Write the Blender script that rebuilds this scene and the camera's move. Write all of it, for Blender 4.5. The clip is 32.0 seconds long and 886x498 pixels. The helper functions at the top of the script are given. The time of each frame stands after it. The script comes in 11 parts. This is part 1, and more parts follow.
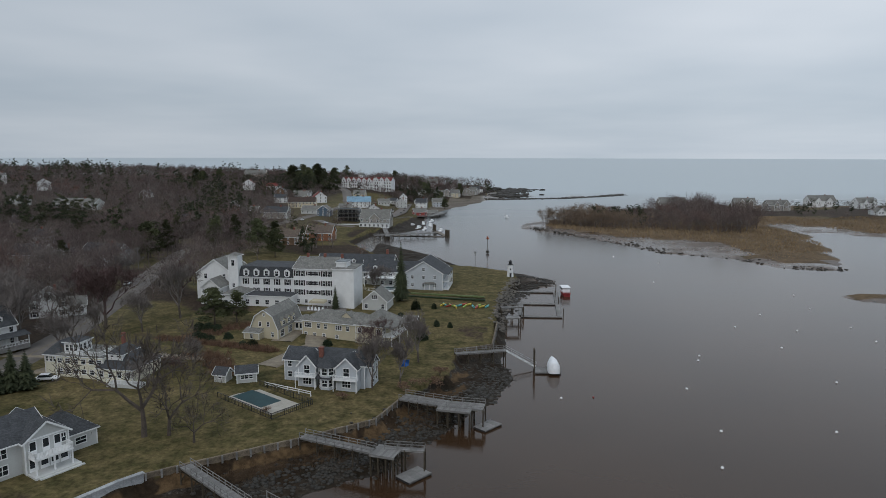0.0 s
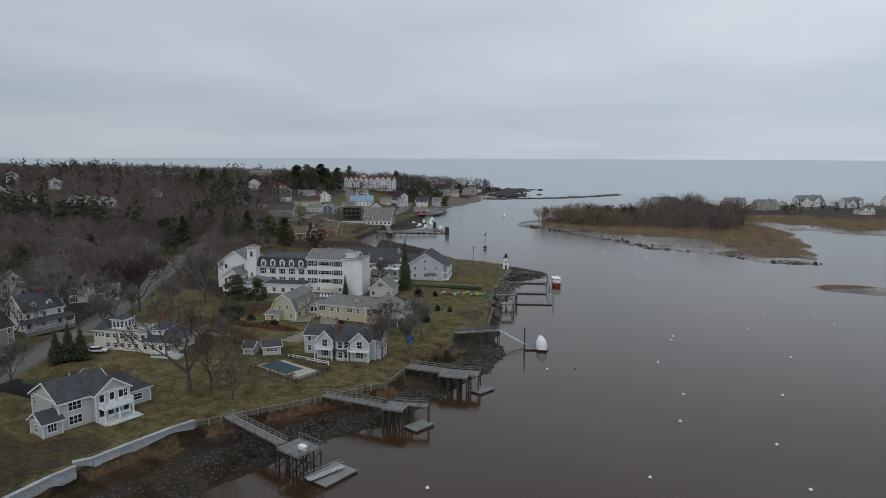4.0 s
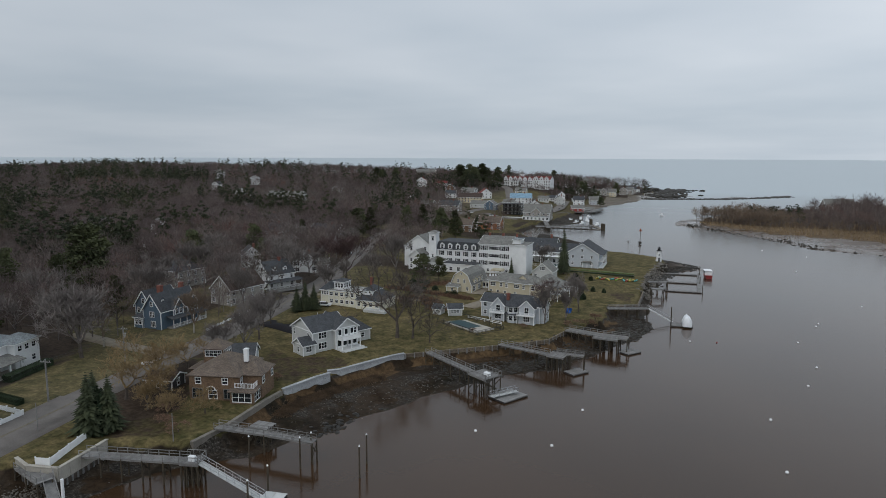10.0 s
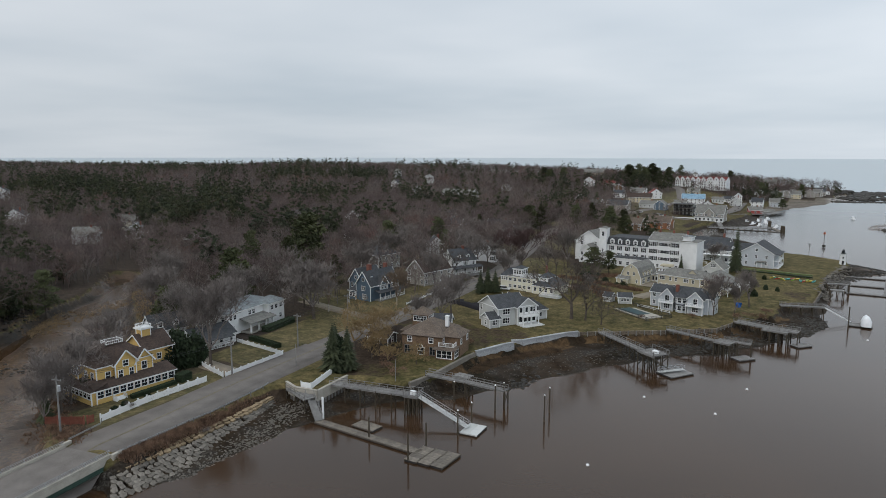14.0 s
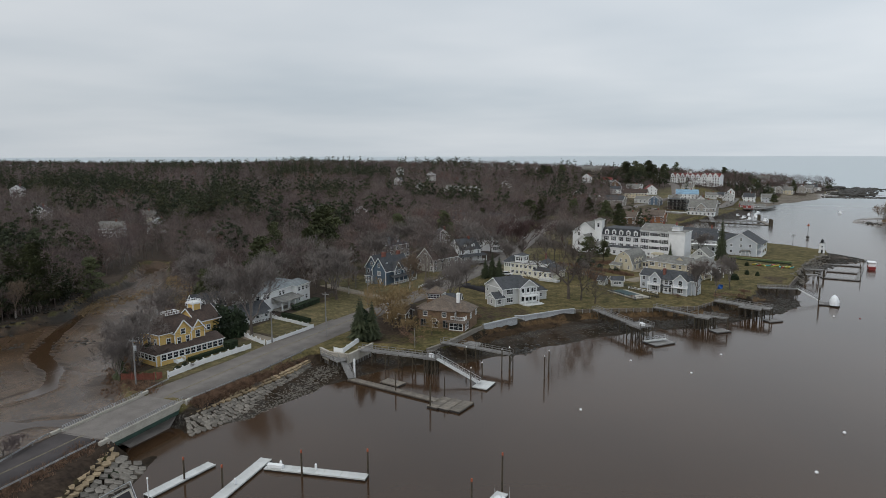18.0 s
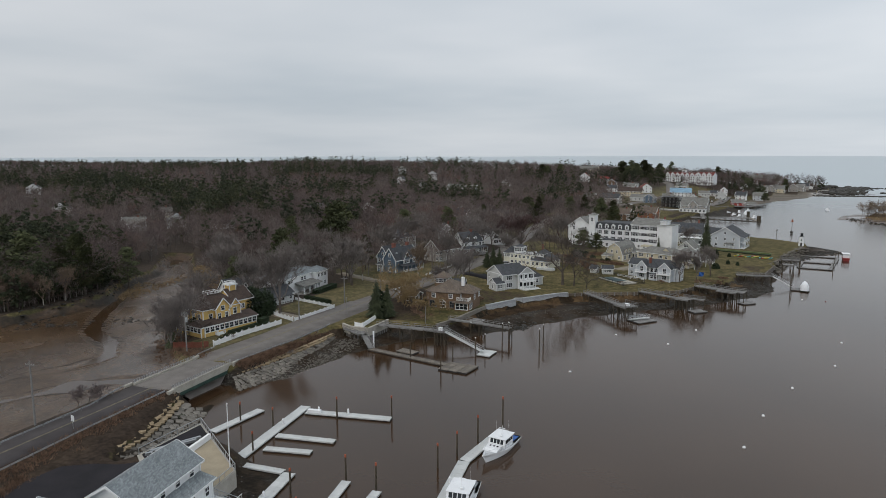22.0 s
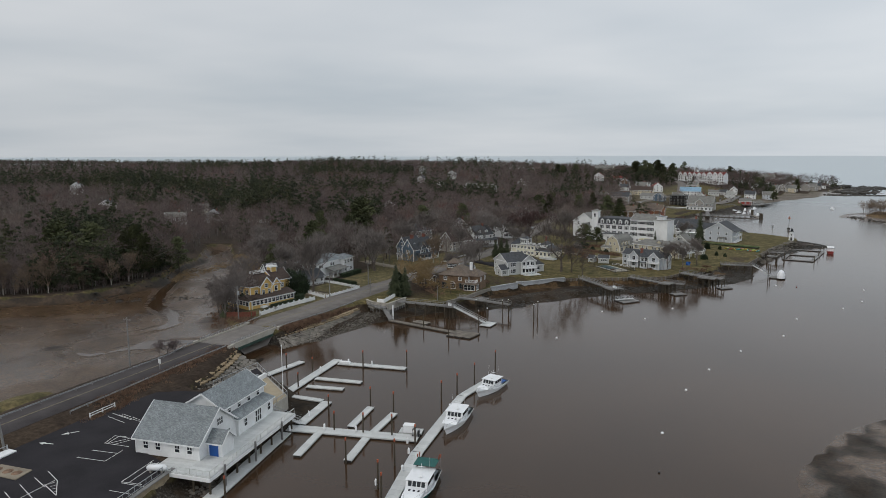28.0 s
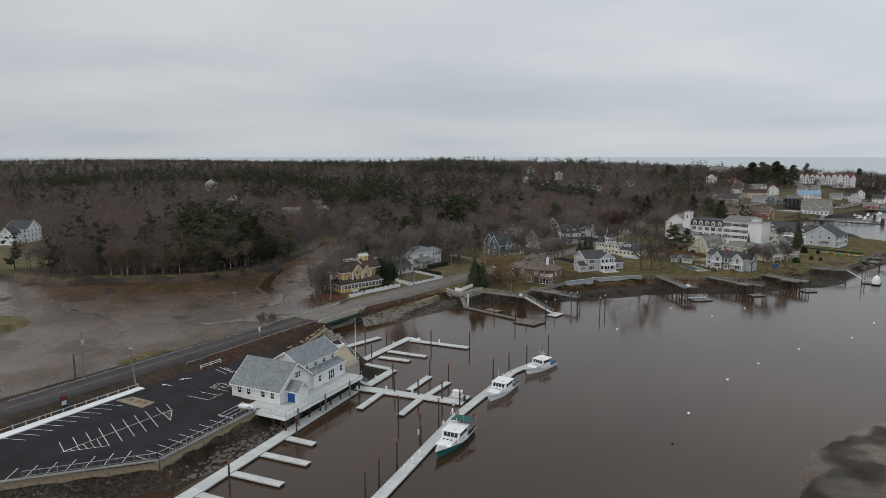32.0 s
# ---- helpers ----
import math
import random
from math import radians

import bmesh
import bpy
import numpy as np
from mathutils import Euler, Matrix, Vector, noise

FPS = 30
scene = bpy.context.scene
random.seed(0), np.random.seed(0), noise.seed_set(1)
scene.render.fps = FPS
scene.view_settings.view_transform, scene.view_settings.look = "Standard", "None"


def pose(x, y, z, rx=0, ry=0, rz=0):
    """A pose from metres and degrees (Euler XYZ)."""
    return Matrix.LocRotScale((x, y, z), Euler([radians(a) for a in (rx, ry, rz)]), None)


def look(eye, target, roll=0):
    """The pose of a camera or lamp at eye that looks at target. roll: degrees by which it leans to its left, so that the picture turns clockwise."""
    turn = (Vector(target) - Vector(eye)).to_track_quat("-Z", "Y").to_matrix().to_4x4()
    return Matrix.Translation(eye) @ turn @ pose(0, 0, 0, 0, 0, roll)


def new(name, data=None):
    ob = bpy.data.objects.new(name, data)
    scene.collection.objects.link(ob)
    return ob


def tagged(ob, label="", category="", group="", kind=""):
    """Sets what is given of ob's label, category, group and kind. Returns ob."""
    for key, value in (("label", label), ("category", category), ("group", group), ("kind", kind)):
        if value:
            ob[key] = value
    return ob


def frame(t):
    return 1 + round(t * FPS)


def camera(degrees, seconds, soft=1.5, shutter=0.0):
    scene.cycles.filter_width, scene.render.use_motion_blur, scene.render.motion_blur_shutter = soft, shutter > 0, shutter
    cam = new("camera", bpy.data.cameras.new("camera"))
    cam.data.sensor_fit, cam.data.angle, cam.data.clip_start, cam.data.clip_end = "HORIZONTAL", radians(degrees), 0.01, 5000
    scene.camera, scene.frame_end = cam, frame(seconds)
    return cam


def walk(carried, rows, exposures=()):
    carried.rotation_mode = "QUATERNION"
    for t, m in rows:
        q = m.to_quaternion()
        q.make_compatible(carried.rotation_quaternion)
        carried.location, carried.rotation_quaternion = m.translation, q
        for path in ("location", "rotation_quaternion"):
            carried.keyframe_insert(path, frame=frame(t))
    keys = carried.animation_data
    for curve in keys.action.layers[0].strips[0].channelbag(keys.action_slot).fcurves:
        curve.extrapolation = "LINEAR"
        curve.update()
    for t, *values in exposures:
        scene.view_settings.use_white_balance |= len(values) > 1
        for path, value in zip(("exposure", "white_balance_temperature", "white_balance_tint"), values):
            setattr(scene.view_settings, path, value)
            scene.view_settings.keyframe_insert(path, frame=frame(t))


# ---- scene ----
cam = camera(67.5, 32.0, 0.6)
PATH = [
    (0, (-24.443, -21.095, 54.281), (-24.481, -19.115, 54.001), 0.1),
    (1, (-24.405, -25.978, 54.377), (-24.443, -23.998, 54.097), 0.2),
    (2, (-24.453, -31.207, 54.422), (-24.489, -29.227, 54.143), 0.2),
    (3, (-24.427, -36.776, 54.438), (-24.463, -34.796, 54.159), 0.2),
    (6, (-24.356, -54.228, 54.121), (-24.395, -52.247, 53.844), 0.2),
    (7, (-24.382, -60.332, 54.032), (-24.462, -58.353, 53.755), 0.2),
    (8, (-24.422, -66.457, 54.005), (-24.604, -64.485, 53.727), 0.2),
    (9, (-24.447, -72.482, 53.941), (-24.76, -70.527, 53.662), 0.2),
    (10, (-24.256, -78.542, 53.924), (-24.745, -76.623, 53.645), 0.2),
    (11, (-23.96, -84.773, 53.943), (-24.705, -82.938, 53.664), 0.1),
    (12, (-23.331, -91.267, 53.893), (-24.266, -89.521, 53.613), 0.1),
    (13, (-22.301, -97.566, 53.861), (-23.239, -95.822, 53.58), 0.1),
    (14, (-20.859, -103.367, 53.836), (-21.797, -101.623, 53.556), 0.1),
    (17, (-15.203, -119.645, 53.237), (-16.14, -117.901, 52.954), -0.1),
    (18, (-13.201, -125.109, 53.151), (-14.136, -123.365, 52.867), -0.1),
    (19, (-11.051, -130.682, 52.989), (-11.985, -128.937, 52.705), -0.1),
    (20, (-8.723, -135.983, 52.88), (-9.657, -134.238, 52.595), -0.1),
    (21, (-6.4, -141.227, 52.818), (-7.335, -139.482, 52.534), -0.1),
    (22, (-4.105, -146.742, 52.771), (-5.04, -144.997, 52.487), -0.1),
    (23, (-1.787, -152.268, 52.759), (-2.721, -150.522, 52.475), -0.1),
    (24, (0.548, -157.656, 52.783), (-0.386, -155.91, 52.499), -0.1),
    (25, (3.324, -162.601, 52.804), (2.387, -160.857, 52.52), -0.1),
    (28, (14.816, -173.702, 53.398), (13.825, -171.988, 53.113), -0.1),
    (29, (19.562, -176.336, 53.426), (18.495, -174.668, 53.142), -0.1),
    (30, (24.851, -178.27, 53.437), (23.731, -176.637, 53.152), -0.1),
    (31, (30.375, -180.024, 53.477), (29.188, -178.439, 53.194), -0.0),
    (32, (36.05, -181.637, 53.505), (34.779, -180.119, 53.222), -0.0),
]
PATHROWS = [(t, look(eye, target, roll)) for t, eye, target, roll in PATH]
walk(cam, PATHROWS, [(0.0, -0.22, 6130.0, 10.0), (9.0, -0.22, 6150.0, 10.0), (11.0, 0.02, 6230.0, 10.0), (13.0, 0.16, 6280.0, 10.0), (17.0, 0.12, 6410.0, 10.0), (20.0, 0.07, 6450.0, 11.0), (24.0, 0.07, 6480.0, 11.0), (28.0, 0.03, 6520.0, 11.0), (32.0, 0.03, 6560.0, 11.0)])

# ---- world and light: an overcast day, sun hidden high behind the cloud ----
world = bpy.data.worlds.new("overcast_sky")
scene.world = world
world.use_nodes = True
wn, wl = world.node_tree.nodes, world.node_tree.links
wn.clear()
w_out = wn.new("ShaderNodeOutputWorld")
w_bg = wn.new("ShaderNodeBackground")
w_sky = wn.new("ShaderNodeTexSky")
w_sky.sky_type, w_sky.sun_disc = "NISHITA", False
w_sky.sun_elevation, w_sky.sun_rotation = radians(42), radians(200)
w_sky.air_density, w_sky.dust_density = 1.0, 3.0
w_co = wn.new("ShaderNodeTexCoord")
w_sep = wn.new("ShaderNodeSeparateXYZ")
wl.new(w_co.outputs["Generated"], w_sep.inputs[0])
# cloud deck seen in perspective: the direction divided by its height
w_up = wn.new("ShaderNodeMath")
w_up.operation = "MAXIMUM"
w_up.inputs[1].default_value = 0.0
wl.new(w_sep.outputs["Z"], w_up.inputs[0])
w_add = wn.new("ShaderNodeMath")
w_add.operation = "ADD"
w_add.inputs[1].default_value = 0.09
wl.new(w_up.outputs[0], w_add.inputs[0])
w_div = wn.new("ShaderNodeVectorMath")
w_div.operation = "DIVIDE"
w_cmb = wn.new("ShaderNodeCombineXYZ")
for k in range(3):
    wl.new(w_add.outputs[0], w_cmb.inputs[k])
wl.new(w_co.outputs["Generated"], w_div.inputs[0])
wl.new(w_cmb.outputs[0], w_div.inputs[1])
w_n1 = wn.new("ShaderNodeTexNoise")
w_n1.inputs["Scale"].default_value, w_n1.inputs["Detail"].default_value, w_n1.inputs["Roughness"].default_value = 0.30, 4.0, 0.48
wl.new(w_div.outputs[0], w_n1.inputs["Vector"])
w_r1 = wn.new("ShaderNodeValToRGB")
w_r1.color_ramp.elements[0].position, w_r1.color_ramp.elements[0].color = 0.30, (0.40, 0.465, 0.52, 1)
w_r1.color_ramp.elements[1].position, w_r1.color_ramp.elements[1].color = 0.70, (0.69, 0.715, 0.735, 1)
wl.new(w_n1.outputs["Fac"], w_r1.inputs[0])
# paler towards the horizon, brighter overhead
w_hz = wn.new("ShaderNodeValToRGB")
w_hz.color_ramp.elements[0].position, w_hz.color_ramp.elements[0].color = 0.0, (0.62, 0.62, 0.62, 1)
w_hz.color_ramp.elements[1].position, w_hz.color_ramp.elements[1].color = 0.16, (0, 0, 0, 1)
wl.new(w_up.outputs[0], w_hz.inputs[0])
w_mix = wn.new("ShaderNodeMix")
w_mix.data_type = "RGBA"
wl.new(w_hz.outputs[0], w_mix.inputs[0])
wl.new(w_r1.outputs[0], w_mix.inputs[6])
w_mix.inputs[7].default_value = (0.57, 0.615, 0.65, 1)
w_zen = wn.new("ShaderNodeMath")
w_zen.operation = "MULTIPLY_ADD"
w_zen.inputs[1].default_value, w_zen.inputs[2].default_value = 0.25, 1.12
wl.new(w_up.outputs[0], w_zen.inputs[0])
# the cloud is thinner over the sea in the east
w_east = wn.new("ShaderNodeMath")
w_east.operation = "MULTIPLY_ADD"
w_east.inputs[1].default_value = 0.2
wl.new(w_sep.outputs["X"], w_east.inputs[0])
wl.new(w_zen.outputs[0], w_east.inputs[2])
w_mul = wn.new("ShaderNodeVectorMath")
w_mul.operation = "SCALE"
wl.new(w_mix.outputs[2], w_mul.inputs[0])
wl.new(w_east.outputs[0], w_mul.inputs["Scale"])
w_skys = wn.new("ShaderNodeVectorMath")
w_skys.operation = "SCALE"
w_skys.inputs["Scale"].default_value = 0.06
wl.new(w_sky.outputs[0], w_skys.inputs[0])
w_sum = wn.new("ShaderNodeMix")
w_sum.data_type = "RGBA"
w_sum.inputs[0].default_value = 0.9
wl.new(w_skys.outputs[0], w_sum.inputs[6])
wl.new(w_mul.outputs[0], w_sum.inputs[7])
wl.new(w_sum.outputs[2], w_bg.inputs[0])
w_bg.inputs[1].default_value = 1.0
wl.new(w_bg.outputs[0], w_out.inputs[0])

sun_data = bpy.data.lights.new("sun", "SUN")
sun_data.energy, sun_data.angle, sun_data.color = 0.8, radians(35), (1.0, 0.92, 0.83)
sun = new("sun", sun_data)
sun.matrix_world = look((0, 0, 300), (120, 260, 0))


# ---- materials ----
def nodes_of(name):
    m = bpy.data.materials.new(name)
    m.use_nodes = True
    nt = m.node_tree
    return m, nt, nt.nodes["Principled BSDF"]


def mat(name, base, rough=0.7, vary=0.18, size=1.0, bump=0.15, metal=0.0, grain=None, tint=None, random_by=0.0, stretch=(1, 1, 1), ior=1.45):
    """A surface with two scales of variation: patches of the given size in metres and a finer grain, with a matching relief."""
    m, nt, b = nodes_of(name)
    n, l = nt.nodes, nt.links
    co = n.new("ShaderNodeTexCoord")
    mp = n.new("ShaderNodeMapping")
    mp.inputs["Scale"].default_value = stretch
    l.new(co.outputs["Object"], mp.inputs[0])
    big, fine = n.new("ShaderNodeTexNoise"), n.new("ShaderNodeTexNoise")
    for node, s, d in ((big, size, 4.0), (fine, grain or size * 0.12, 3.0)):
        node.inputs["Scale"].default_value, node.inputs["Detail"].default_value = 1.0 / s, d
        l.new(mp.outputs[0], node.inputs["Vector"])
    add = n.new("ShaderNodeMath")
    add.operation = "MULTIPLY_ADD"
    add.inputs[1].default_value = 0.6
    l.new(big.outputs["Fac"], add.inputs[0])
    half = n.new("ShaderNodeMath")
    half.operation = "MULTIPLY"
    half.inputs[1].default_value = 0.4
    l.new(fine.outputs["Fac"], half.inputs[0])
    l.new(half.outputs[0], add.inputs[2])
    ramp = n.new("ShaderNodeValToRGB")
    dark = tuple(c * (1 - vary) for c in base)
    light = tuple(min(1, c * (1 + vary)) for c in (tint or base))
    ramp.color_ramp.elements[0].position, ramp.color_ramp.elements[0].color = 0.36, (*dark, 1)
    ramp.color_ramp.elements[1].position, ramp.color_ramp.elements[1].color = 0.64, (*light, 1)
    l.new(add.outputs[0], ramp.inputs[0])
    out = ramp.outputs[0]
    if random_by:
        oi = n.new("ShaderNodeObjectInfo")
        ma = n.new("ShaderNodeMath")
        ma.operation = "MULTIPLY_ADD"
        ma.inputs[1].default_value, ma.inputs[2].default_value = 2 * random_by, 1 - random_by
        l.new(oi.outputs["Random"], ma.inputs[0])
        sc = n.new("ShaderNodeVectorMath")
        sc.operation = "SCALE"
        l.new(out, sc.inputs[0])
        l.new(ma.outputs[0], sc.inputs["Scale"])
        out = sc.outputs[0]
    l.new(out, b.inputs["Base Color"])
    b.inputs["Roughness"].default_value, b.inputs["Metallic"].default_value, b.inputs["IOR"].default_value = rough, metal, ior
    if bump:
        bp = n.new("ShaderNodeBump")
        bp.inputs["Strength"].default_value, bp.inputs["Distance"].default_value = bump, 0.05
        l.new(add.outputs[0], bp.inputs["Height"])
        l.new(bp.outputs[0], b.inputs["Normal"])
    return m


def ribbed(m, pitch, depth, axis=2):
    """Adds courses (clapboards, shingles, boards) of the given pitch to a material's relief, as a fine saw-tooth."""
    nt = m.node_tree
    n, l = nt.nodes, nt.links
    b = n["Principled BSDF"]
    co = n.new("ShaderNodeTexCoord")
    sep = n.new("ShaderNodeSeparateXYZ")
    l.new(co.outputs["Object"], sep.inputs[0])
    d = n.new("ShaderNodeMath")
    d.operation = "DIVIDE"
    d.inputs[1].default_value = pitch
    l.new(sep.outputs[axis], d.inputs[0])
    f = n.new("ShaderNodeMath")
    f.operation = "FRACT"
    l.new(d.outputs[0], f.inputs[0])
    bp = n.new("ShaderNodeBump")
    bp.inputs["Strength"].default_value, bp.inputs["Distance"].default_value = 0.6, depth
    l.new(f.outputs[0], bp.inputs["Height"])
    if b.inputs["Normal"].links:
        l.new(b.inputs["Normal"].links[0].from_socket, bp.inputs["Normal"])
    l.new(bp.outputs[0], b.inputs["Normal"])
    return m


def siding(name, base, vary=0.07):
    return ribbed(mat(name, base, 0.6, vary, 2.5, 0.05), 0.16, 0.02)


def shingle(name, base, vary=0.22):
    """Shingles: rows of tabs, each of a shade of its own, over the weathering."""
    m = mat(name, base, 0.9, vary, 1.6, 0.25, grain=0.25)
    n, l = m.node_tree.nodes, m.node_tree.links
    p = n["Principled BSDF"]
    co = n.new("ShaderNodeTexCoord")
    sep, cmb, add = n.new("ShaderNodeSeparateXYZ"), n.new("ShaderNodeCombineXYZ"), n.new("ShaderNodeMath")
    l.new(co.outputs["Object"], sep.inputs[0])
    l.new(sep.outputs["X"], add.inputs[0])
    l.new(sep.outputs["Y"], add.inputs[1])
    l.new(add.outputs[0], cmb.inputs[0])
    l.new(sep.outputs["Z"], cmb.inputs[1])
    tabs = n.new("ShaderNodeTexBrick")
    tabs.inputs["Scale"].default_value, tabs.inputs["Mortar Size"].default_value, tabs.inputs["Bias"].default_value = 1.0, 0.006, 0.0
    tabs.inputs["Brick Width"].default_value, tabs.inputs["Row Height"].default_value = 0.30, 0.10
    tabs.inputs["Color1"].default_value, tabs.inputs["Color2"].default_value, tabs.inputs["Mortar"].default_value = (0.74, 0.74, 0.76, 1), (1.26, 1.25, 1.22, 1), (0.7, 0.7, 0.7, 1)
    l.new(cmb.outputs[0], tabs.inputs["Vector"])
    mul = n.new("ShaderNodeVectorMath")
    mul.operation = "MULTIPLY"
    l.new(p.inputs["Base Color"].links[0].from_socket, mul.inputs[0])
    l.new(tabs.outputs["Color"], mul.inputs[1])
    l.new(mul.outputs[0], p.inputs["Base Color"])
    return ribbed(m, 0.14, 0.02)


M_WHITE = siding("white_clapboard", (0.74, 0.75, 0.75))
M_GREYSIDE = siding("pale_grey_clapboard", (0.50, 0.51, 0.50))
M_GREYBLUE = siding("grey_blue_clapboard", (0.47, 0.50, 0.53))
M_CREAM = siding("cream_clapboard", (0.52, 0.47, 0.345))
M_PALECREAM = siding("pale_cream_clapboard", (0.70, 0.68, 0.56))
M_YELLOW = siding("mustard_clapboard", (0.62, 0.42, 0.14))
M_TAN = siding("tan_clapboard", (0.56, 0.49, 0.345))
M_BLUE = siding("slate_blue_clapboard", (0.095, 0.14, 0.19))
M_BROWNWALL = shingle("weathered_brown_shingle_wall", (0.165, 0.108, 0.068))
M_GREYSHINGLE = shingle("weathered_grey_shingle_wall", (0.335, 0.315, 0.285))
M_DARKWALL = siding("charcoal_clapboard", (0.05, 0.05, 0.052))
M_REDWALL = siding("barn_red_clapboard", (0.30, 0.05, 0.04))
M_ORANGEWALL = siding("rust_board_wall", (0.30, 0.115, 0.04))
M_TRIM = mat("white_trim_paint", (0.78, 0.79, 0.79), 0.5, 0.05, 1.5, 0.03)
M_ROOF = shingle("charcoal_asphalt_shingle", (0.060, 0.064, 0.070))
M_ROOFGREY = shingle("grey_asphalt_shingle", (0.1819, 0.18, 0.1656))
M_ROOFLIGHT = shingle("silver_grey_shingle", (0.205, 0.228, 0.238), 0.14)
M_ROOFBROWN = shingle("brown_asphalt_shingle", (0.0642, 0.045, 0.0368))
M_ROOFWOOD = shingle("weathered_cedar_shingle", (0.135, 0.106, 0.084))
M_ROOFRED = shingle("red_asphalt_shingle", (0.17, 0.04, 0.034))
M_ROOFBLUE = shingle("bright_blue_roofing", (0.22, 0.35, 0.46))
M_GLASS = mat("window_glass", (0.020, 0.024, 0.028), 0.08, 0.2, 3.0, 0.0)
M_BRICK = mat("red_brick", (0.19, 0.075, 0.055), 0.85, 0.25, 0.4, 0.3)
M_STONE = mat("grey_granite", (0.1552, 0.14, 0.1196), 0.85, 0.3, 1.2, 0.4, random_by=0.3)
M_STONEWARM = mat("buff_granite_boulder", (0.2568, 0.195, 0.1196), 0.85, 0.25, 0.9, 0.4, random_by=0.3)
M_ROCK = mat("dark_wet_rock", (0.032, 0.028, 0.022), 0.6, 0.5, 0.8, 0.6, random_by=0.4)
M_CONCRETE = mat("cast_concrete", (0.3852, 0.36, 0.3128), 0.85, 0.15, 2.0, 0.15)
M_SANDFLOOR = mat("sandy_paving", (0.34, 0.285, 0.20), 0.9, 0.12, 2.0, 0.1)
M_SHEETPILE = mat("weathered_tan_sheet_piles", (0.25, 0.20, 0.135), 0.85, 0.3, 1.0, 0.2)
M_WALLGREY = mat("pale_concrete_seawall", (0.34, 0.35, 0.36), 0.85, 0.28, 1.1, 0.3, grain=0.2, random_by=0.12)
M_OLDWALL = mat("tan_fieldstone_and_timber", (0.155, 0.126, 0.092), 0.9, 0.4, 0.7, 0.5, grain=0.18, random_by=0.25)
M_WETWOOD = mat("waterlogged_old_planks", (0.150, 0.130, 0.106), 0.7, 0.4, 0.8, 0.4, random_by=0.25)
M_MUDSTONE = mat("muddy_grey_stone", (0.085, 0.076, 0.064), 0.8, 0.35, 0.5, 0.4, random_by=0.3)
M_ASPHALT = mat("worn_asphalt", (0.166, 0.149, 0.135), 0.9, 0.2, 3.0, 0.1, grain=0.15)
M_ASPHALTMID = mat("dark_worn_asphalt", (0.068, 0.060, 0.060), 0.9, 0.2, 3.0, 0.1, grain=0.15, ior=1.3)
M_ASPHALTNEW = mat("fresh_black_asphalt", (0.026, 0.024, 0.027), 0.9, 0.25, 5.0, 0.08, grain=0.12, ior=1.25)
M_PATH = mat("gravel_drive", (0.2354, 0.2, 0.1518), 0.95, 0.2, 1.5, 0.2, grain=0.1)
M_PAINTLINE = mat("white_road_paint", (0.62, 0.62, 0.60), 0.7, 0.2, 0.8, 0.05)
M_YELLOWLINE = mat("yellow_road_paint", (0.17, 0.145, 0.09), 0.7, 0.3, 1.0, 0.05)
M_TIMBER = mat("silvered_dock_timber", (0.2, 0.195, 0.188), 0.85, 0.25, 1.0, 0.3, stretch=(1, 1, 1), random_by=0.18)
M_PILE = mat("tarred_pile_timber", (0.0589, 0.047, 0.0313), 0.8, 0.35, 0.8, 0.4)
M_DOCKPALE = mat("pale_dock_decking", (0.52, 0.53, 0.52), 0.7, 0.10, 1.4, 0.15, random_by=0.08)
M_FLOATBLACK = mat("black_float_edge", (0.025, 0.025, 0.025), 0.6, 0.3, 1.0, 0.1)
M_ORANGE = mat("orange_red_pile_cap", (0.34, 0.085, 0.04), 0.6, 0.2, 0.5, 0.05)
M_PLASTICWHITE = mat("white_gelcoat", (0.80, 0.81, 0.82), 0.25, 0.05, 2.0, 0.0)
M_GREENHULL = mat("sea_green_gelcoat", (0.015, 0.13, 0.12), 0.25, 0.1, 2.0, 0.0)
M_REDHULL = mat("dark_red_hull_paint", (0.20, 0.025, 0.025), 0.4, 0.15, 2.0, 0.0)
M_STEEL = mat("galvanised_steel", (0.42, 0.43, 0.44), 0.45, 0.15, 1.0, 0.05, metal=0.7)
M_BLACKMETAL = mat("black_painted_metal", (0.02, 0.02, 0.022), 0.5, 0.2, 1.0, 0.05)
M_GREENSTEEL = mat("green_painted_girder", (0.028, 0.058, 0.045), 0.6, 0.25, 1.0, 0.1)
M_BARKPALE = mat("pale_grey_limbs", (0.185, 0.165, 0.152), 0.95, 0.35, 12.0, 0.0)
M_BARK = mat("grey_brown_bark", (0.088, 0.072, 0.060), 0.95, 0.3, 0.7, 0.5)
M_BIRCH = mat("pale_birch_bark", (0.34, 0.315, 0.28), 0.9, 0.3, 0.5, 0.3)
M_TWIG = mat("bare_twigs", (0.128, 0.101, 0.098), 0.95, 0.40, 11.0, 0.0)
M_TWIGRED = mat("reddish_budding_twigs", (0.1, 0.064, 0.06), 0.95, 0.25, 1.5, 0.0)
M_TWIGGREY = mat("grey_brown_twigs", (0.172, 0.150, 0.138), 0.95, 0.25, 3.0, 0.0)
M_TWIGPALE = mat("pale_sapling_twigs", (0.1819, 0.135, 0.0966), 0.95, 0.3, 8.0, 0.0)
M_TWIGTAN = mat("tawny_twigs", (0.225, 0.158, 0.078), 0.95, 0.25, 1.5, 0.0)
M_PINE = mat("dark_pine_needles", (0.026, 0.036, 0.016), 0.9, 0.35, 9.0, 0.0, grain=0.8, tint=(0.046, 0.054, 0.024))
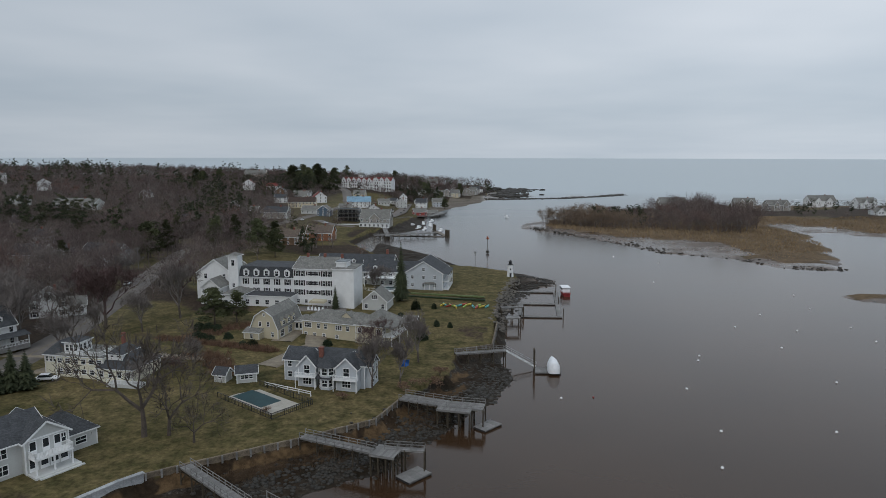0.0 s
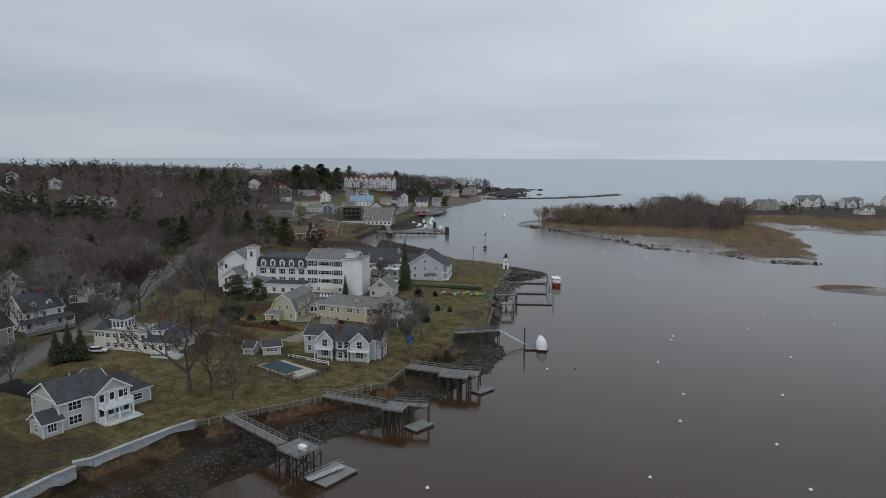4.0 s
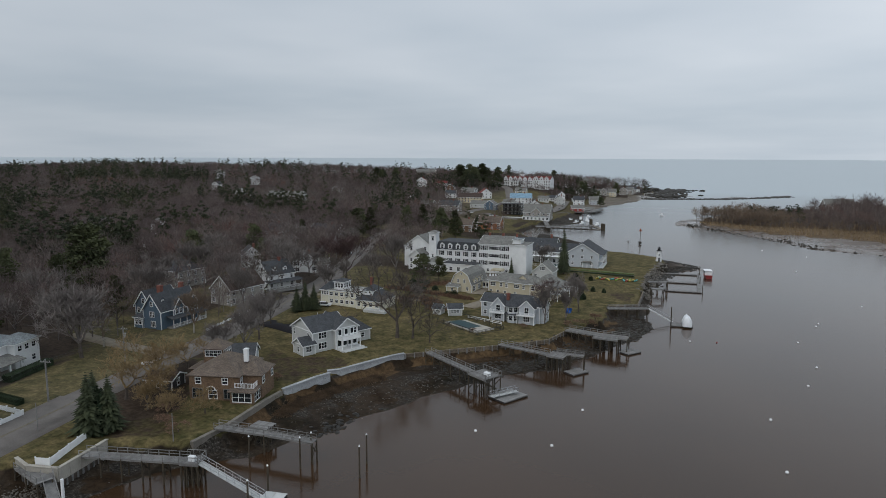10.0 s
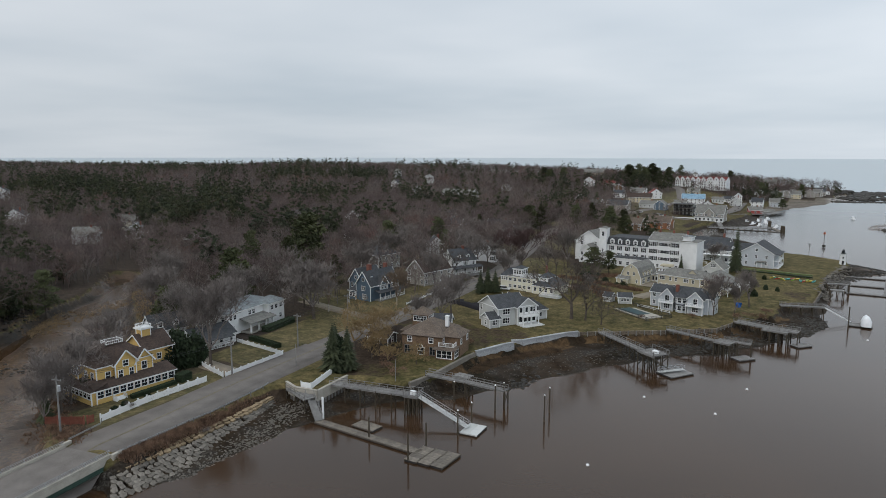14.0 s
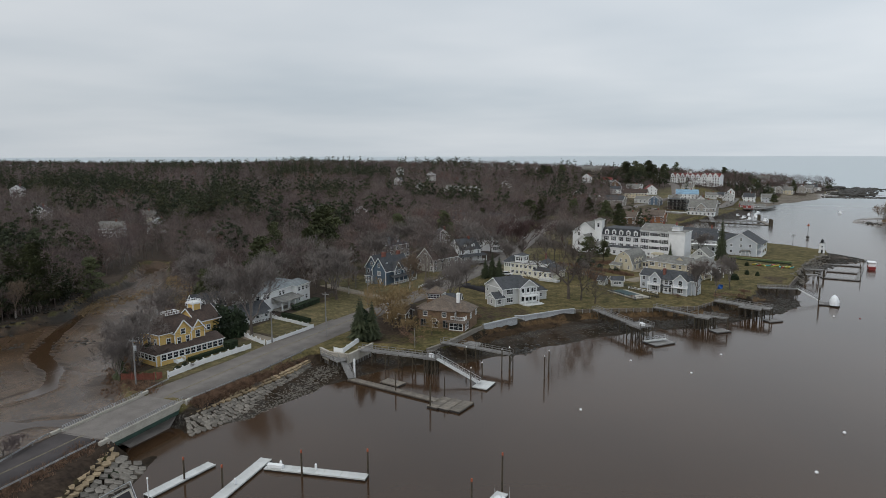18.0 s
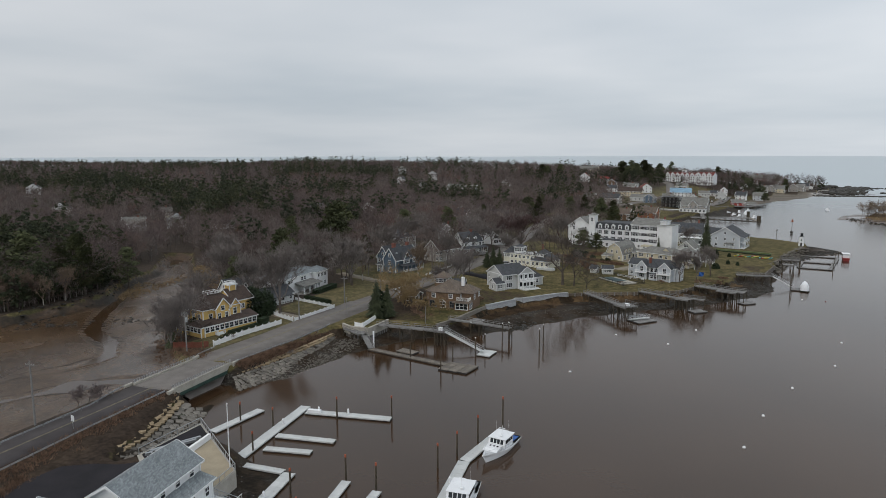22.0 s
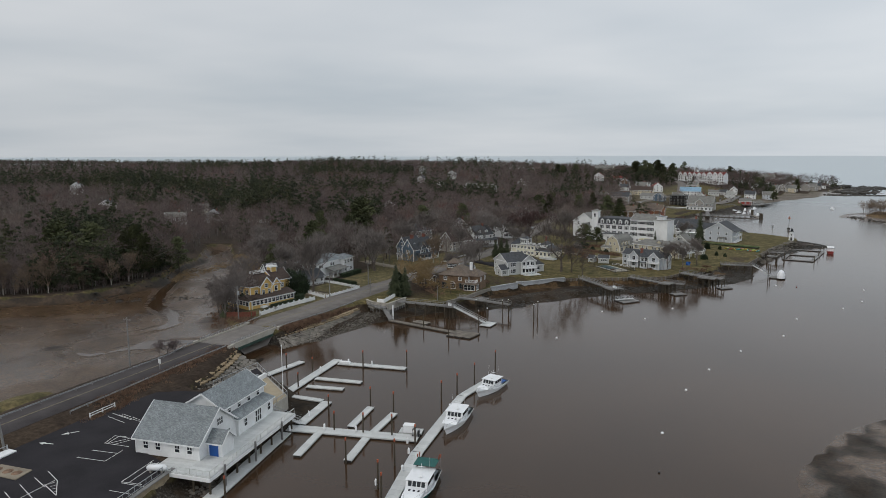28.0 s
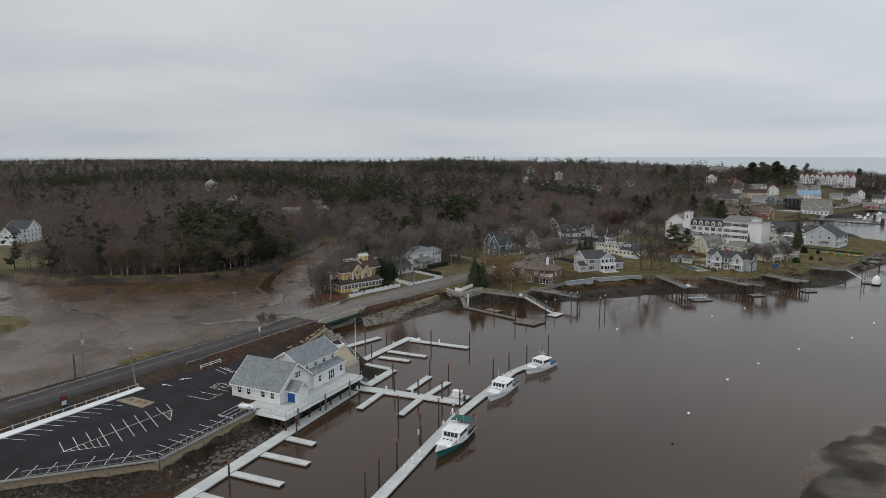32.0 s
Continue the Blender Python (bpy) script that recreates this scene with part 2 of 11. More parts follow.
M_PINEGREEN = mat("olive_pine_needles", (0.044, 0.054, 0.022), 0.9, 0.35, 7.0, 0.0, grain=0.7, tint=(0.074, 0.082, 0.034))
M_WRACK = mat("rusty_dead_weed", (0.066, 0.045, 0.027), 0.95, 0.35, 3.0, 0.0, tint=(0.105, 0.070, 0.042))
M_HEDGE = mat("clipped_hedge_leaves", (0.022, 0.036, 0.015), 0.9, 0.4, 0.6, 0.0)
M_SHRUB = mat("brown_winter_shrub", (0.115, 0.066, 0.042), 0.95, 0.4, 1.4, 0.0, tint=(0.195, 0.122, 0.080))
M_REED = mat("tawny_reeds", (0.195, 0.135, 0.074), 0.95, 0.3, 9.0, 0.0, tint=(0.27, 0.195, 0.112))


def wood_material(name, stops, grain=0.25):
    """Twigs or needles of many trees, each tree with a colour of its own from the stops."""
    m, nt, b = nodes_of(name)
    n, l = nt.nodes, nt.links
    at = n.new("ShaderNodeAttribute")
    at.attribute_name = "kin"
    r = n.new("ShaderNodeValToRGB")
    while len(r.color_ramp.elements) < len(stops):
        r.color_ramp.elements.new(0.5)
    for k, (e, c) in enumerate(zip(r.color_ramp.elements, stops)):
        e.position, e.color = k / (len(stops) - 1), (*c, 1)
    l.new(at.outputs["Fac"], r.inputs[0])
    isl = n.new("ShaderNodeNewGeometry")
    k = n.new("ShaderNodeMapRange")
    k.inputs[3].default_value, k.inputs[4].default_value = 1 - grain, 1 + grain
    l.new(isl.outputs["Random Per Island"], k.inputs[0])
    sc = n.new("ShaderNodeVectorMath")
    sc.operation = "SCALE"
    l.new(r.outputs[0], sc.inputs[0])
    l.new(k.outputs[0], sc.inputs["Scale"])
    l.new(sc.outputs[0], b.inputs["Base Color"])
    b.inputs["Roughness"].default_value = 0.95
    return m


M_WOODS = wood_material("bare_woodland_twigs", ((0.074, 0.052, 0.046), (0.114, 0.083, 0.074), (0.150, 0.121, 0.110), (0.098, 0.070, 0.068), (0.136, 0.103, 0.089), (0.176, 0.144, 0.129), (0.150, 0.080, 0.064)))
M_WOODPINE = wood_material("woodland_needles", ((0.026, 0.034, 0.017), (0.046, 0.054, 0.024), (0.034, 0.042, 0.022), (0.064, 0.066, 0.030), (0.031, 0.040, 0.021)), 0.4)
M_TARP_G = mat("green_canvas", (0.02, 0.10, 0.09), 0.8, 0.2, 0.8, 0.2)
M_SHRINK = mat("white_shrink_wrap", (0.78, 0.80, 0.82), 0.4, 0.08, 0.8, 0.2)
M_CARDARK = mat("dark_blue_car_paint", (0.015, 0.02, 0.03), 0.2, 0.1, 2.0, 0.0)
M_CARWHITE = mat("white_car_paint", (0.75, 0.76, 0.77), 0.25, 0.05, 2.0, 0.0)
M_RUBBER = mat("black_rubber", (0.015, 0.015, 0.016), 0.8, 0.2, 0.5, 0.0)
M_POOL = mat("green_pool_cover", (0.012, 0.045, 0.05), 0.6, 0.2, 2.0, 0.1)
M_BLUEDOOR = mat("bright_blue_door", (0.015, 0.09, 0.33), 0.5, 0.1, 1.0, 0.0)
M_REDFENCE = mat("brick_red_fence_boards", (0.22, 0.075, 0.05), 0.8, 0.2, 0.8, 0.2)
M_KAYAKS = [mat("kayak_" + n, c, 0.4, 0.1, 1.0, 0.0) for n, c in (("yellow", (0.55, 0.42, 0.04)), ("teal", (0.06, 0.36, 0.36)), ("red", (0.42, 0.05, 0.03)), ("lime", (0.26, 0.42, 0.06)))]


# ---- ground material: lawn, mud, marsh and woodland floor, by what lies where ----
def make_ground_material():
    m, nt, b = nodes_of("ground_surface")
    n, l = nt.nodes, nt.links
    co = n.new("ShaderNodeTexCoord")
    at = n.new("ShaderNodeAttribute")
    at.attribute_name = "kind"
    sep = n.new("ShaderNodeSeparateColor")
    l.new(at.outputs["Color"], sep.inputs[0])

    def noise_at(s, d=4.0, rough=0.55):
        k = n.new("ShaderNodeTexNoise")
        k.inputs["Scale"].default_value, k.inputs["Detail"].default_value, k.inputs["Roughness"].default_value = 1.0 / s, d, rough
        l.new(co.outputs["Object"], k.inputs["Vector"])
        return k.outputs["Fac"]

    def ramp(f, *stops):
        r = n.new("ShaderNodeValToRGB")
        while len(r.color_ramp.elements) < len(stops):
            r.color_ramp.elements.new(0.5)
        for e, (p, c) in zip(r.color_ramp.elements, stops):
            e.position, e.color = p, (*c, 1)
        l.new(f, r.inputs[0])
        return r.outputs[0]

    def mix(f, a, c):
        k = n.new("ShaderNodeMix")
        k.data_type = "RGBA"
        l.new(f, k.inputs[0])
        l.new(a, k.inputs[6])
        l.new(c, k.inputs[7])
        return k.outputs[2]

    def edge(mask, f):
        a = n.new("ShaderNodeMath")
        a.operation = "MULTIPLY_ADD"
        a.inputs[1].default_value = 0.7
        l.new(f, a.inputs[0])
        l.new(mask, a.inputs[2])
        return ramp(a.outputs[0], (0.72, (0, 0, 0)), (0.92, (1, 1, 1)))

    big, mid, fine = noise_at(17.0), noise_at(3.2), noise_at(0.35, 3.0)
    broad = noise_at(38.0, 3.0)
    lawn = mix(broad, mix(fine, ramp(big, (0.34, (0.043, 0.047, 0.016)), (0.48, (0.090, 0.079, 0.031)), (0.64, (0.166, 0.128, 0.064))),
                          ramp(mid, (0.35, (0.048, 0.049, 0.017)), (0.62, (0.124, 0.100, 0.044)))),
               ramp(mid, (0.34, (0.050, 0.045, 0.019)), (0.50, (0.102, 0.084, 0.038)), (0.66, (0.172, 0.132, 0.066))))
    mud = mix(fine, ramp(mid, (0.35, (0.0123, 0.0084, 0.0055)), (0.48, (0.0277, 0.0196, 0.0127)), (0.62, (0.0477, 0.0343, 0.0231))),
              ramp(big, (0.4, (0.0154, 0.0112, 0.0067)), (0.6, (0.0462, 0.0329, 0.0218))))
    marsh = mix(fine, ramp(mid, (0.35, (0.082, 0.056, 0.032)), (0.62, (0.150, 0.104, 0.058))), ramp(big, (0.4, (0.088, 0.060, 0.034)), (0.6, (0.150, 0.104, 0.060))))
    wood = mix(fine, ramp(mid, (0.35, (0.028, 0.020, 0.015)), (0.62, (0.062, 0.044, 0.031))), ramp(big, (0.4, (0.032, 0.023, 0.017)), (0.6, (0.060, 0.043, 0.029))))
    col = mix(edge(sep.outputs[2], mid), lawn, wood)
    col = mix(edge(sep.outputs[1], mid), col, marsh)
    wet = edge(sep.outputs[0], mid)
    sx = n.new("ShaderNodeSeparateXYZ")
    l.new(co.outputs["Object"], sx.inputs[0])
    inner = n.new("ShaderNodeMapRange")
    inner.inputs[1].default_value, inner.inputs[2].default_value = -118.0, -130.0
    l.new(sx.outputs["X"], inner.inputs[0])
    silt = mix(fine, ramp(mid, (0.35, (0.054, 0.033, 0.019)), (0.62, (0.101, 0.063, 0.037))), ramp(big, (0.4, (0.046, 0.029, 0.017)), (0.6, (0.106, 0.068, 0.040))))
    outer = n.new("ShaderNodeMapRange")
    outer.inputs[1].default_value, outer.inputs[2].default_value = 4.0, 14.0
    l.new(sx.outputs["X"], outer.inputs[0])
    flats = n.new("ShaderNodeMath")
    flats.operation = "MAXIMUM"
    l.new(inner.outputs[0], flats.inputs[0])
    l.new(outer.outputs[0], flats.inputs[1])
    weed = mix(fine, ramp(mid, (0.36, (0.010, 0.008, 0.006)), (0.62, (0.030, 0.022, 0.014))), ramp(big, (0.4, (0.014, 0.012, 0.007)), (0.6, (0.040, 0.024, 0.013))))
    beach = n.new("ShaderNodeMapRange")
    beach.inputs[1].default_value, beach.inputs[2].default_value = 560.0, 640.0
    l.new(sx.outputs["Y"], beach.inputs[0])
    sand = mix(fine, ramp(mid, (0.35, (0.105, 0.088, 0.070)), (0.62, (0.185, 0.160, 0.128))), ramp(big, (0.4, (0.090, 0.076, 0.062)), (0.6, (0.190, 0.165, 0.132))))
    at2 = n.new("ShaderNodeAttribute")
    at2.attribute_name = "wrack"
    rust = mix(fine, ramp(mid, (0.35, (0.040, 0.024, 0.013)), (0.62, (0.098, 0.062, 0.032))), ramp(big, (0.4, (0.052, 0.032, 0.016)), (0.6, (0.110, 0.072, 0.036))))
    gravel = ramp(noise_at(0.5, 5.0, 0.75), (0.42, (0.018, 0.015, 0.012)), (0.58, (0.060, 0.053, 0.045)), (0.66, (0.150, 0.138, 0.120)))
    ooze = mix(ramp(noise_at(7.0, 4.0), (0.44, (0, 0, 0)), (0.60, (1, 1, 1))), mud, gravel)
    shore_bed = mix(beach.outputs[0], mix(flats.outputs[0], mix(edge(at2.outputs["Fac"], mid), ooze, rust), silt), sand)
    col = mix(wet, col, mix(edge(at.outputs["Alpha"], mid), shore_bed, weed))
    clod = n.new("ShaderNodeMapRange")
    clod.inputs[1].default_value, clod.inputs[2].default_value, clod.inputs[3].default_value, clod.inputs[4].default_value = 0.34, 0.66, 0.66, 1.34
    l.new(noise_at(0.9, 3.0, 0.65), clod.inputs[0])
    scl = n.new("ShaderNodeVectorMath")
    scl.operation = "SCALE"
    l.new(col, scl.inputs[0])
    l.new(clod.outputs[0], scl.inputs["Scale"])
    col = scl.outputs[0]
    l.new(col, b.inputs["Base Color"])
    damp = n.new("ShaderNodeMapRange")
    damp.inputs[1].default_value, damp.inputs[2].default_value, damp.inputs[3].default_value, damp.inputs[4].default_value = 0.40, 0.60, 0.10, 0.42
    l.new(noise_at(26.0, 3.0), damp.inputs[0])
    rr = n.new("ShaderNodeMapRange")
    l.new(wet, rr.inputs[0])
    rr.inputs[3].default_value = 0.95
    shore = n.new("ShaderNodeMix")
    l.new(flats.outputs[0], shore.inputs[0])
    shore.inputs[2].default_value = 0.8
    l.new(damp.outputs[0], shore.inputs[3])
    l.new(shore.outputs[0], rr.inputs[4])
    rough = n.new("ShaderNodeMath")
    rough.operation = "MAXIMUM"
    l.new(rr.outputs[0], rough.inputs[0])
    l.new(at.outputs["Alpha"], rough.inputs[1])
    gloss = n.new("ShaderNodeMapRange")
    gloss.inputs[3].default_value, gloss.inputs[4].default_value = 0.12, 0.3
    l.new(flats.outputs[0], gloss.inputs[0])
    l.new(gloss.outputs[0], b.inputs["Specular IOR Level"])
    l.new(rough.outputs[0], b.inputs["Roughness"])
    bp = n.new("ShaderNodeBump")
    bp.inputs["Strength"].default_value, bp.inputs["Distance"].default_value = 0.5, 0.12
    l.new(fine, bp.inputs["Height"])
    l.new(bp.outputs[0], b.inputs["Normal"])
    return m


def make_water_material():
    m, nt, b = nodes_of("tidal_water")
    n, l = nt.nodes, nt.links
    co = n.new("ShaderNodeTexCoord")
    sep = n.new("ShaderNodeSeparateXYZ")
    l.new(co.outputs["Object"], sep.inputs[0])
    # blend northwards from river brown to the sea's blue-grey, with distance haze painted in
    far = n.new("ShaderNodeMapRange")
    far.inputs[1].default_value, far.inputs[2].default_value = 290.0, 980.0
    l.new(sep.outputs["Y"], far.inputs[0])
    big = n.new("ShaderNodeTexNoise")
    big.inputs["Scale"].default_value, big.inputs["Detail"].default_value = 0.02, 4.0
    l.new(co.outputs["Object"], big.inputs["Vector"])
    ramp = n.new("ShaderNodeValToRGB")
    ramp.color_ramp.elements[0].position, ramp.color_ramp.elements[0].color = 0.35, (0.0400, 0.0222, 0.0116, 1)
    ramp.color_ramp.elements[1].position, ramp.color_ramp.elements[1].color = 0.65, (0.0560, 0.0318, 0.0172, 1)
    l.new(big.outputs["Fac"], ramp.inputs[0])
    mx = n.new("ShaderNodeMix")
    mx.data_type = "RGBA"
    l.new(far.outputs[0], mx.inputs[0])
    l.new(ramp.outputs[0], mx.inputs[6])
    # sea blue-grey, lightened well beyond bare water by the painted haze
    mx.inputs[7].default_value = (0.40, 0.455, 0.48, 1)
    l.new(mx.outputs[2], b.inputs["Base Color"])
    b.inputs["IOR"].default_value = 1.37
    rg = n.new("ShaderNodeMapRange")
    rg.inputs[1].default_value, rg.inputs[2].default_value, rg.inputs[3].default_value, rg.inputs[4].default_value = 150.0, 900.0, 0.12, 0.35
    l.new(sep.outputs["Y"], rg.inputs[0])
    l.new(rg.outputs[0], b.inputs["Roughness"])
    w1, w2 = n.new("ShaderNodeTexNoise"), n.new("ShaderNodeTexNoise")
    w1.inputs["Scale"].default_value, w1.inputs["Detail"].default_value = 0.9, 3.0
    w2.inputs["Scale"].default_value, w2.inputs["Detail"].default_value = 0.06, 3.0
    for w in (w1, w2):
        l.new(co.outputs["Object"], w.inputs["Vector"])
    mul = n.new("ShaderNodeMath")
    mul.operation = "MULTIPLY"
    l.new(w1.outputs["Fac"], mul.inputs[0])
    l.new(w2.outputs["Fac"], mul.inputs[1])
    bp = n.new("ShaderNodeBump")
    bp.inputs["Strength"].default_value, bp.inputs["Distance"].default_value = 0.22, 0.08
    l.new(mul.outputs[0], bp.inputs["Height"])
    l.new(bp.outputs[0], b.inputs["Normal"])
    return m


M_GROUND, M_WATER = make_ground_material(), make_water_material()

# ---- the plan: shores, banks and heights ----
BANK_WEST = [(-135.0, -39.1), (-118.0, -38.9), (-118.1, -20.9), (-120.5, 0.6), (-114.9, 8.6), (-111.6, 14.2), (-94.6, 18.9), (-93.0, 26.8), (-92.5, 41.5), (-91.5, 48.3),
             (-88.1, 57.3), (-81.4, 68.7), (-74.7, 78.3), (-67.9, 82.9), (-52.7, 92.6), (-39.8, 101.8), (-35.9, 113.1), (-27.5, 126.7), (-24.8, 135.8),
             (-24.3, 148.2), (-14.2, 153.9), (-10.5, 198.0), (-4.5, 232.0), (2.1, 254.6), (0.9, 269.3), (-16.1, 282.8), (-30.9, 287.2), (-54.7, 296.1), (-74.2, 338.9),
             (-89.1, 372.7), (-83.8, 420.2), (-70.5, 457.6), (-64.0, 508.5), (-55.3, 565.1), (-52.0, 633.1), (-44.0, 720.0), (-20.0, 780.4), (8.0, 832.0), (24.0, 904.8),
             (47.9, 1018.0), (13.2, 1130.8), (-349.9, 1331.9), (-1256.6, 1687.5), (-3405.1, 1786.2), (-3392.4, -108.3)]
BANK_WEST += [(-300.8, -87.6), (-252.2, -76.8), (-250.1, -66.6), (-238.6, -56.3), (-224.0, -42.4), (-219.8, -33.1), (-218.6, -12.4), (-222.6, 3.5), (-237.8, 21.2), (-250.6, 45.1), (-285.0, 79.8),
              (-273.7, 86.6), (-233.9, 53.0), (-196.4, 26.1), (-174.8, 4.8), (-167.9, -14.4), (-145.2, -32.3)]
BANK_SOUTH = [(-129.2, -53.7), (-116.2, -54.8), (-111.0, -63.8), (-106.6, -72.0), (-104.8, -79.0), (-100.0, -82.0), (-96.5, -76.0), (-93.0, -68.0), (-86.0, -69.0), (-79.3, -81.6), (-74.7, -90.7), (-72.9, -108.2), (-66.7, -132.4), (-76.6, -149.0),
              (-102.3, -192.6), (-135.5, -294.5), (-180.7, -294.8), (-133.8, -204.1), (-119.0, -138.5), (-122.8, -108.0), (-126.4, -79.7)]
BANK_EAST = [(165.0, 312.0), (181.0, 342.0), (202.0, 389.0), (206.0, 412.0), (212.0, 457.0), (209.0, 497.0), (236.0, 496.0), (253.0, 480.0), (257.0, 451.0), (268.0, 434.0), (312.0, 466.0), (470.2, 410.4), (900.2, 345.4), (3387.1, 362.1), (3384.7, 723.8), (671.6, 728.3),
             (366.4, 726.2), (219.6, 691.3), (129.6, 634.2), (74.2, 566.0), (50.0, 515.0), (42.6, 478.0), (66.0, 447.0), (85.0, 413.0), (117.0, 400.0), (137.0, 387.0), (137.0, 355.0), (132.0, 328.0), (138.0, 314.0), (150.0, 308.0)]
MUD_WEST = [(-125.9, -35.6), (-112.3, -43.4), (-109.0, -28.7), (-106.9, -7.2), (-103.6, 1.8), (-99.1, 10.9), (-84.5, 24.6), (-76.7, 35.9), (-72.2, 46.1), (-58.8, 65.4), (-48.7, 79.1), (-38.6, 84.8),
            (-31.9, 95.0), (-18.4, 116.6), (-10.6, 133.6), (-11.9, 147.2), (-9.7, 167.5), (-7.6, 190.1), (-3.3, 226.3), (6.7, 247.9), (18.0, 252.5), (19.0, 267.2), (6.5, 280.7),
            (-17.4, 296.3), (-26.5, 311.0), (-38.0, 339.2), (-72.3, 389.8), (-71.5, 282.4), (-70.5, 124.2), (-104.2, 90.0), (-137.6, 22.0)]
MUD_CREEK = [(-129.3, -36.8), (-127.0, -56.0), (-121.5, -108.0), (-117.6, -138.5), (-141.5, -249.4), (-588.0, -252.4), (-589.1, -89.6), (-300.8, -80.9), (-216.4, -23.8),
             (-245.1, 32.6), (-279.4, 88.8), (-171.5, 10.4), (-143.0, -23.3)]
MUD_SOUTH = [(-111.1, -51.3), (-105.4, -60.3), (-96.3, -68.2), (-76.0, -68.1), (-69.0, -90.6), (-66.7, -109.8), (-60.9, -132.4), (-73.1, -156.2), (-113.4, -226.6), (-114.4, -68.3)]
MUD_TOWN = [(-72.5, 420.3), (-44.6, 474.8), (-52.9, 542.5), (-38.0, 630.5), (-24.0, 672.0), (-4.0, 722.0), (20.0, 800.0), (60.4, 832.2), (105.5, 849.1), (209.2, 906.0), (209.1, 912.8), (99.8, 865.7), (37.3, 904.9), (-120.2, 790.8), (-117.7, 429.1)]
MUD_EAST = [(22.1, 484.3), (29.0, 458.3), (54.1, 427.9), (77.0, 388.5), (90.0, 350.0), (123.0, 330.0), (134.0, 300.7), (160.8, 292.4), (178.3, 330.3), (200.3, 385.7), (216.3, 442.7),
            (262.3, 422.7), (335.0, 341.7), (166.2, 233.1), (123.2, 240.8), (130.1, 225.0), (166.4, 204.9), (1014.0, 233.2), (1010.7, 730.5), (152.0, 668.3), (62.2, 565.9), (34.3, 520.5)]
MUD_RIGHT = [(15.0, -67.5), (13.5, -55.0), (16.0, -43.6), (20.0, -31.0), (29.0, -17.0), (46.0, 12.0), (88.2, 58.7), (449.9, 71.1), (451.8, -222.8), (33.6, -225.6)]
ROAD = [(-105.8, -170.0), (-110.5, -138.4), (-115.3, -107.9), (-120.6, -68.4), (-125.4, -35.6), (-128.2, 1.7), (-129.3, 31.1), (-129.1, 68.4), (-129.8, 101.1),
        (-134.0, 162.2), (-142.8, 210.7), (-155.1, 266.0), (-163.3, 310.1), (-163.7, 372.2), (-149.5, 451.5), (-131.9, 519.4), (-123.3, 587.3), (-139.7, 677.6), (-176.7, 790.4)]


CREEK_RUN = [(-123.6, -46.9), (-136.0, -47.5), (-144.0, -52.0), (-150.0, -62.0), (-153.0, -71.5), (-161.0, -73.2), (-166.5, -64.0), (-164.6, -57.2), (-160.4, -48.2), (-162.4, -38.8), (-173.0, -30.7), (-189.8, -25.3), (-207.1, -9.1), (-220.3, 6.1), (-247.3, 31.3), (-273.7, 79.8)]
CREEK_GULLY = [(-215.0, -93.0), (-202.7, -90.7), (-190.4, -89.1), (-173.4, -91.1), (-160.2, -95.7), (-151.0, -103.0), (-149.0, -112.0)]
CREEK_SHALLOW = [(-300.0, -96.0), (-250.0, -82.0), (-234.0, -75.0), (-229.0, -60.0), (-225.0, -45.0), (-217.0, -33.0), (-203.0, -19.0), (-192.0, -29.0), (-184.0, -34.7), (-188.0, -45.0), (-200.0, -60.5), (-216.0, -82.0), (-260.0, -112.0)]


CREEK_LAWN = [(-430.0, -84.0), (-425.0, -34.0), (-370.0, -28.0), (-318.0, -50.0), (-290.0, -70.0), (-296.0, -92.0), (-360.0, -95.0)]


YARDS = ([(-149, 10), (-135, 11), (-134, 21), (-150, 22)], [(-151, 23), (-133, 21), (-134, 62), (-150, 62)], [(-144, -29), (-133.5, -29), (-133.5, 0), (-140, 0)], [(-148, 64), (-133, 66), (-134, 112), (-146, 112)], [(-125, 85), (-100, 70), (-60, 90), (-30, 125), (-24, 200), (-60, 215), (-110, 150)], [(-60, 200), (-6, 190), (4, 262), (-30, 280), (-60, 240)])

THICKET_YARD = [(-125, 26), (-112, 20), (-106, 30), (-111, 44), (-112, 56), (-125, 60)]
VILLAGE = [(-130, 340), (-95, 355), (-86, 430), (-60, 480), (-40, 640), (-62, 690), (-150, 655), (-175, 560), (-160, 400)]


def signed(poly, x, y):
    """Distance from a polygon's edge, positive inside."""
    d = np.full(x.shape, 1e9)
    inside = np.zeros(x.shape, bool)
    for (ax, ay), (bx, by) in zip(poly, poly[1:] + poly[:1]):
        ex, ey = bx - ax, by - ay
        t = np.clip(((x - ax) * ex + (y - ay) * ey) / (ex * ex + ey * ey), 0, 1)
        d = np.minimum(d, (x - ax - t * ex) ** 2 + (y - ay - t * ey) ** 2)
        if ay != by:
            inside ^= ((ay > y) != (by > y)) & (x < (bx - ax) * (y - ay) / (by - ay) + ax)
    return np.where(inside, 1, -1) * np.sqrt(d)


def from_line(line, x, y):
    d = np.full(x.shape, 1e9)
    for (ax, ay), (bx, by) in zip(line, line[1:]):
        ex, ey = bx - ax, by - ay
        t = np.clip(((x - ax) * ex + (y - ay) * ey) / (ex * ex + ey * ey), 0, 1)
        d = np.minimum(d, (x - ax - t * ex) ** 2 + (y - ay - t * ey) ** 2)
    return np.sqrt(d)


def ease(a, b, v):
    t = np.clip((v - a) / (b - a), 0, 1)
    return t * t * (3 - 2 * t)


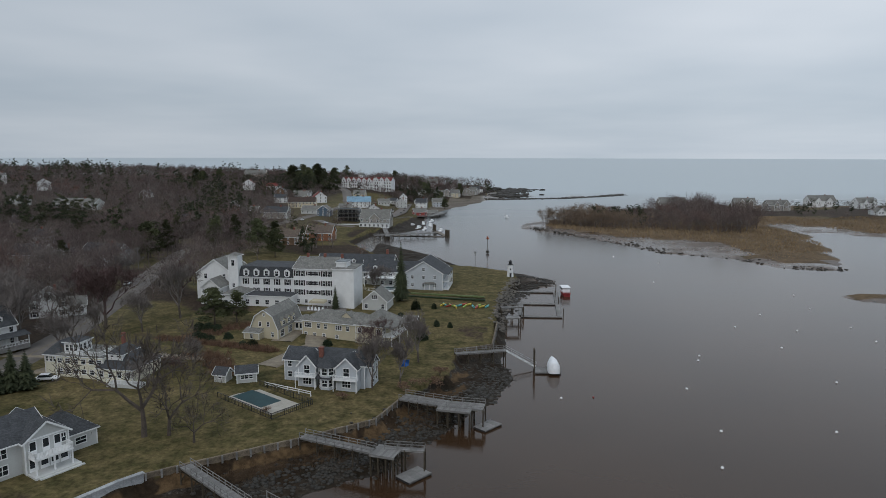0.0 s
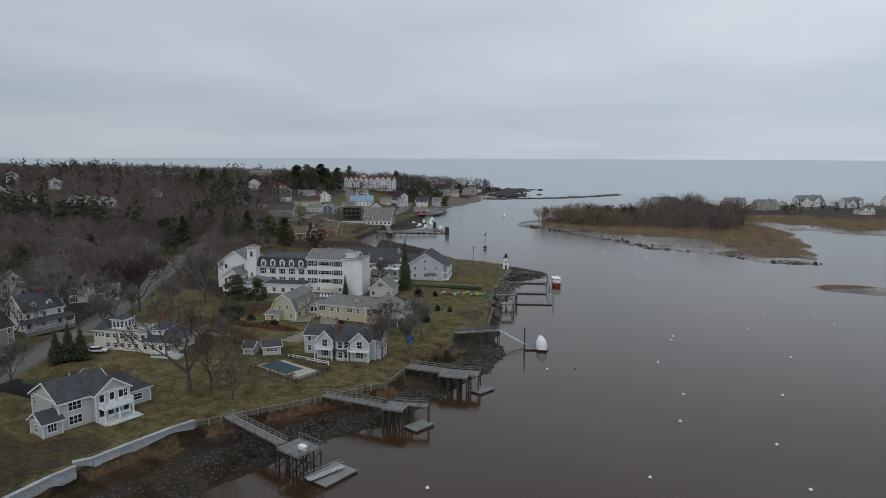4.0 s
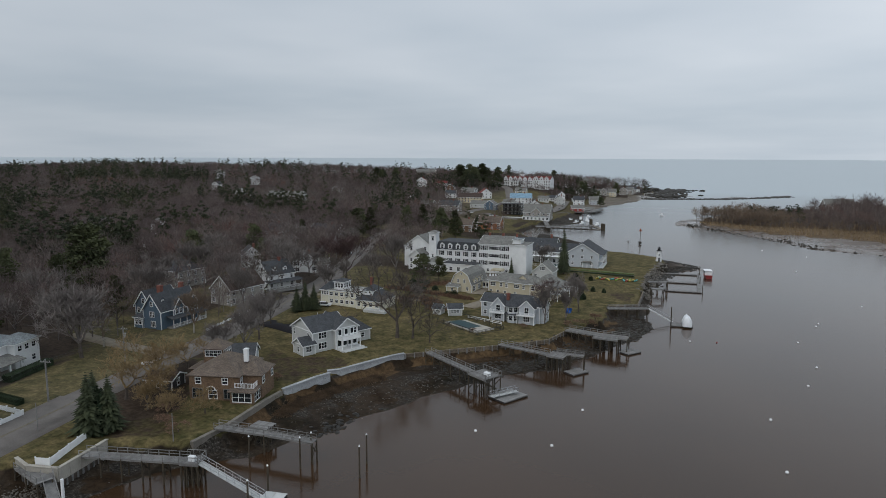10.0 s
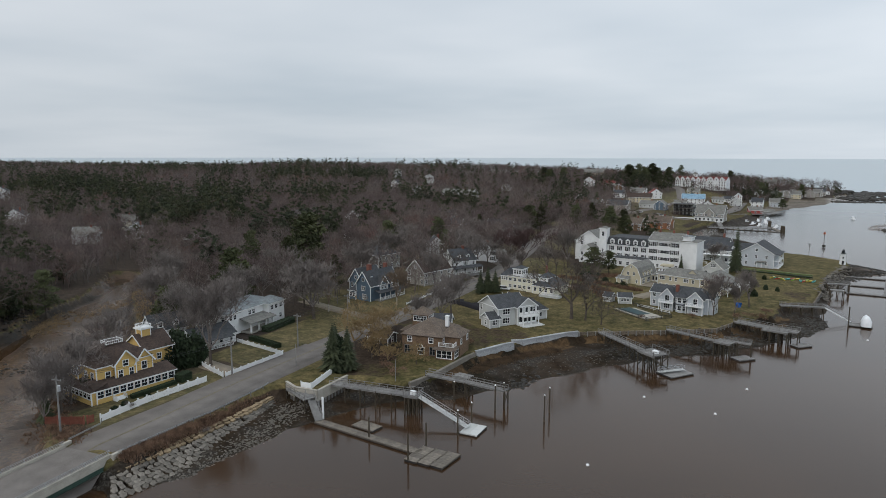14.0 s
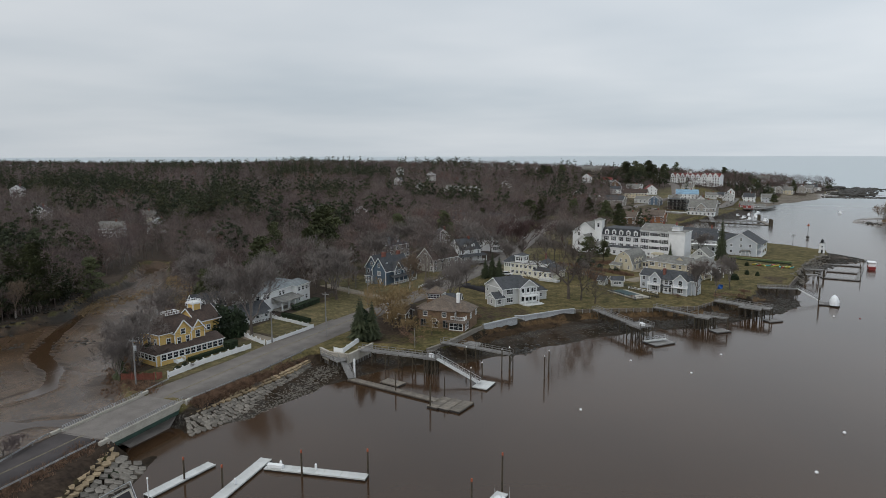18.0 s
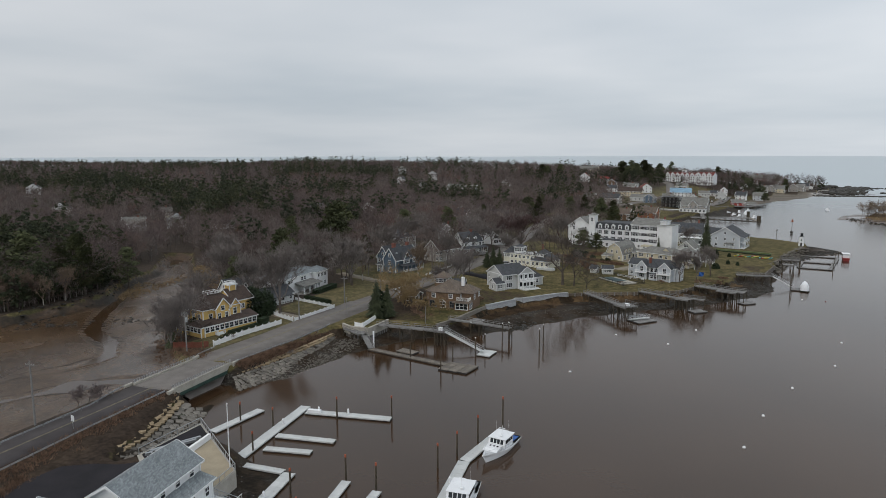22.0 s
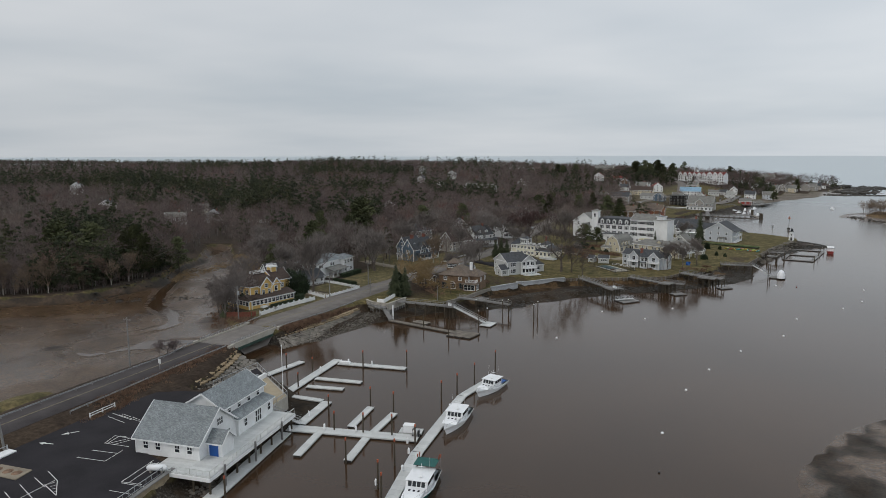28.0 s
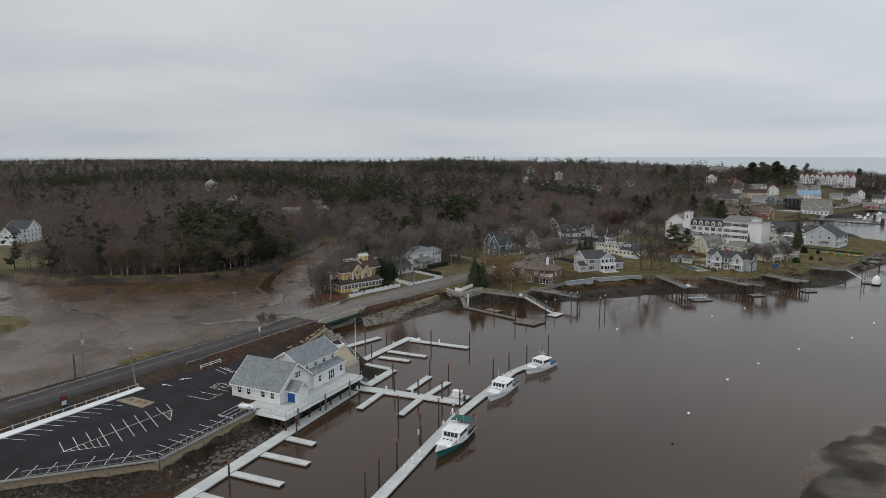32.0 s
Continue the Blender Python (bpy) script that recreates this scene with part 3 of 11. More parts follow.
def wave(x, y, s, k=0.0):
    """A smooth, uneven wave of about the size s, from -1 to 1."""
    a, b = x / s + k, y / s - k
    return (np.sin(a * 1.7 + 1.3 * np.sin(b * 1.1 + k)) + np.sin(b * 1.9 + 1.7 * np.sin(a * 0.8 + 2 * k)) + np.sin((a + b) * 1.3 + k)) / 3


def heights(x, y):
    """Ground height and the ground's kinds: mud, marsh, forest floor, from 0 to 1."""
    x, y = np.asarray(x, float), np.asarray(y, float)
    west, south, east = signed(BANK_WEST, x, y), signed(BANK_SOUTH, x, y), signed(BANK_EAST, x, y)
    wob = 0.9 * wave(x, y, 5.0) + 0.5 * wave(x, y, 1.9, 2.0)
    mud = np.maximum.reduce([signed(p, x, y) for p in (MUD_WEST, MUD_CREEK, MUD_SOUTH, MUD_TOWN, MUD_EAST, MUD_RIGHT)]) + wob
    mud = np.maximum(mud, np.maximum(np.maximum(west, south), east) + 1.5)
    flat = np.where(mud > 0, np.minimum(0.13 * mud, 0.9), np.maximum(0.16 * mud, -2.5))
    creek = signed(MUD_CREEK, x, y)
    bed = 0.22 + 0.16 * wave(x, y, 22) + 0.05 * wave(x, y, 4)
    bed = np.minimum(bed, -0.35 + 0.36 * (1 - ease(13, 19, np.hypot(x + 166, y + 60))) + 0.19 * (from_line(CREEK_RUN, x, y) + 0.7 * wave(x, y, 6)))
    bed = np.minimum(bed, -0.12 + 0.2 * (from_line(CREEK_GULLY, x, y) + 0.5 * wave(x, y, 5)))
    bed = np.minimum(bed, -0.25 + 0.06 * np.hypot(x + 148, y + 58))
    bed = np.minimum(bed, np.maximum(0.03, 0.12 - 0.07 * (signed(CREEK_SHALLOW, x, y) + 3 * wave(x, y, 8))))
    flat = np.where(creek > 0, np.minimum(flat, bed), flat)
    right = signed(MUD_RIGHT, x, y) + 2.5 * wave(x, y, 7) + 1.6 * wave(x, y, 2.5)
    flat = np.where(right > -2, np.minimum(flat, 0.11 + 0.08 * wave(x, y, 9) + 0.07 * wave(x + 0.5 * y, y, 2.2) + 0.04 * wave(x, y, 1.1, 3)), flat)
    sound = signed([(166.2, 233.1), (123.2, 240.8), (134.9, 299.7), (160.8, 292.4), (200.3, 391.7), (214.3, 470.7), (250.0, 470.0), (262.0, 428.0), (334.5, 423.0), (470.4, 387.8), (1013.4, 323.6), (1014.0, 233.2), (166.3, 210.5)], x, y)
    flat = np.where(sound > 0, np.minimum(flat, 0.02 + 0.06 * wave(x, y, 30)), flat)
    hummock = np.maximum.reduce([8 - np.hypot(x + 204, (y + 122) / 0.9) / 2.2, 4.2 - np.hypot((x + 133) / 1.0, (y + 101) / 2.2), 5 - np.hypot(x - 138, (y - 233) * 2) / 2.3])
    flat = np.where(hummock > 0, np.maximum(flat, 1.3 * ease(0, 2.5, hummock)), flat)
    town = 13.0 * np.exp(-((x + 175) / 140) ** 2 / 2 - ((y - 745) / 125) ** 2 / 2)
    ridge = 12 * np.exp(-(((x + 700) / 220) ** 2 + ((y - 900) / 220) ** 2) / 2) + 9 * np.exp(-(((x + 400) / 170) ** 2 + ((y - 1000) / 110) ** 2) / 2)
    inland = 3.4 + 0.4 * ease(5, 30, west) + 1.4 * ease(25, 75, west) * ease(60, 130, y) + 15.5 * ease(100, 900, west) + (town + ridge) * ease(5, 60, west) + 1.5 * wave(x, y, 130) * ease(80, 250, west)
    land = np.where(west >= np.maximum(south, east), inland, np.where(south >= east, 3.3 + 0 * x, 1.3 + 2.5 * ease(40, 140, east)))
    bank = np.maximum(np.maximum(west, south), east)
    edge = np.where(east >= np.maximum(west, south), ease(-2.0, 4.0, bank), ease(-1.6, 0.4, bank))
    z = flat * (1 - edge) + land * edge
    road = from_line(ROAD, x, y)
    z = np.where((bank > 0) & (y < 375) & (east < 0), z + (3.75 + 1.2 * ease(120, 240, y) - z) * (1 - ease(6.5, 13, road)) * ease(0, 1.5, bank), z)
    forest = ease(-4, 4, np.maximum(west - 105 - 25 * wave(x, y, 60), -signed([(-148.3, -68.5), (-137.6, 22.0), (-172.3, 134.8), (-207.4, 315.4), (-139.7, 338.5), (-4.1, 339.4), (66.5, -67.1)], x, y) + np.where(y > 340, -400, 0)) * 0.1 + 4 * wave(x, y, 14)) * (west > 1)
    forest = np.maximum(forest, np.maximum(ease(-1, 1, south), ease(290, 335, y) * (west > 2) * ease(-0.75, 0.1, wave(x, y, 23))))
    forest = np.maximum(forest, ease(-0.5, 1.5, west) * ease(-200, -212, x) * ease(130, 100, y))
    forest = np.maximum(forest, 0.5 * ease(0.1, 0.55, wave(x, y, 13, 5)) * (west > 2)) * ease(26, 46, np.hypot(x + 325, y - 492)) * (1 - ease(-3, 3, signed(CREEK_LAWN, x, y)))
    forest = forest * (1 - 0.55 * ease(-6, 6, signed(VILLAGE, x, y) + 8 * wave(x, y, 16, 4)))
    for yard in YARDS:
        forest = forest * (1 - ease(-2.5, 1.5, signed(yard, x, y)))
    forest = np.maximum(forest, 0.75 * ease(-2, 3, signed(THICKET_YARD, x, y) + 2 * wave(x, y, 5)))
    forest = np.maximum(forest, ease(55, 80, east + 15 * wave(x, y, 30)))
    marsh = np.maximum(ease(-3, 2, east) * (1 - ease(60, 90, east + 20 * wave(x, y, 40))), ease(0.2, 1.5, hummock) * ease(-20, 20, x))
    return z, (1 - ease(-0.8, 0.6, bank + 0.3 * wob)) * (1 - ease(0.2, 1.0, hummock + 0.5 * wob)), marsh, forest * (1 - marsh)


def dark_weed(x, y):
    """Where black weed and wet stones lie on the mud, from 0 to 1."""
    run = from_line(CREEK_RUN, x, y) + 0.7 * wave(x, y, 6)
    gully = from_line(CREEK_GULLY, x, y) + 0.5 * wave(x, y, 5)
    creek = ease(-1, 2, signed(MUD_CREEK, x, y))
    w = np.maximum(ease(1.2, 2.2, run) * (1 - ease(2.6, 4.6 + 2.5 * wave(x, y, 11, 2), run)), 0.8 * (1 - ease(0.6, 2.2, gully)))
    w = np.maximum(w, ease(-6.5, -2.5, signed(BANK_WEST, x, y) + 2 * wave(x, y, 6)) * ease(-170, -190, x))
    w = np.maximum(w, ease(0.0, 0.35, wave(x, y, 5, 1) + 0.35 - 0.09 * np.hypot((x + 164) / 1.2, (y + 64) / 1.6)))
    w = w * creek * (0.52 + 0.14 * wave(x, y, 7, 3))
    right = signed(MUD_RIGHT, x, y) + 2.5 * wave(x, y, 7) + 1.6 * wave(x, y, 2.5)
    w = np.maximum(w, np.clip(0.54 + 0.34 * wave(x, y, 4.5, 4) + 0.2 * wave(x, y, 1.7, 2) - 0.010 * np.abs(right - 2), 0, 1) * ease(0.0, 0.8, right))
    shore = ease(0, 1.5, signed(MUD_WEST, x, y))
    return np.maximum(w, shore * ease(0.0, 0.4, wave(x, y, 3.4, 1) + 0.4 * wave(x, y, 1.4, 5)))


def ground_z(x, y):
    return float(heights(np.array([x]), np.array([y]))[0][0])


# ---- builders ----
def link_mesh(name, mesh, material, parent=None, label="", m=None):
    ob = new(name, mesh)
    if material and not mesh.materials:
        mesh.materials.append(material)
    if parent:
        ob.parent = parent
    if m is not None:
        ob.matrix_basis = m
    return tagged(ob, label)


def part(name, bm, material, parent, label="", smooth=False, m=None):
    """Links a bmesh as one mesh object under a thing or a part."""
    mesh = bpy.data.meshes.new(name)
    bm.to_mesh(mesh)
    bm.free()
    if smooth:
        for p in mesh.polygons:
            p.use_smooth = True
    return link_mesh(name, mesh, material, parent, label, m)


def thing(name, label, category, m=None, group="", kind=""):
    ob = new(name)
    ob.empty_display_size = 0.5
    if m is not None:
        ob.matrix_basis = m
    return tagged(ob, label, category, group, kind)


def from_np(name, verts, faces, material, parent=None, label="", m=None):
    """A mesh from arrays of vertices and of triangles or quads."""
    verts, faces = np.asarray(verts, np.float32), np.asarray(faces, np.int32)
    k = faces.shape[1]
    mesh = bpy.data.meshes.new(name)
    mesh.vertices.add(len(verts))
    mesh.vertices.foreach_set("co", verts.ravel())
    mesh.loops.add(faces.size)
    mesh.loops.foreach_set("vertex_index", faces.ravel())
    mesh.polygons.add(len(faces))
    mesh.polygons.foreach_set("loop_start", np.arange(0, faces.size, k, dtype=np.int32))
    mesh.update()
    mesh.validate()
    return link_mesh(name, mesh, material, parent, label, m)


def bx(bm, x0, x1, y0, y1, z0, z1, bevel=0.0):
    v = [bm.verts.new(p) for p in ((x0, y0, z0), (x1, y0, z0), (x1, y1, z0), (x0, y1, z0), (x0, y0, z1), (x1, y0, z1), (x1, y1, z1), (x0, y1, z1))]
    fs = [bm.faces.new([v[i] for i in f]) for f in ((3, 2, 1, 0), (4, 5, 6, 7), (0, 1, 5, 4), (1, 2, 6, 5), (2, 3, 7, 6), (3, 0, 4, 7))]
    if bevel:
        es = {e for f in fs for e in f.edges}
        bmesh.ops.bevel(bm, geom=list(es), offset=bevel, segments=1, affect="EDGES")
    return v


def prism(bm, pts, axis, a, b):
    """A prism: the outline pts, in the two other axes, drawn out along axis from a to b."""
    def at(p, s):
        q = list(p)
        q.insert(axis, s)
        return q
    lo, hi = [bm.verts.new(at(p, a)) for p in pts], [bm.verts.new(at(p, b)) for p in pts]
    n = len(pts)
    bm.faces.new(lo)
    bm.faces.new(hi[::-1])
    for i in range(n):
        bm.faces.new((lo[i], hi[i], hi[(i + 1) % n], lo[(i + 1) % n]))
    bmesh.ops.recalc_face_normals(bm, faces=bm.faces[:])


def rod(bm, p, q, r0, r1=None, n=6):
    """A tapered round bar from p to q."""
    p, q = Vector(p), Vector(q)
    r1 = r0 if r1 is None else r1
    d = (q - p).normalized()
    u = d.orthogonal().normalized()
    w = d.cross(u)
    rings = []
    for c, r in ((p, r0), (q, r1)):
        rings.append([bm.verts.new(c + r * (math.cos(2 * math.pi * i / n) * u + math.sin(2 * math.pi * i / n) * w)) for i in range(n)])
    for i in range(n):
        bm.faces.new((rings[0][i], rings[0][(i + 1) % n], rings[1][(i + 1) % n], rings[1][i]))
    bm.faces.new(rings[0][::-1])
    bm.faces.new(rings[1])


def beam(bm, p, q, w, h):
    """A square bar from p to q, w wide and h high."""
    p, q = Vector(p), Vector(q)
    d = (q - p).normalized()
    side = Vector((0, 0, 1)).cross(d)
    side = side.normalized() if side.length > 1e-4 else Vector((1, 0, 0))
    up = d.cross(side)
    v = [[bm.verts.new(c + sx * w / 2 * side + sz * h / 2 * up) for sx, sz in ((-1, -1), (1, -1), (1, 1), (-1, 1))] for c in (p, q)]
    for i in range(4):
        bm.faces.new((v[0][i], v[0][(i + 1) % 4], v[1][(i + 1) % 4], v[1][i]))
    bm.faces.new(v[0][::-1])
    bm.faces.new(v[1])


def strip(name, line, half, material, lift, parent=None, label="", offset=0.0, step=3.0, zs=None):
    """A flat band along a line of the plan, laid on the ground."""
    pts = []
    for (ax, ay), (cx, cy) in zip(line, line[1:]):
        k = max(1, int(math.hypot(cx - ax, cy - ay) / step))
        pts += [(ax + (cx - ax) * i / k, ay + (cy - ay) * i / k) for i in range(k)]
    pts.append(line[-1])
    p = np.array(pts)
    d = np.gradient(p, axis=0)
    d /= np.linalg.norm(d, axis=1)[:, None]
    nrm = np.stack([-d[:, 1], d[:, 0]], 1)
    l, r = p + nrm * (offset + half), p + nrm * (offset - half)
    z = heights(p[:, 0] + nrm[:, 0] * offset, p[:, 1] + nrm[:, 1] * offset)[0] if zs is None else np.full(len(p), zs)
    z = np.maximum(z, 0.2) + lift
    n = len(p)
    v = np.concatenate([np.column_stack([l, z]), np.column_stack([r, z]), np.column_stack([l, z - 0.25]), np.column_stack([r, z - 0.25])])
    f = []
    for i in range(n - 1):
        f += [(n + i, n + i + 1, i + 1, i), (i, i + 1, 2 * n + i + 1, 2 * n + i), (3 * n + i, 3 * n + i + 1, n + i + 1, n + i)]
    return from_np(name, v, f, material, parent, label)


# ---- ground, water ----
def axis_lines(lo, hi, fine, coarse_to):
    mid = np.arange(lo, hi + 0.01, fine)
    out = [hi]
    s = fine
    while out[-1] < coarse_to[1]:
        s *= 1.13
        out.append(out[-1] + min(s, 200))
    back = [lo]
    s = fine
    while back[-1] > coarse_to[0]:
        s *= 1.13
        back.append(back[-1] - min(s, 200))
    return np.concatenate([back[:0:-1], mid, out[1:]])


def build_ground():
    xs, ys = axis_lines(-260, 60, 1.6, (-4800, 4800)), axis_lines(-175, 320, 1.9, (-2500, 4800))
    gx, gy = np.meshgrid(xs, ys)
    z, mud, marsh, forest = heights(gx.ravel(), gy.ravel())
    r = np.hypot(gx.ravel(), gy.ravel())
    n = len(xs)
    i = (np.arange(len(ys) - 1)[:, None] * n + np.arange(n - 1)[None]).ravel()
    ob = from_np("ground", np.column_stack([gx.ravel(), gy.ravel(), z]), np.column_stack([i, i + 1, i + n + 1, i + n]), M_GROUND)
    at = ob.data.color_attributes.new("kind", "FLOAT_COLOR", "POINT")
    at.data.foreach_set("color", np.column_stack([mud, marsh, forest, dark_weed(gx.ravel(), gy.ravel())]).astype(np.float32).ravel())
    bank = signed(BANK_WEST, gx.ravel(), gy.ravel())
    wr = ob.data.attributes.new("wrack", "FLOAT", "POINT")
    reach = 5.5 + 3.0 * wave(gx.ravel(), gy.ravel(), 11, 4) + 1.5 * wave(gx.ravel(), gy.ravel(), 3.5, 1)
    wr.data.foreach_set("value", (ease(-1.2, -0.4, -np.abs(bank + 0.5 * reach) / reach * 2) * (bank < 0) * ease(20, 30, gy.ravel()) * ease(150, 125, gy.ravel())).astype(np.float32))
    for p in ob.data.polygons:
        p.use_smooth = True
    tagged(ob, "dormant winter lawns, tidal mud, marsh and leaf-littered woodland ground", "ground", kind="structure")
    rings = [0.0] + [25 * 1.24 ** k for k in range(26) if 25 * 1.24 ** k < 4980] + [4990.0]
    seg = 96
    v, f = [], []
    for k, rr in enumerate(rings):
        lift = 33.0 * (max(0.0, rr - 1700) / 3290) ** 2
        v += [(rr * math.cos(2 * math.pi * j / seg), rr * math.sin(2 * math.pi * j / seg), lift) for j in range(seg)]
        if k:
            f += [((k - 1) * seg + j, k * seg + j, k * seg + (j + 1) % seg, (k - 1) * seg + (j + 1) % seg) for j in range(seg)]
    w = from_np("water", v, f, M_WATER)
    tagged(w, "brown tidal river water running out into a haze-paled grey sea", "water", kind="structure")


build_ground()


# ---- houses ----
WINDOWS = {}


def lattice(xs, zs, open_cells, front, back):
    """One joined frame: a sheet of cells with some left open, its edges turned back."""
    bm = bmesh.new()
    nx, nz = len(xs), len(zs)
    f = [[bm.verts.new((x, front, z)) for z in zs] for x in xs]
    k = [[bm.verts.new((x, back, z)) for z in zs] for x in xs]
    solid = lambda i, j: 0 <= i < nx - 1 and 0 <= j < nz - 1 and (i, j) not in open_cells
    for i in range(nx - 1):
        for j in range(nz - 1):
            if not solid(i, j):
                continue
            bm.faces.new((f[i][j], f[i + 1][j], f[i + 1][j + 1], f[i][j + 1]))
            for (di, dj), (a, b) in (((-1, 0), ((i, j + 1), (i, j))), ((1, 0), ((i + 1, j), (i + 1, j + 1))), ((0, -1), ((i, j), (i + 1, j))), ((0, 1), ((i + 1, j + 1), (i, j + 1)))):
                if not solid(i + di, j + dj):
                    bm.faces.new((f[a[0]][a[1]], k[a[0]][a[1]], k[b[0]][b[1]], f[b[0]][b[1]]))
    bmesh.ops.delete(bm, geom=[v for v in bm.verts if not v.link_faces], context="VERTS")
    return bm


def window_mesh(w, h, style):
    key = (round(w, 2), round(h, 2), style)
    if key not in WINDOWS:
        t = 0.13
        xs, zs = [-w / 2 - t, -w / 2, w / 2, w / 2 + t], [-h / 2 - t - 0.05, -h / 2, h / 2, h / 2 + t]
        if style == "double":
            xs[2:2] = [-0.025, 0.025]
            zs[2:2] = [-0.04, 0.04]
            gaps = {(1, 1), (2, 1), (3, 1), (1, 3), (3, 3)}
        elif style == "triple":
            xs[2:2] = [-w / 6 - 0.05, -w / 6 + 0.05, w / 6 - 0.05, w / 6 + 0.05]
            zs[2:2] = [-0.03, 0.03]
            gaps = {(i, j) for i in (1, 3, 5) for j in (1, 3)}
        elif style == "door":
            zs[2:2] = [-h / 2 + 0.5]
            gaps = {(1, 2)}
        else:
            gaps = {(1, 1)}
        bm = lattice(xs, zs, gaps, -0.09, 0.02)
        frame_mesh = bpy.data.meshes.new("window")
        bm.to_mesh(frame_mesh)
        bm.free()
        bm = bmesh.new()
        bx(bm, -w / 2 - 0.02, w / 2 + 0.02, -0.025, 0.015, -h / 2 - 0.02, h / 2 + 0.02)
        pane_mesh = bpy.data.meshes.new("pane")
        bm.to_mesh(pane_mesh)
        bm.free()
        bm = bmesh.new()
        bx(bm, -0.23, 0.23, -0.11, 0.0, -h / 2 - 0.05, h / 2 + 0.05)
        sh_mesh = bpy.data.meshes.new("shutter")
        bm.to_mesh(sh_mesh)
        bm.free()
        WINDOWS[key] = (frame_mesh, pane_mesh, sh_mesh)
    return WINDOWS[key]


FACE = {"s": 0, "e": 90, "n": 180, "w": 270}


def put_window(house, block, face, u, z, w=1.0, h=1.5, style="double", shutters=False, trim=None, kind="window"):
    """A window on a face of a block: u metres from the face's middle, z its centre's height."""
    x0, x1, y0, y1 = block[:4]
    cx, cy = (x0 + x1) / 2, (y0 + y1) / 2
    x, y = {"s": (cx + u, y0), "n": (cx - u, y1), "e": (x1, cy + u), "w": (x0, cy - u)}[face]
    fm, pm, sm = window_mesh(w, h, style)
    o = link_mesh(kind, fm, trim or M_TRIM, house, m=pose(x, y, z, 0, 0, FACE[face]))
    link_mesh("pane", pm, M_GLASS, o)
    if shutters:
        for s in (-1, 1):
            link_mesh("shutter", sm, M_BLACKMETAL, o, "dark louvred shutter", pose(s * (w / 2 + 0.37), 0, 0))
    return o


def win_row(house, block, face, z, count, w=1.0, h=1.5, style="double", shutters=False, inset=1.2, trim=None):
    x0, x1, y0, y1 = block[:4]
    span = (x1 - x0 if face in "sn" else y1 - y0) - 2 * inset
    for i in range(count):
        u = 0 if count == 1 else -span / 2 + span * i / (count - 1)
        put_window(house, block, face, u, z, w, h, style, shutters, trim)


def block_walls(bm, b):
    x0, x1, y0, y1, z0, eave, roof, rise = b[:8]
    cx, cy = (x0 + x1) / 2, (y0 + y1) / 2
    if roof == "gx":
        prism(bm, [(y0, z0), (y1, z0), (y1, eave), (cy, eave + rise), (y0, eave)], 0, x0, x1)
    elif roof == "gy":
        prism(bm, [(x0, z0), (x1, z0), (x1, eave), (cx, eave + rise), (x0, eave)], 1, y0, y1)
    elif roof == "gambrel":
        q = (x1 - x0) * 0.17
        prism(bm, [(x0, z0), (x1, z0), (x1, eave), (x1 - q, eave + rise * 0.68), (cx, eave + rise), (x0 + q, eave + rise * 0.68), (x0, eave)], 1, y0, y1)
    else:
        bx(bm, x0, x1, y0, y1, z0, eave)


def slab(bm, pts, t):
    """A sheet of thickness t under the outline pts."""
    v = [Vector(p) for p in pts]
    nrm = (v[1] - v[0]).cross(v[2] - v[0]).normalized()
    if nrm.z < 0:
        v.reverse()
        nrm = -nrm
    hi, lo = [bm.verts.new(p) for p in v], [bm.verts.new(p - nrm * t) for p in v]
    bm.faces.new(hi)
    bm.faces.new(lo[::-1])
    for i in range(len(v)):
        j = (i + 1) % len(v)
        bm.faces.new((lo[i], lo[j], hi[j], hi[i]))


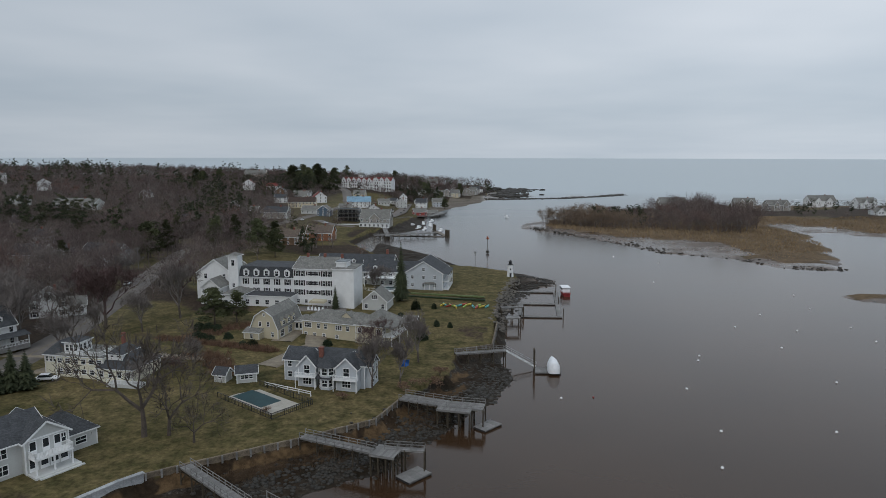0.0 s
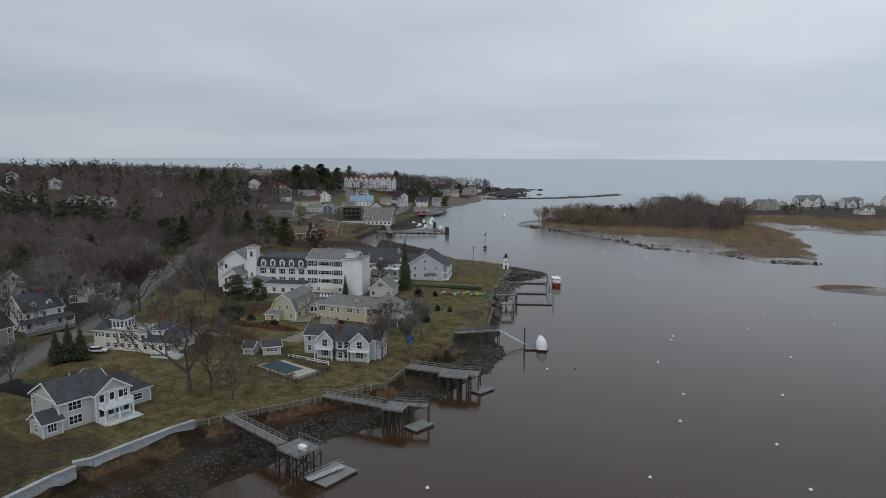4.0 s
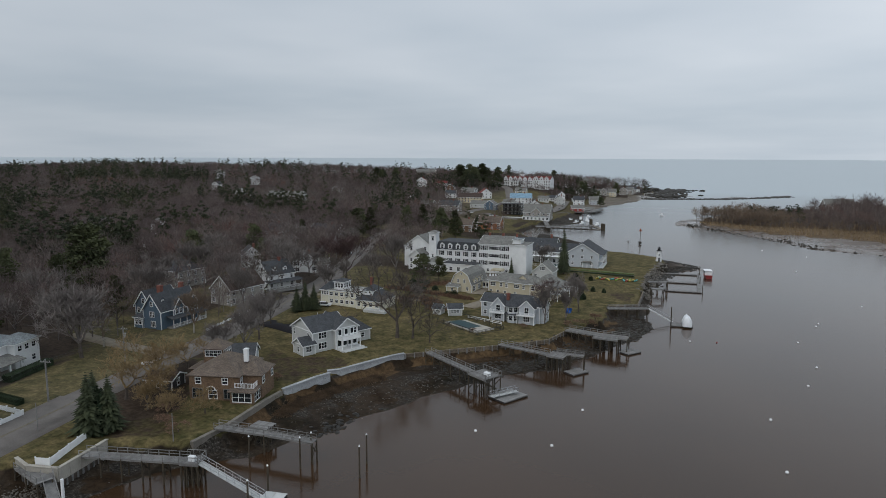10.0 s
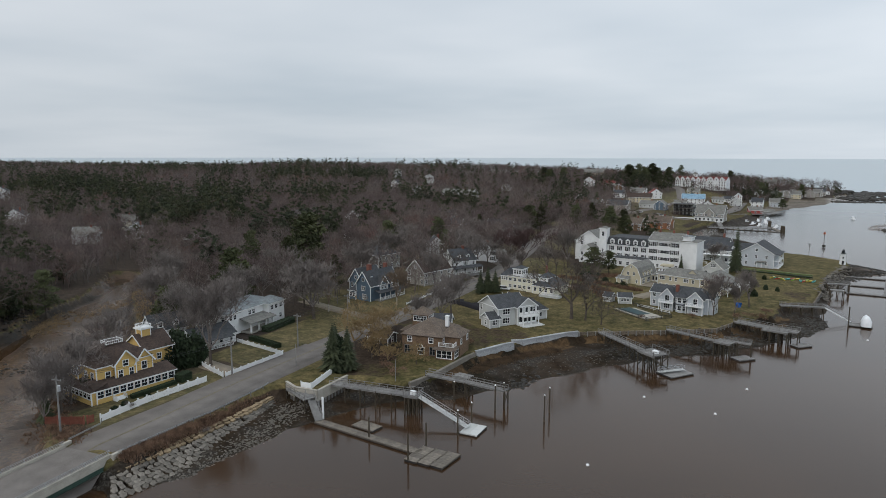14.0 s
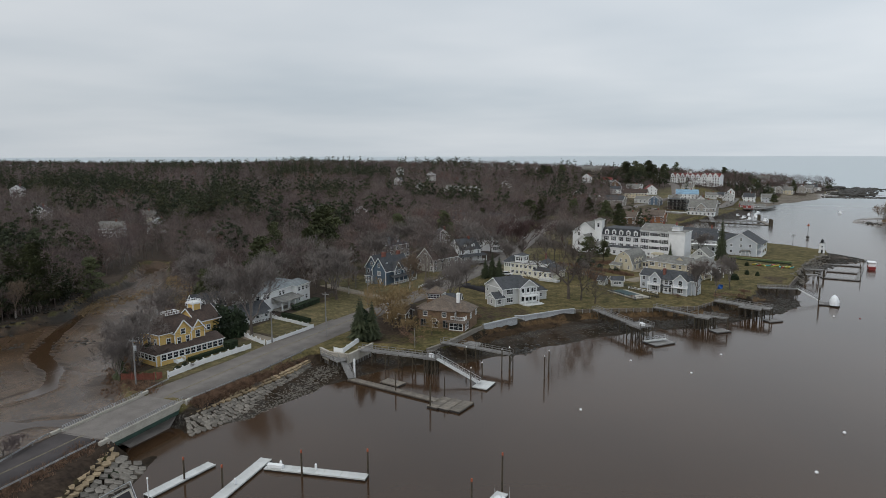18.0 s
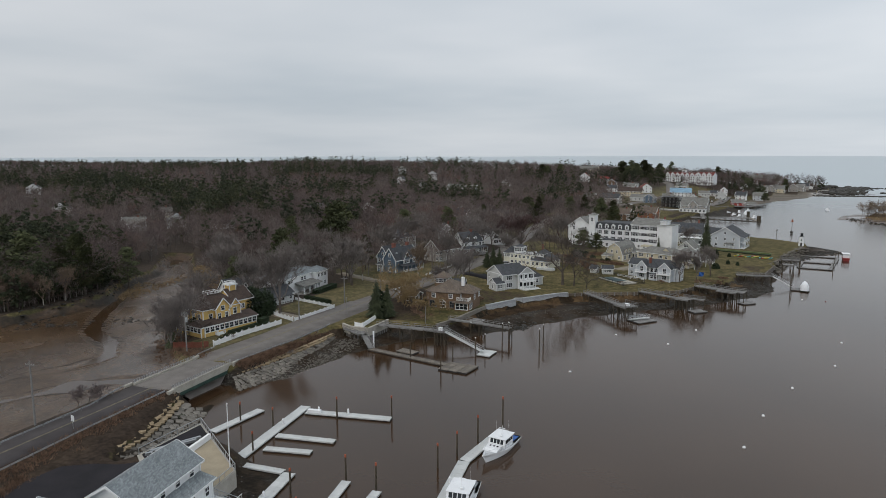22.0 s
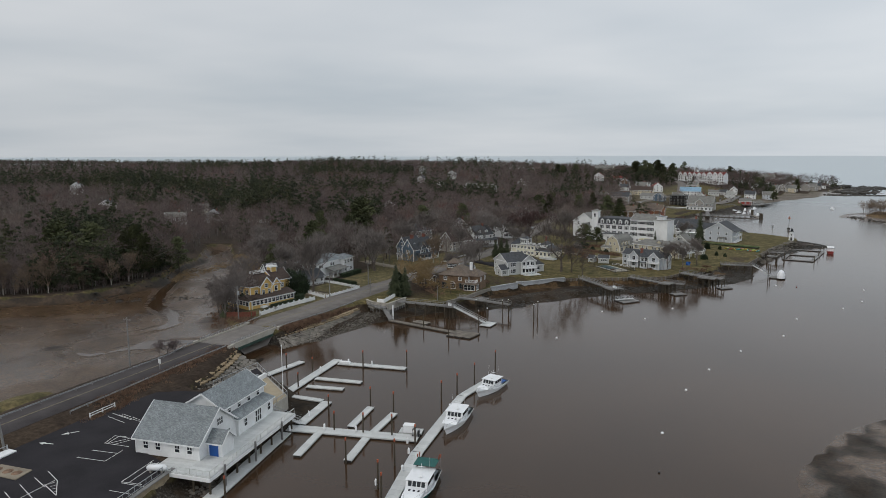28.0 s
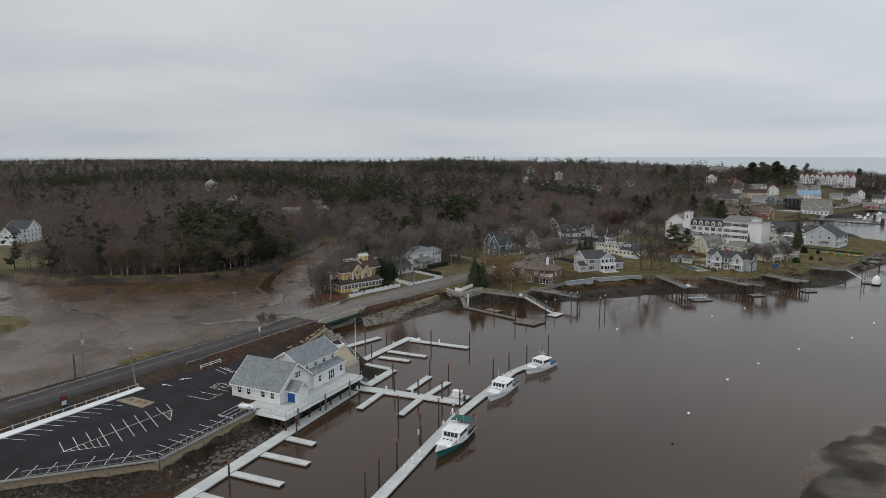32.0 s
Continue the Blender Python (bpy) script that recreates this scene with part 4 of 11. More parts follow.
def block_roof(bm, b, over=0.45, t=0.16):
    x0, x1, y0, y1, z0, eave, roof, rise = b[:8]
    cx, cy = (x0 + x1) / 2, (y0 + y1) / 2
    up = 0.12
    if roof in ("gx", "gy"):
        half = (y1 - y0) / 2 if roof == "gx" else (x1 - x0) / 2
        drop = rise * over / half
        if roof == "gx":
            for s, ye in ((1, y0 - over), (-1, y1 + over)):
                slab(bm, [(x0 - over, ye, eave - drop + up), (x1 + over, ye, eave - drop + up), (x1 + over, cy, eave + rise + up), (x0 - over, cy, eave + rise + up)], t)
        else:
            for s, xe in ((1, x0 - over), (-1, x1 + over)):
                slab(bm, [(xe, y0 - over, eave - drop + up), (xe, y1 + over, eave - drop + up), (cx, y1 + over, eave + rise + up), (cx, y0 - over, eave + rise + up)], t)
    elif roof == "gambrel":
        q = (x1 - x0) * 0.17
        for s in (-1, 1):
            e, k = (x0, x0 + q) if s < 0 else (x1, x1 - q)
            slab(bm, [(e + s * 0.3, y0 - over, eave - 0.15 + up), (e + s * 0.3, y1 + over, eave - 0.15 + up), (k, y1 + over, eave + rise * 0.68 + up), (k, y0 - over, eave + rise * 0.68 + up)], t)
            slab(bm, [(k, y0 - over, eave + rise * 0.68 + up), (k, y1 + over, eave + rise * 0.68 + up), (cx, y1 + over, eave + rise + up), (cx, y0 - over, eave + rise + up)], t)
    elif roof in ("hip", "mansard"):
        w, d = x1 - x0 + 2 * over, y1 - y0 + 2 * over
        X0, X1, Y0, Y1 = x0 - over, x1 + over, y0 - over, y1 + over
        z = eave + up
        if roof == "mansard":
            i, k = 1.0, rise
            a = [(X0, Y0, z), (X1, Y0, z), (X1, Y1, z), (X0, Y1, z)]
            c = [(X0 + i, Y0 + i, z + k), (X1 - i, Y0 + i, z + k), (X1 - i, Y1 - i, z + k), (X0 + i, Y1 - i, z + k)]
            va, vc = [bm.verts.new(p) for p in a], [bm.verts.new(p) for p in c]
            for j in range(4):
                bm.faces.new((va[j], va[(j + 1) % 4], vc[(j + 1) % 4], vc[j]))
            bm.faces.new(vc)
            bm.faces.new(va[::-1])
        else:
            if w >= d:
                r = [(X0 + d / 2, cy, z + rise), (X1 - d / 2, cy, z + rise)]
                polys = [[(X0, Y0), (X1, Y0), 1, 0], [(X1, Y1), (X0, Y1), 0, 1], [(X1, Y0), (X1, Y1), 1], [(X0, Y1), (X0, Y0), 0]]
            else:
                r = [(cx, Y0 + w / 2, z + rise), (cx, Y1 - w / 2, z + rise)]
                polys = [[(X1, Y0), (X1, Y1), 1, 0], [(X0, Y1), (X0, Y0), 0, 1], [(X0, Y0), (X1, Y0), 0], [(X1, Y1), (X0, Y1), 1]]
            for p in polys:
                slab(bm, [(*q, z) if isinstance(q, tuple) else r[q] for q in p], t)
    elif roof == "flat":
        bx(bm, x0 - 0.25, x1 + 0.25, y0 - 0.25, y1 + 0.25, eave, eave + 0.25)
    elif roof.startswith("shed"):
        lo, hi = eave, eave + rise
        o = over
        zs = {"sheds": (lo, lo, hi, hi), "shedn": (hi, hi, lo, lo), "shede": (hi, lo, lo, hi), "shedw": (lo, hi, hi, lo)}[roof]
        slab(bm, [(x, y, z + up) for (x, y), z in zip(((x0 - o, y0 - o), (x1 + o, y0 - o), (x1 + o, y1 + o), (x0 - o, y1 + o)), zs)], t)


def block_trim(bm, b, over=0.45):
    """Rake and eave boards, and the corner boards."""
    x0, x1, y0, y1, z0, eave, roof, rise = b[:8]
    cx, cy = (x0 + x1) / 2, (y0 + y1) / 2
    for x in (x0, x1):
        for y in (y0, y1):
            bx(bm, x - 0.1, x + 0.1, y - 0.1, y + 0.1, z0, eave - 0.05)
    if roof == "gx":
        drop = rise * over / ((y1 - y0) / 2)
        for x in (x0 - over - 0.03, x1 + over + 0.03):
            for ye in (y0 - over, y1 + over):
                beam(bm, (x, ye, eave - drop), (x, cy, eave + rise), 0.07, 0.3)
        for ye in (y0 - over - 0.03, y1 + over + 0.03):
            bx(bm, x0 - over, x1 + over, ye - 0.04, ye + 0.04, eave - drop - 0.15, eave - drop + 0.09)
    elif roof == "gy":
        drop = rise * over / ((x1 - x0) / 2)
        for y in (y0 - over - 0.03, y1 + over + 0.03):
            for xe in (x0 - over, x1 + over):
                beam(bm, (xe, y, eave - drop), (cx, y, eave + rise), 0.07, 0.3)
        for xe in (x0 - over - 0.03, x1 + over + 0.03):
            bx(bm, xe - 0.04, xe + 0.04, y0 - over, y1 + over, eave - drop - 0.15, eave - drop + 0.09)
    elif roof == "gambrel":
        q = (x1 - x0) * 0.17
        for y in (y0 - over - 0.03, y1 + over + 0.03):
            for s in (-1, 1):
                e, k = (x0, x0 + q) if s < 0 else (x1, x1 - q)
                beam(bm, (e + s * 0.3, y, eave - 0.1), (k, y, eave + rise * 0.68), 0.07, 0.28)
                beam(bm, (k, y, eave + rise * 0.68), (cx, y, eave + rise), 0.07, 0.28)
    else:
        bx(bm, x0 - over - 0.04, x1 + over + 0.04, y0 - over - 0.04, y0 - over + 0.03, eave - 0.12, eave + 0.1)
        bx(bm, x0 - over - 0.04, x1 + over + 0.04, y1 + over - 0.03, y1 + over + 0.04, eave - 0.12, eave + 0.1)
        bx(bm, x0 - over - 0.04, x0 - over + 0.03, y0 - over, y1 + over, eave - 0.12, eave + 0.1)
        bx(bm, x1 + over - 0.03, x1 + over + 0.04, y0 - over, y1 + over, eave - 0.12, eave + 0.1)


def raise_block(house, b, wall, roof, trim=True, wall_label="", roof_label="", roof_name="roof", wall_name="wall"):
    bm = bmesh.new()
    block_walls(bm, b)
    part(wall_name, bm, wall, house, wall_label)
    bm = bmesh.new()
    block_roof(bm, b)
    part(roof_name, bm, roof, house, roof_label)
    if trim:
        bm = bmesh.new()
        block_trim(bm, b)
        part("trim", bm, M_TRIM, house)
    return b


def chimney(house, x, y, z0, z1, w=0.9, material=None):
    bm = bmesh.new()
    bx(bm, x - w / 2, x + w / 2, y - w / 2, y + w / 2, z0, z1, 0.03)
    bx(bm, x - w / 2 - 0.08, x + w / 2 + 0.08, y - w / 2 - 0.08, y + w / 2 + 0.08, z1 - 0.25, z1 - 0.1)
    part("chimney", bm, material or M_BRICK, house)


def dormer(house, x, y, z, w, h, depth, face, wall, roof, win=True):
    """A small gabled dormer whose front stands at (x, y), z its sill."""
    d = thing_part("dormer", house, pose(x, y, z, 0, 0, FACE[face]))
    bm = bmesh.new()
    prism(bm, [(-w / 2, 0), (w / 2, 0), (w / 2, h), (0, h + w * 0.38), (-w / 2, h)], 1, 0, depth)
    part("dormer_wall", bm, wall, d)
    bm = bmesh.new()
    block_roof(bm, (-w / 2, w / 2, 0, depth, 0, h, "gy", w * 0.38), 0.18, 0.1)
    part("dormer_roof", bm, roof, d)
    if win:
        fm, pm, sm = window_mesh(w * 0.5, h * 0.75, "double")
        link_mesh("window", fm, M_TRIM, d, m=pose(0, 0, h * 0.52))
        bm = bmesh.new()
        bx(bm, -w * 0.25, w * 0.25, -0.03, 0.01, h * 0.52 - h * 0.37, h * 0.52 + h * 0.37)
        part("pane", bm, M_GLASS, d)
    return d


def thing_part(name, parent, m):
    """An empty that carries the pieces of a part."""
    o = new(name)
    o.empty_display_size = 0.2
    o.parent = parent
    o.matrix_basis = m
    return o


def railing(house, p, q, z, h=0.95, material=None, name="railing", gap=0.35):
    """A balustrade from p to q on the level z."""
    bm = bmesh.new()
    p, q = Vector((*p, z)), Vector((*q, z))
    n = max(2, int((q - p).length / gap))
    beam(bm, p + Vector((0, 0, h)), q + Vector((0, 0, h)), 0.1, 0.09)
    beam(bm, p + Vector((0, 0, 0.12)), q + Vector((0, 0, 0.12)), 0.06, 0.07)
    for i in range(n + 1):
        c = p.lerp(q, i / n)
        w = 0.06 if i % 6 == 0 else 0.025
        bx(bm, c.x - w, c.x + w, c.y - w, c.y + w, z, z + h + (0.08 if i % 6 == 0 else 0))
    return part(name, bm, material or M_TRIM, house)


def posts(house, pts, z0, z1, w=0.09, material=None, name="post"):
    for x, y in pts:
        bm = bmesh.new()
        bx(bm, x - w, x + w, y - w, y + w, z0, z1)
        part(name, bm, material or M_TRIM, house)


def simple_house(name, label, x, y, turn, w, d, eave, rise, roof, wall, roofm, floors=2, cols=3, side=2, chim=True, group="", z=None, extra=None, shutters=False, win=(0.9, 1.4)):
    """A plain house: one block, or two with extra (x0, x1, y0, y1, eave, roof, rise)."""
    z = ground_z(x, y) - 0.15 if z is None else z
    h = thing(name, label, "house", pose(x, y, z, 0, 0, turn), group)
    b = raise_block(h, (-w / 2, w / 2, -d / 2, d / 2, -0.6, eave, roof, rise), wall, roofm)
    fh = eave / floors
    for f in range(floors):
        zc = f * fh + fh * 0.56
        for face, c in (("s", cols), ("e", side), ("w", side)):
            if c and not (face == "w" and abs(turn) < 30 and group == "village houses"):
                win_row(h, b, face, zc, c, win[0], min(win[1], fh * 0.6), shutters=shutters)
    if roof in ("gx", "gy") and rise > 2.2:
        for face in ("ew" if roof == "gx" else "s"):
            put_window(h, b, face, 0, eave + rise * 0.35, 0.8, 1.1)
    if chim:
        chimney(h, w * 0.18, 0, eave, eave + rise + 1.1)
    if extra:
        e = raise_block(h, (*extra[:4], -0.6, *extra[4:]), wall, roofm)
        ef = max(1, round(extra[4] / fh))
        for f in range(ef):
            win_row(h, e, "s", f * fh + fh * 0.56, 2, win[0], min(win[1], fh * 0.6))
            win_row(h, e, "e", f * fh + fh * 0.56, 1, win[0], min(win[1], fh * 0.6))
    return h


# ---- road, bridge, car park ----
road = strip("road", ROAD, 4.6, M_ASPHALT, 0.09)
strip("road_shoulder", [(-123.2, -58), (-125.4, -35.6), (-125.9, -15.0), (-127.4, 1.7), (-128.9, 31.1)], 5.9, M_ASPHALT, 0.06, road)
tagged(road, "worn cracked grey asphalt two-lane road", "road", kind="structure")
strip("road_patch", ROAD[:3] + [(-120.2, -71), (-122.2, -57.5)], 4.62, M_ASPHALTMID, 0.105, road)
for off, label in ((0.12, "faded yellow centre line"), (-0.12, "faded yellow centre line")):
    strip("centre_line", ROAD, 0.06, M_YELLOWLINE, 0.125, road, label, off)
for ln, hw, lb in (([(-82, 520), (-76, 560), (-76, 640)], 8.0, "worn grey asphalt car park by the harbour"), ([(-98, 528), (-96, 548)], 6.0, "worn grey asphalt car park behind the boathouse"), ([(-128, 470), (-112, 452), (-96, 446)], 3.4, "grey asphalt lane down to the wharf"), ([(-131, 600), (-90, 606), (-66, 640)], 3.4, "grey asphalt village lane")):
    tagged(strip("village_paving", ln, hw, M_ASPHALT, 0.22), lb, "car park", kind="structure")
side_road = strip("side_road", [(-133, 170), (-160, 190), (-200, 205)], 3.2, M_ASPHALT, 0.08)
tagged(side_road, "narrow grey asphalt side street", "road", kind="structure")
for i, (ln, hw, mt, lb) in enumerate((([(-131, 4), (-146, 6), (-158, 12)], 2.6, M_PATH, "pale gravel driveway"), ([(-125, 98), (-108, 90), (-103, 82)], 3.4, M_ASPHALTNEW, "black asphalt driveway"),
                                     ([(-132, 62), (-150, 66), (-170, 72)], 2.4, M_PATH, "packed gravel driveway"), ([(-126, 124), (-108, 127)], 2.5, M_PATH, "pale gravel driveway"),
                                     ([(-70, 132), (-62, 150), (-68, 180)], 3.2, M_PATH, "pale gravel drive"), ([(-140, 140), (-112, 138), (-80, 135)], 1.6, M_PATH, "narrow gravel lane"), ([(-78, 187.5), (-60, 190)], 3.6, M_ASPHALT, "worn asphalt courtyard behind the hotel"), ([(-72, 152), (-70, 172)], 3.4, M_PATH, "pale gravel forecourt"))):
    o = strip("driveway", ln, hw, mt, 0.07 + 0.004 * i)
    tagged(o, lb, "driveway", kind="structure")

CAR_PARK = [(-66.5, -133.4), (-72.6, -108.5), (-82, -107), (-89, -80), (-93.5, -78.4), (-97.5, -82.6), (-101.5, -84.4), (-105.2, -87.5), (-105.4, -96), (-105.4, -102), (-105.6, -108), (-101, -150), (-78, -152)]


def flat_sheet(name, outline, z, material, thick=0.1):
    bm = bmesh.new()
    prism(bm, outline, 2, z - thick, z)
    mesh = bpy.data.meshes.new(name)
    bm.to_mesh(mesh)
    bm.free()
    return link_mesh(name, mesh, material)


park = tagged(flat_sheet("car_park", CAR_PARK, 3.42, M_ASPHALTNEW), "fresh black asphalt car park with white stall lines", "car park", kind="structure")


def mark(p, q, w=0.11, name="stall_line", material=None):
    bm = bmesh.new()
    beam(bm, (*p, 3.425), (*q, 3.425), w, 0.012)
    return part(name, bm, material or M_PAINTLINE, park)


for i in range(9):
    a = (-71.2 - 0.59 * i, -134.2 + 2.32 * i)
    mark(a, (a[0] + 5.0, a[1] + 1.2))
for i in range(7):
    a = (-78.0 + 1.28 * i, -151.3 + 2.45 * i)
    mark(a, (a[0] - 3.2, a[1] + 3.0))
for i in range(9):
    a = (-96.3 - 0.42 * i, -146.2 + 2.3 * i)
    mark(a, (a[0] + 4.3, a[1] + 2.6))
mark((-82.0, -141.6), (-85.6, -120.2))
for i in range(9):
    a = Vector((-86.6 - 0.33 * i, -140.2 + 2.36 * i))
    mark(a, a + (Vector((9.3, -2.1)) if 2 < i < 8 else Vector((4.4, -0.9))))
for a, c in (((-81.9, -141.2), (-78.4, -135.1)), ((-89.4, -119.1), (-85.2, -120.1)), ((-85.2, -120.1), (-80.8, -122.8)), ((-80.8, -122.8), (-85.6, -121.8))):
    mark(a, c)
for i in range(5):
    mark((-82.1 - 0.16 * i, -140.2 + 1.2 * i), (-81.3 + 0.56 * i, -140.0 + 0.95 * i), 0.1, "hatch_line")
for i in range(4):
    mark((-85.0 + 1.0 * i, -120.5 - 0.55 * i), (-85.2 + 1.0 * i, -121.5 - 0.25 * i), 0.1, "hatch_line")
for a, c in (((-102.6, -99.2), (-96.3, -99.4)), ((-102.0, -100.6), (-96.6, -100.9)), ((-90.4, -113.9), (-84.9, -112.4)), ((-84.9, -112.4), (-86.1, -108.3)), ((-90.7, -111.0), (-85.7, -109.6)), ((-91.4, -108.2), (-86.4, -107.0)), ((-91.4, -108.2), (-92.7, -105.4)), ((-92.7, -105.4), (-88.4, -104.6)),
             ((-76.2, -115.4), (-78.2, -108.3)), ((-76.2, -115.4), (-72.7, -114.4)), ((-75.0, -114.9), (-76.9, -108.2))):
    mark(a, c)
for i in range(9):
    x = -100.9 + 0.78 * i + (0.35 if i > 3 else 0)
    for dy in (-0.27, 0.27):
        mark((x, -98.75 + dy), (x + 0.5, -98.8 + dy), 0.16, "painted_bar")
for a, c in (((-90.9, -107.9), (-91.9, -105.0)), ((-91.9, -105.0), (-90.4, -104.7)), ((-90.6, -107.6), (-89.4, -104.9)), ((-89.4, -107.4), (-88.4, -104.7))):
    mark(a, c, 0.12, "hatch_line")
for c, tr in (((-100.2, -113.4), 110), ((-100.8, -108.7), 150)):
    bm = bmesh.new()
    prism(bm, [(-0.12, -1.4), (0.12, -1.4), (0.12, 0.3), (0.5, 0.3), (0, 1.4), (-0.5, 0.3), (-0.12, 0.3)], 2, 0, 0.012)
    part("arrow", bm, M_PAINTLINE, park, "white painted traffic arrow", m=pose(*c, 3.42, 0, 0, tr))
island = tagged(flat_sheet("traffic_island", [(-99, -124.8), (-90.9, -123.3), (-91.9, -120.2), (-98.2, -121.6)], 3.56, M_PATH, 0.2), "low tan gravel island with worn brown patches", "traffic island")
for x, y in ((-94.8, -122.4), (-97, -122.9), (-93, -122.0)):
    bm = bmesh.new()
    bmesh.ops.create_cone(bm, cap_ends=True, segments=10, radius1=0.9, radius2=0.6, depth=0.08)
    part("mulch_bed", bm, M_SHRUB, island, m=pose(x, y, 3.58))

# causeway bridge over the creek
bridge = thing("road_bridge", "concrete road bridge with a green steel girder and pale parapets", "bridge", pose(-123.4, -47.5, 0, 0, 0, 98), kind="")
bm = bmesh.new()
bx(bm, -9.5, 9.5, -5.4, 5.4, 2.75, 3.78)
part("deck", bm, M_CONCRETE, bridge)
bm = bmesh.new()
bx(bm, -9.6, 9.6, -4.7, 4.7, 3.79, 3.86)
part("carriageway", bm, M_ASPHALT, bridge)
for s in (-1, 1):
    bm = bmesh.new()
    bx(bm, -9.6, 9.6, s * 5.15 - 0.2, s * 5.15 + 0.2, 3.78, 4.25, 0.04)
    part("parapet", bm, M_CONCRETE, bridge)
    bm = bmesh.new()
    bx(bm, -9.3, 9.3, s * 5.3 - 0.12, s * 5.3 + 0.12, 2.1, 2.76)
    bx(bm, -9.3, 9.3, s * 5.3 - 0.3, s * 5.3 + 0.3, 2.05, 2.14)
    part("girder", bm, M_GREENSTEEL, bridge, "green painted steel girder")
    bm = bmesh.new()
    for k in range(9):
        x = -9.2 + 2.3 * k
        bx(bm, x - 0.05, x + 0.05, s * 5.15 - 0.05, s * 5.15 + 0.05, 4.25, 4.95)
    for z in (4.45, 4.7, 4.92):
        bx(bm, -9.6, 9.6, s * 5.15 - 0.03, s * 5.15 + 0.03, z - 0.035, z + 0.035)
    part("rail", bm, M_STEEL, bridge, "galvanised pipe rail")
for s in (-1, 1):
    bm = bmesh.new()
    bx(bm, s * 9.4 - 0.9, s * 9.4 + 0.9, -5.9, 5.9, -1.2, 3.2, 0.05)
    part("abutment", bm, M_CONCRETE, bridge)
    for e in (-1, 1):
        bm = bmesh.new()
        bx(bm, s * 10.4 - 1.0, s * 10.4 + 1.0, e * 5.7 - 0.3, e * 5.7 + 0.3, 1.5, 4.3, 0.06)
        part("wing_wall", bm, M_CONCRETE, bridge)


def guard_rail(line, label):
    g = thing("guard_rail", label, "guard rail")
    pts = []
    for (ax, ay), (cx, cy) in zip(line, line[1:]):
        k = max(1, int(math.hypot(cx - ax, cy - ay) / 2.0))
        pts += [Vector((ax + (cx - ax) * i / k, ay + (cy - ay) * i / k, 0)) for i in range(k)]
    pts.append(Vector((*line[-1], 0)))
    for p in pts:
        p.z = ground_z(p.x, p.y)
    for p in pts[::2]:
        bm = bmesh.new()
        bx(bm, p.x - 0.08, p.x + 0.08, p.y - 0.08, p.y + 0.08, p.z - 0.4, p.z + 0.75)
        part("post", bm, M_TIMBER, g)
    bm = bmesh.new()
    for a, c in zip(pts, pts[1:]):
        for h in (0.5, 0.68):
            beam(bm, a + Vector((0, 0, h)), c + Vector((0, 0, h)), 0.06, 0.12)
    part("beam", bm, M_STEEL, g)
    return g


def along(off, lo, hi):
    """Points beside the road, off metres to its left."""
    out = []
    for i, (x, y) in enumerate(ROAD):
        if lo <= y <= hi:
            a, b = ROAD[max(0, i - 1)], ROAD[min(len(ROAD) - 1, i + 1)]
            d = Vector((b[0] - a[0], b[1] - a[1])).normalized()
            out.append((x - d.y * off, y + d.x * off))
    return out


guard_rail([(-113.2, -140), (-118.2, -108), (-123.6, -70), (-128.6, -57)][0:4], "galvanised guard rail beside the creek")
guard_rail([(-131.2, -37), (-132.6, -30), (-136.5, -27)], "bent galvanised guard rail end by the bridge")
guard_rail([(-119.2, -36), (-119.4, -16), (-121.0, 2)], "low galvanised rail along the riprap bank")
guard_rail([(-108.6, -104), (-114.0, -76), (-117.0, -58)], "low galvanised rail above the brown bank")


# ---- docks ----


def pile(x, y, top, cap=None, r=0.17, base=-2.0, group="", label="", lean=0.0):
    """A mooring pile driven into the river bed."""
    p = thing("mooring_pile", label or "dark tarred timber mooring pile standing in the water", "pile", pose(x, y, 0, lean, 0, 0), group)
    bm = bmesh.new()
    rod(bm, (0, 0, base), (0, 0, top), r, r * 0.85, 8)
    part("shaft", bm, M_PILE, p)
    if cap:
        bm = bmesh.new()
        rod(bm, (0, 0, top - (0.45 if cap is M_ORANGE else 0.05)), (0, 0, top + 0.02), r * 0.98, r * 0.9, 8)
        if cap is not M_ORANGE:
            rod(bm, (0, 0, top), (0, 0, top + 0.3), r * 1.15, 0.03, 8)
        part("cap", bm, cap, p, "orange-red painted top" if cap is M_ORANGE else "white cone cap")
    return p


def float_dock(p, q, width, name="floating_dock", material=None, label="", z=0.42, group="", planks=True):
    """A floating dock from p to q: pontoon, deck planks across it and edge boards."""
    p, q = Vector(p), Vector(q)
    L = (q - p).length
    m = pose(p.x, p.y, z, 0, 0, math.degrees(math.atan2(q.y - p.y, q.x - p.x)))
    d = thing(name, label or "pale grey decked floating dock", "dock", m, group)
    bm = bmesh.new()
    bx(bm, 0, L, -width / 2 + 0.05, width / 2 - 0.05, -0.75, -0.08)
    part("pontoon", bm, M_FLOATBLACK, d)
    mt = material or M_DOCKPALE
    n = max(2, int(L / 1.5))
    bm = bmesh.new()
    bx(bm, 0, L / n - 0.05, -width / 2, width / 2, -0.08, 0.0)
    plank_mesh = bpy.data.meshes.new("deck_panel")
    bm.to_mesh(plank_mesh)
    bm.free()
    for i in range(n):
        link_mesh("deck_panel", plank_mesh, mt, d, m=pose(i * L / n + 0.025, 0, 0))
    for s in (-1, 1):
        bm = bmesh.new()
        bx(bm, 0, L, s * width / 2 - 0.06, s * width / 2 + 0.06, -0.2, 0.05)
        part("edge_board", bm, mt, d)
    return d


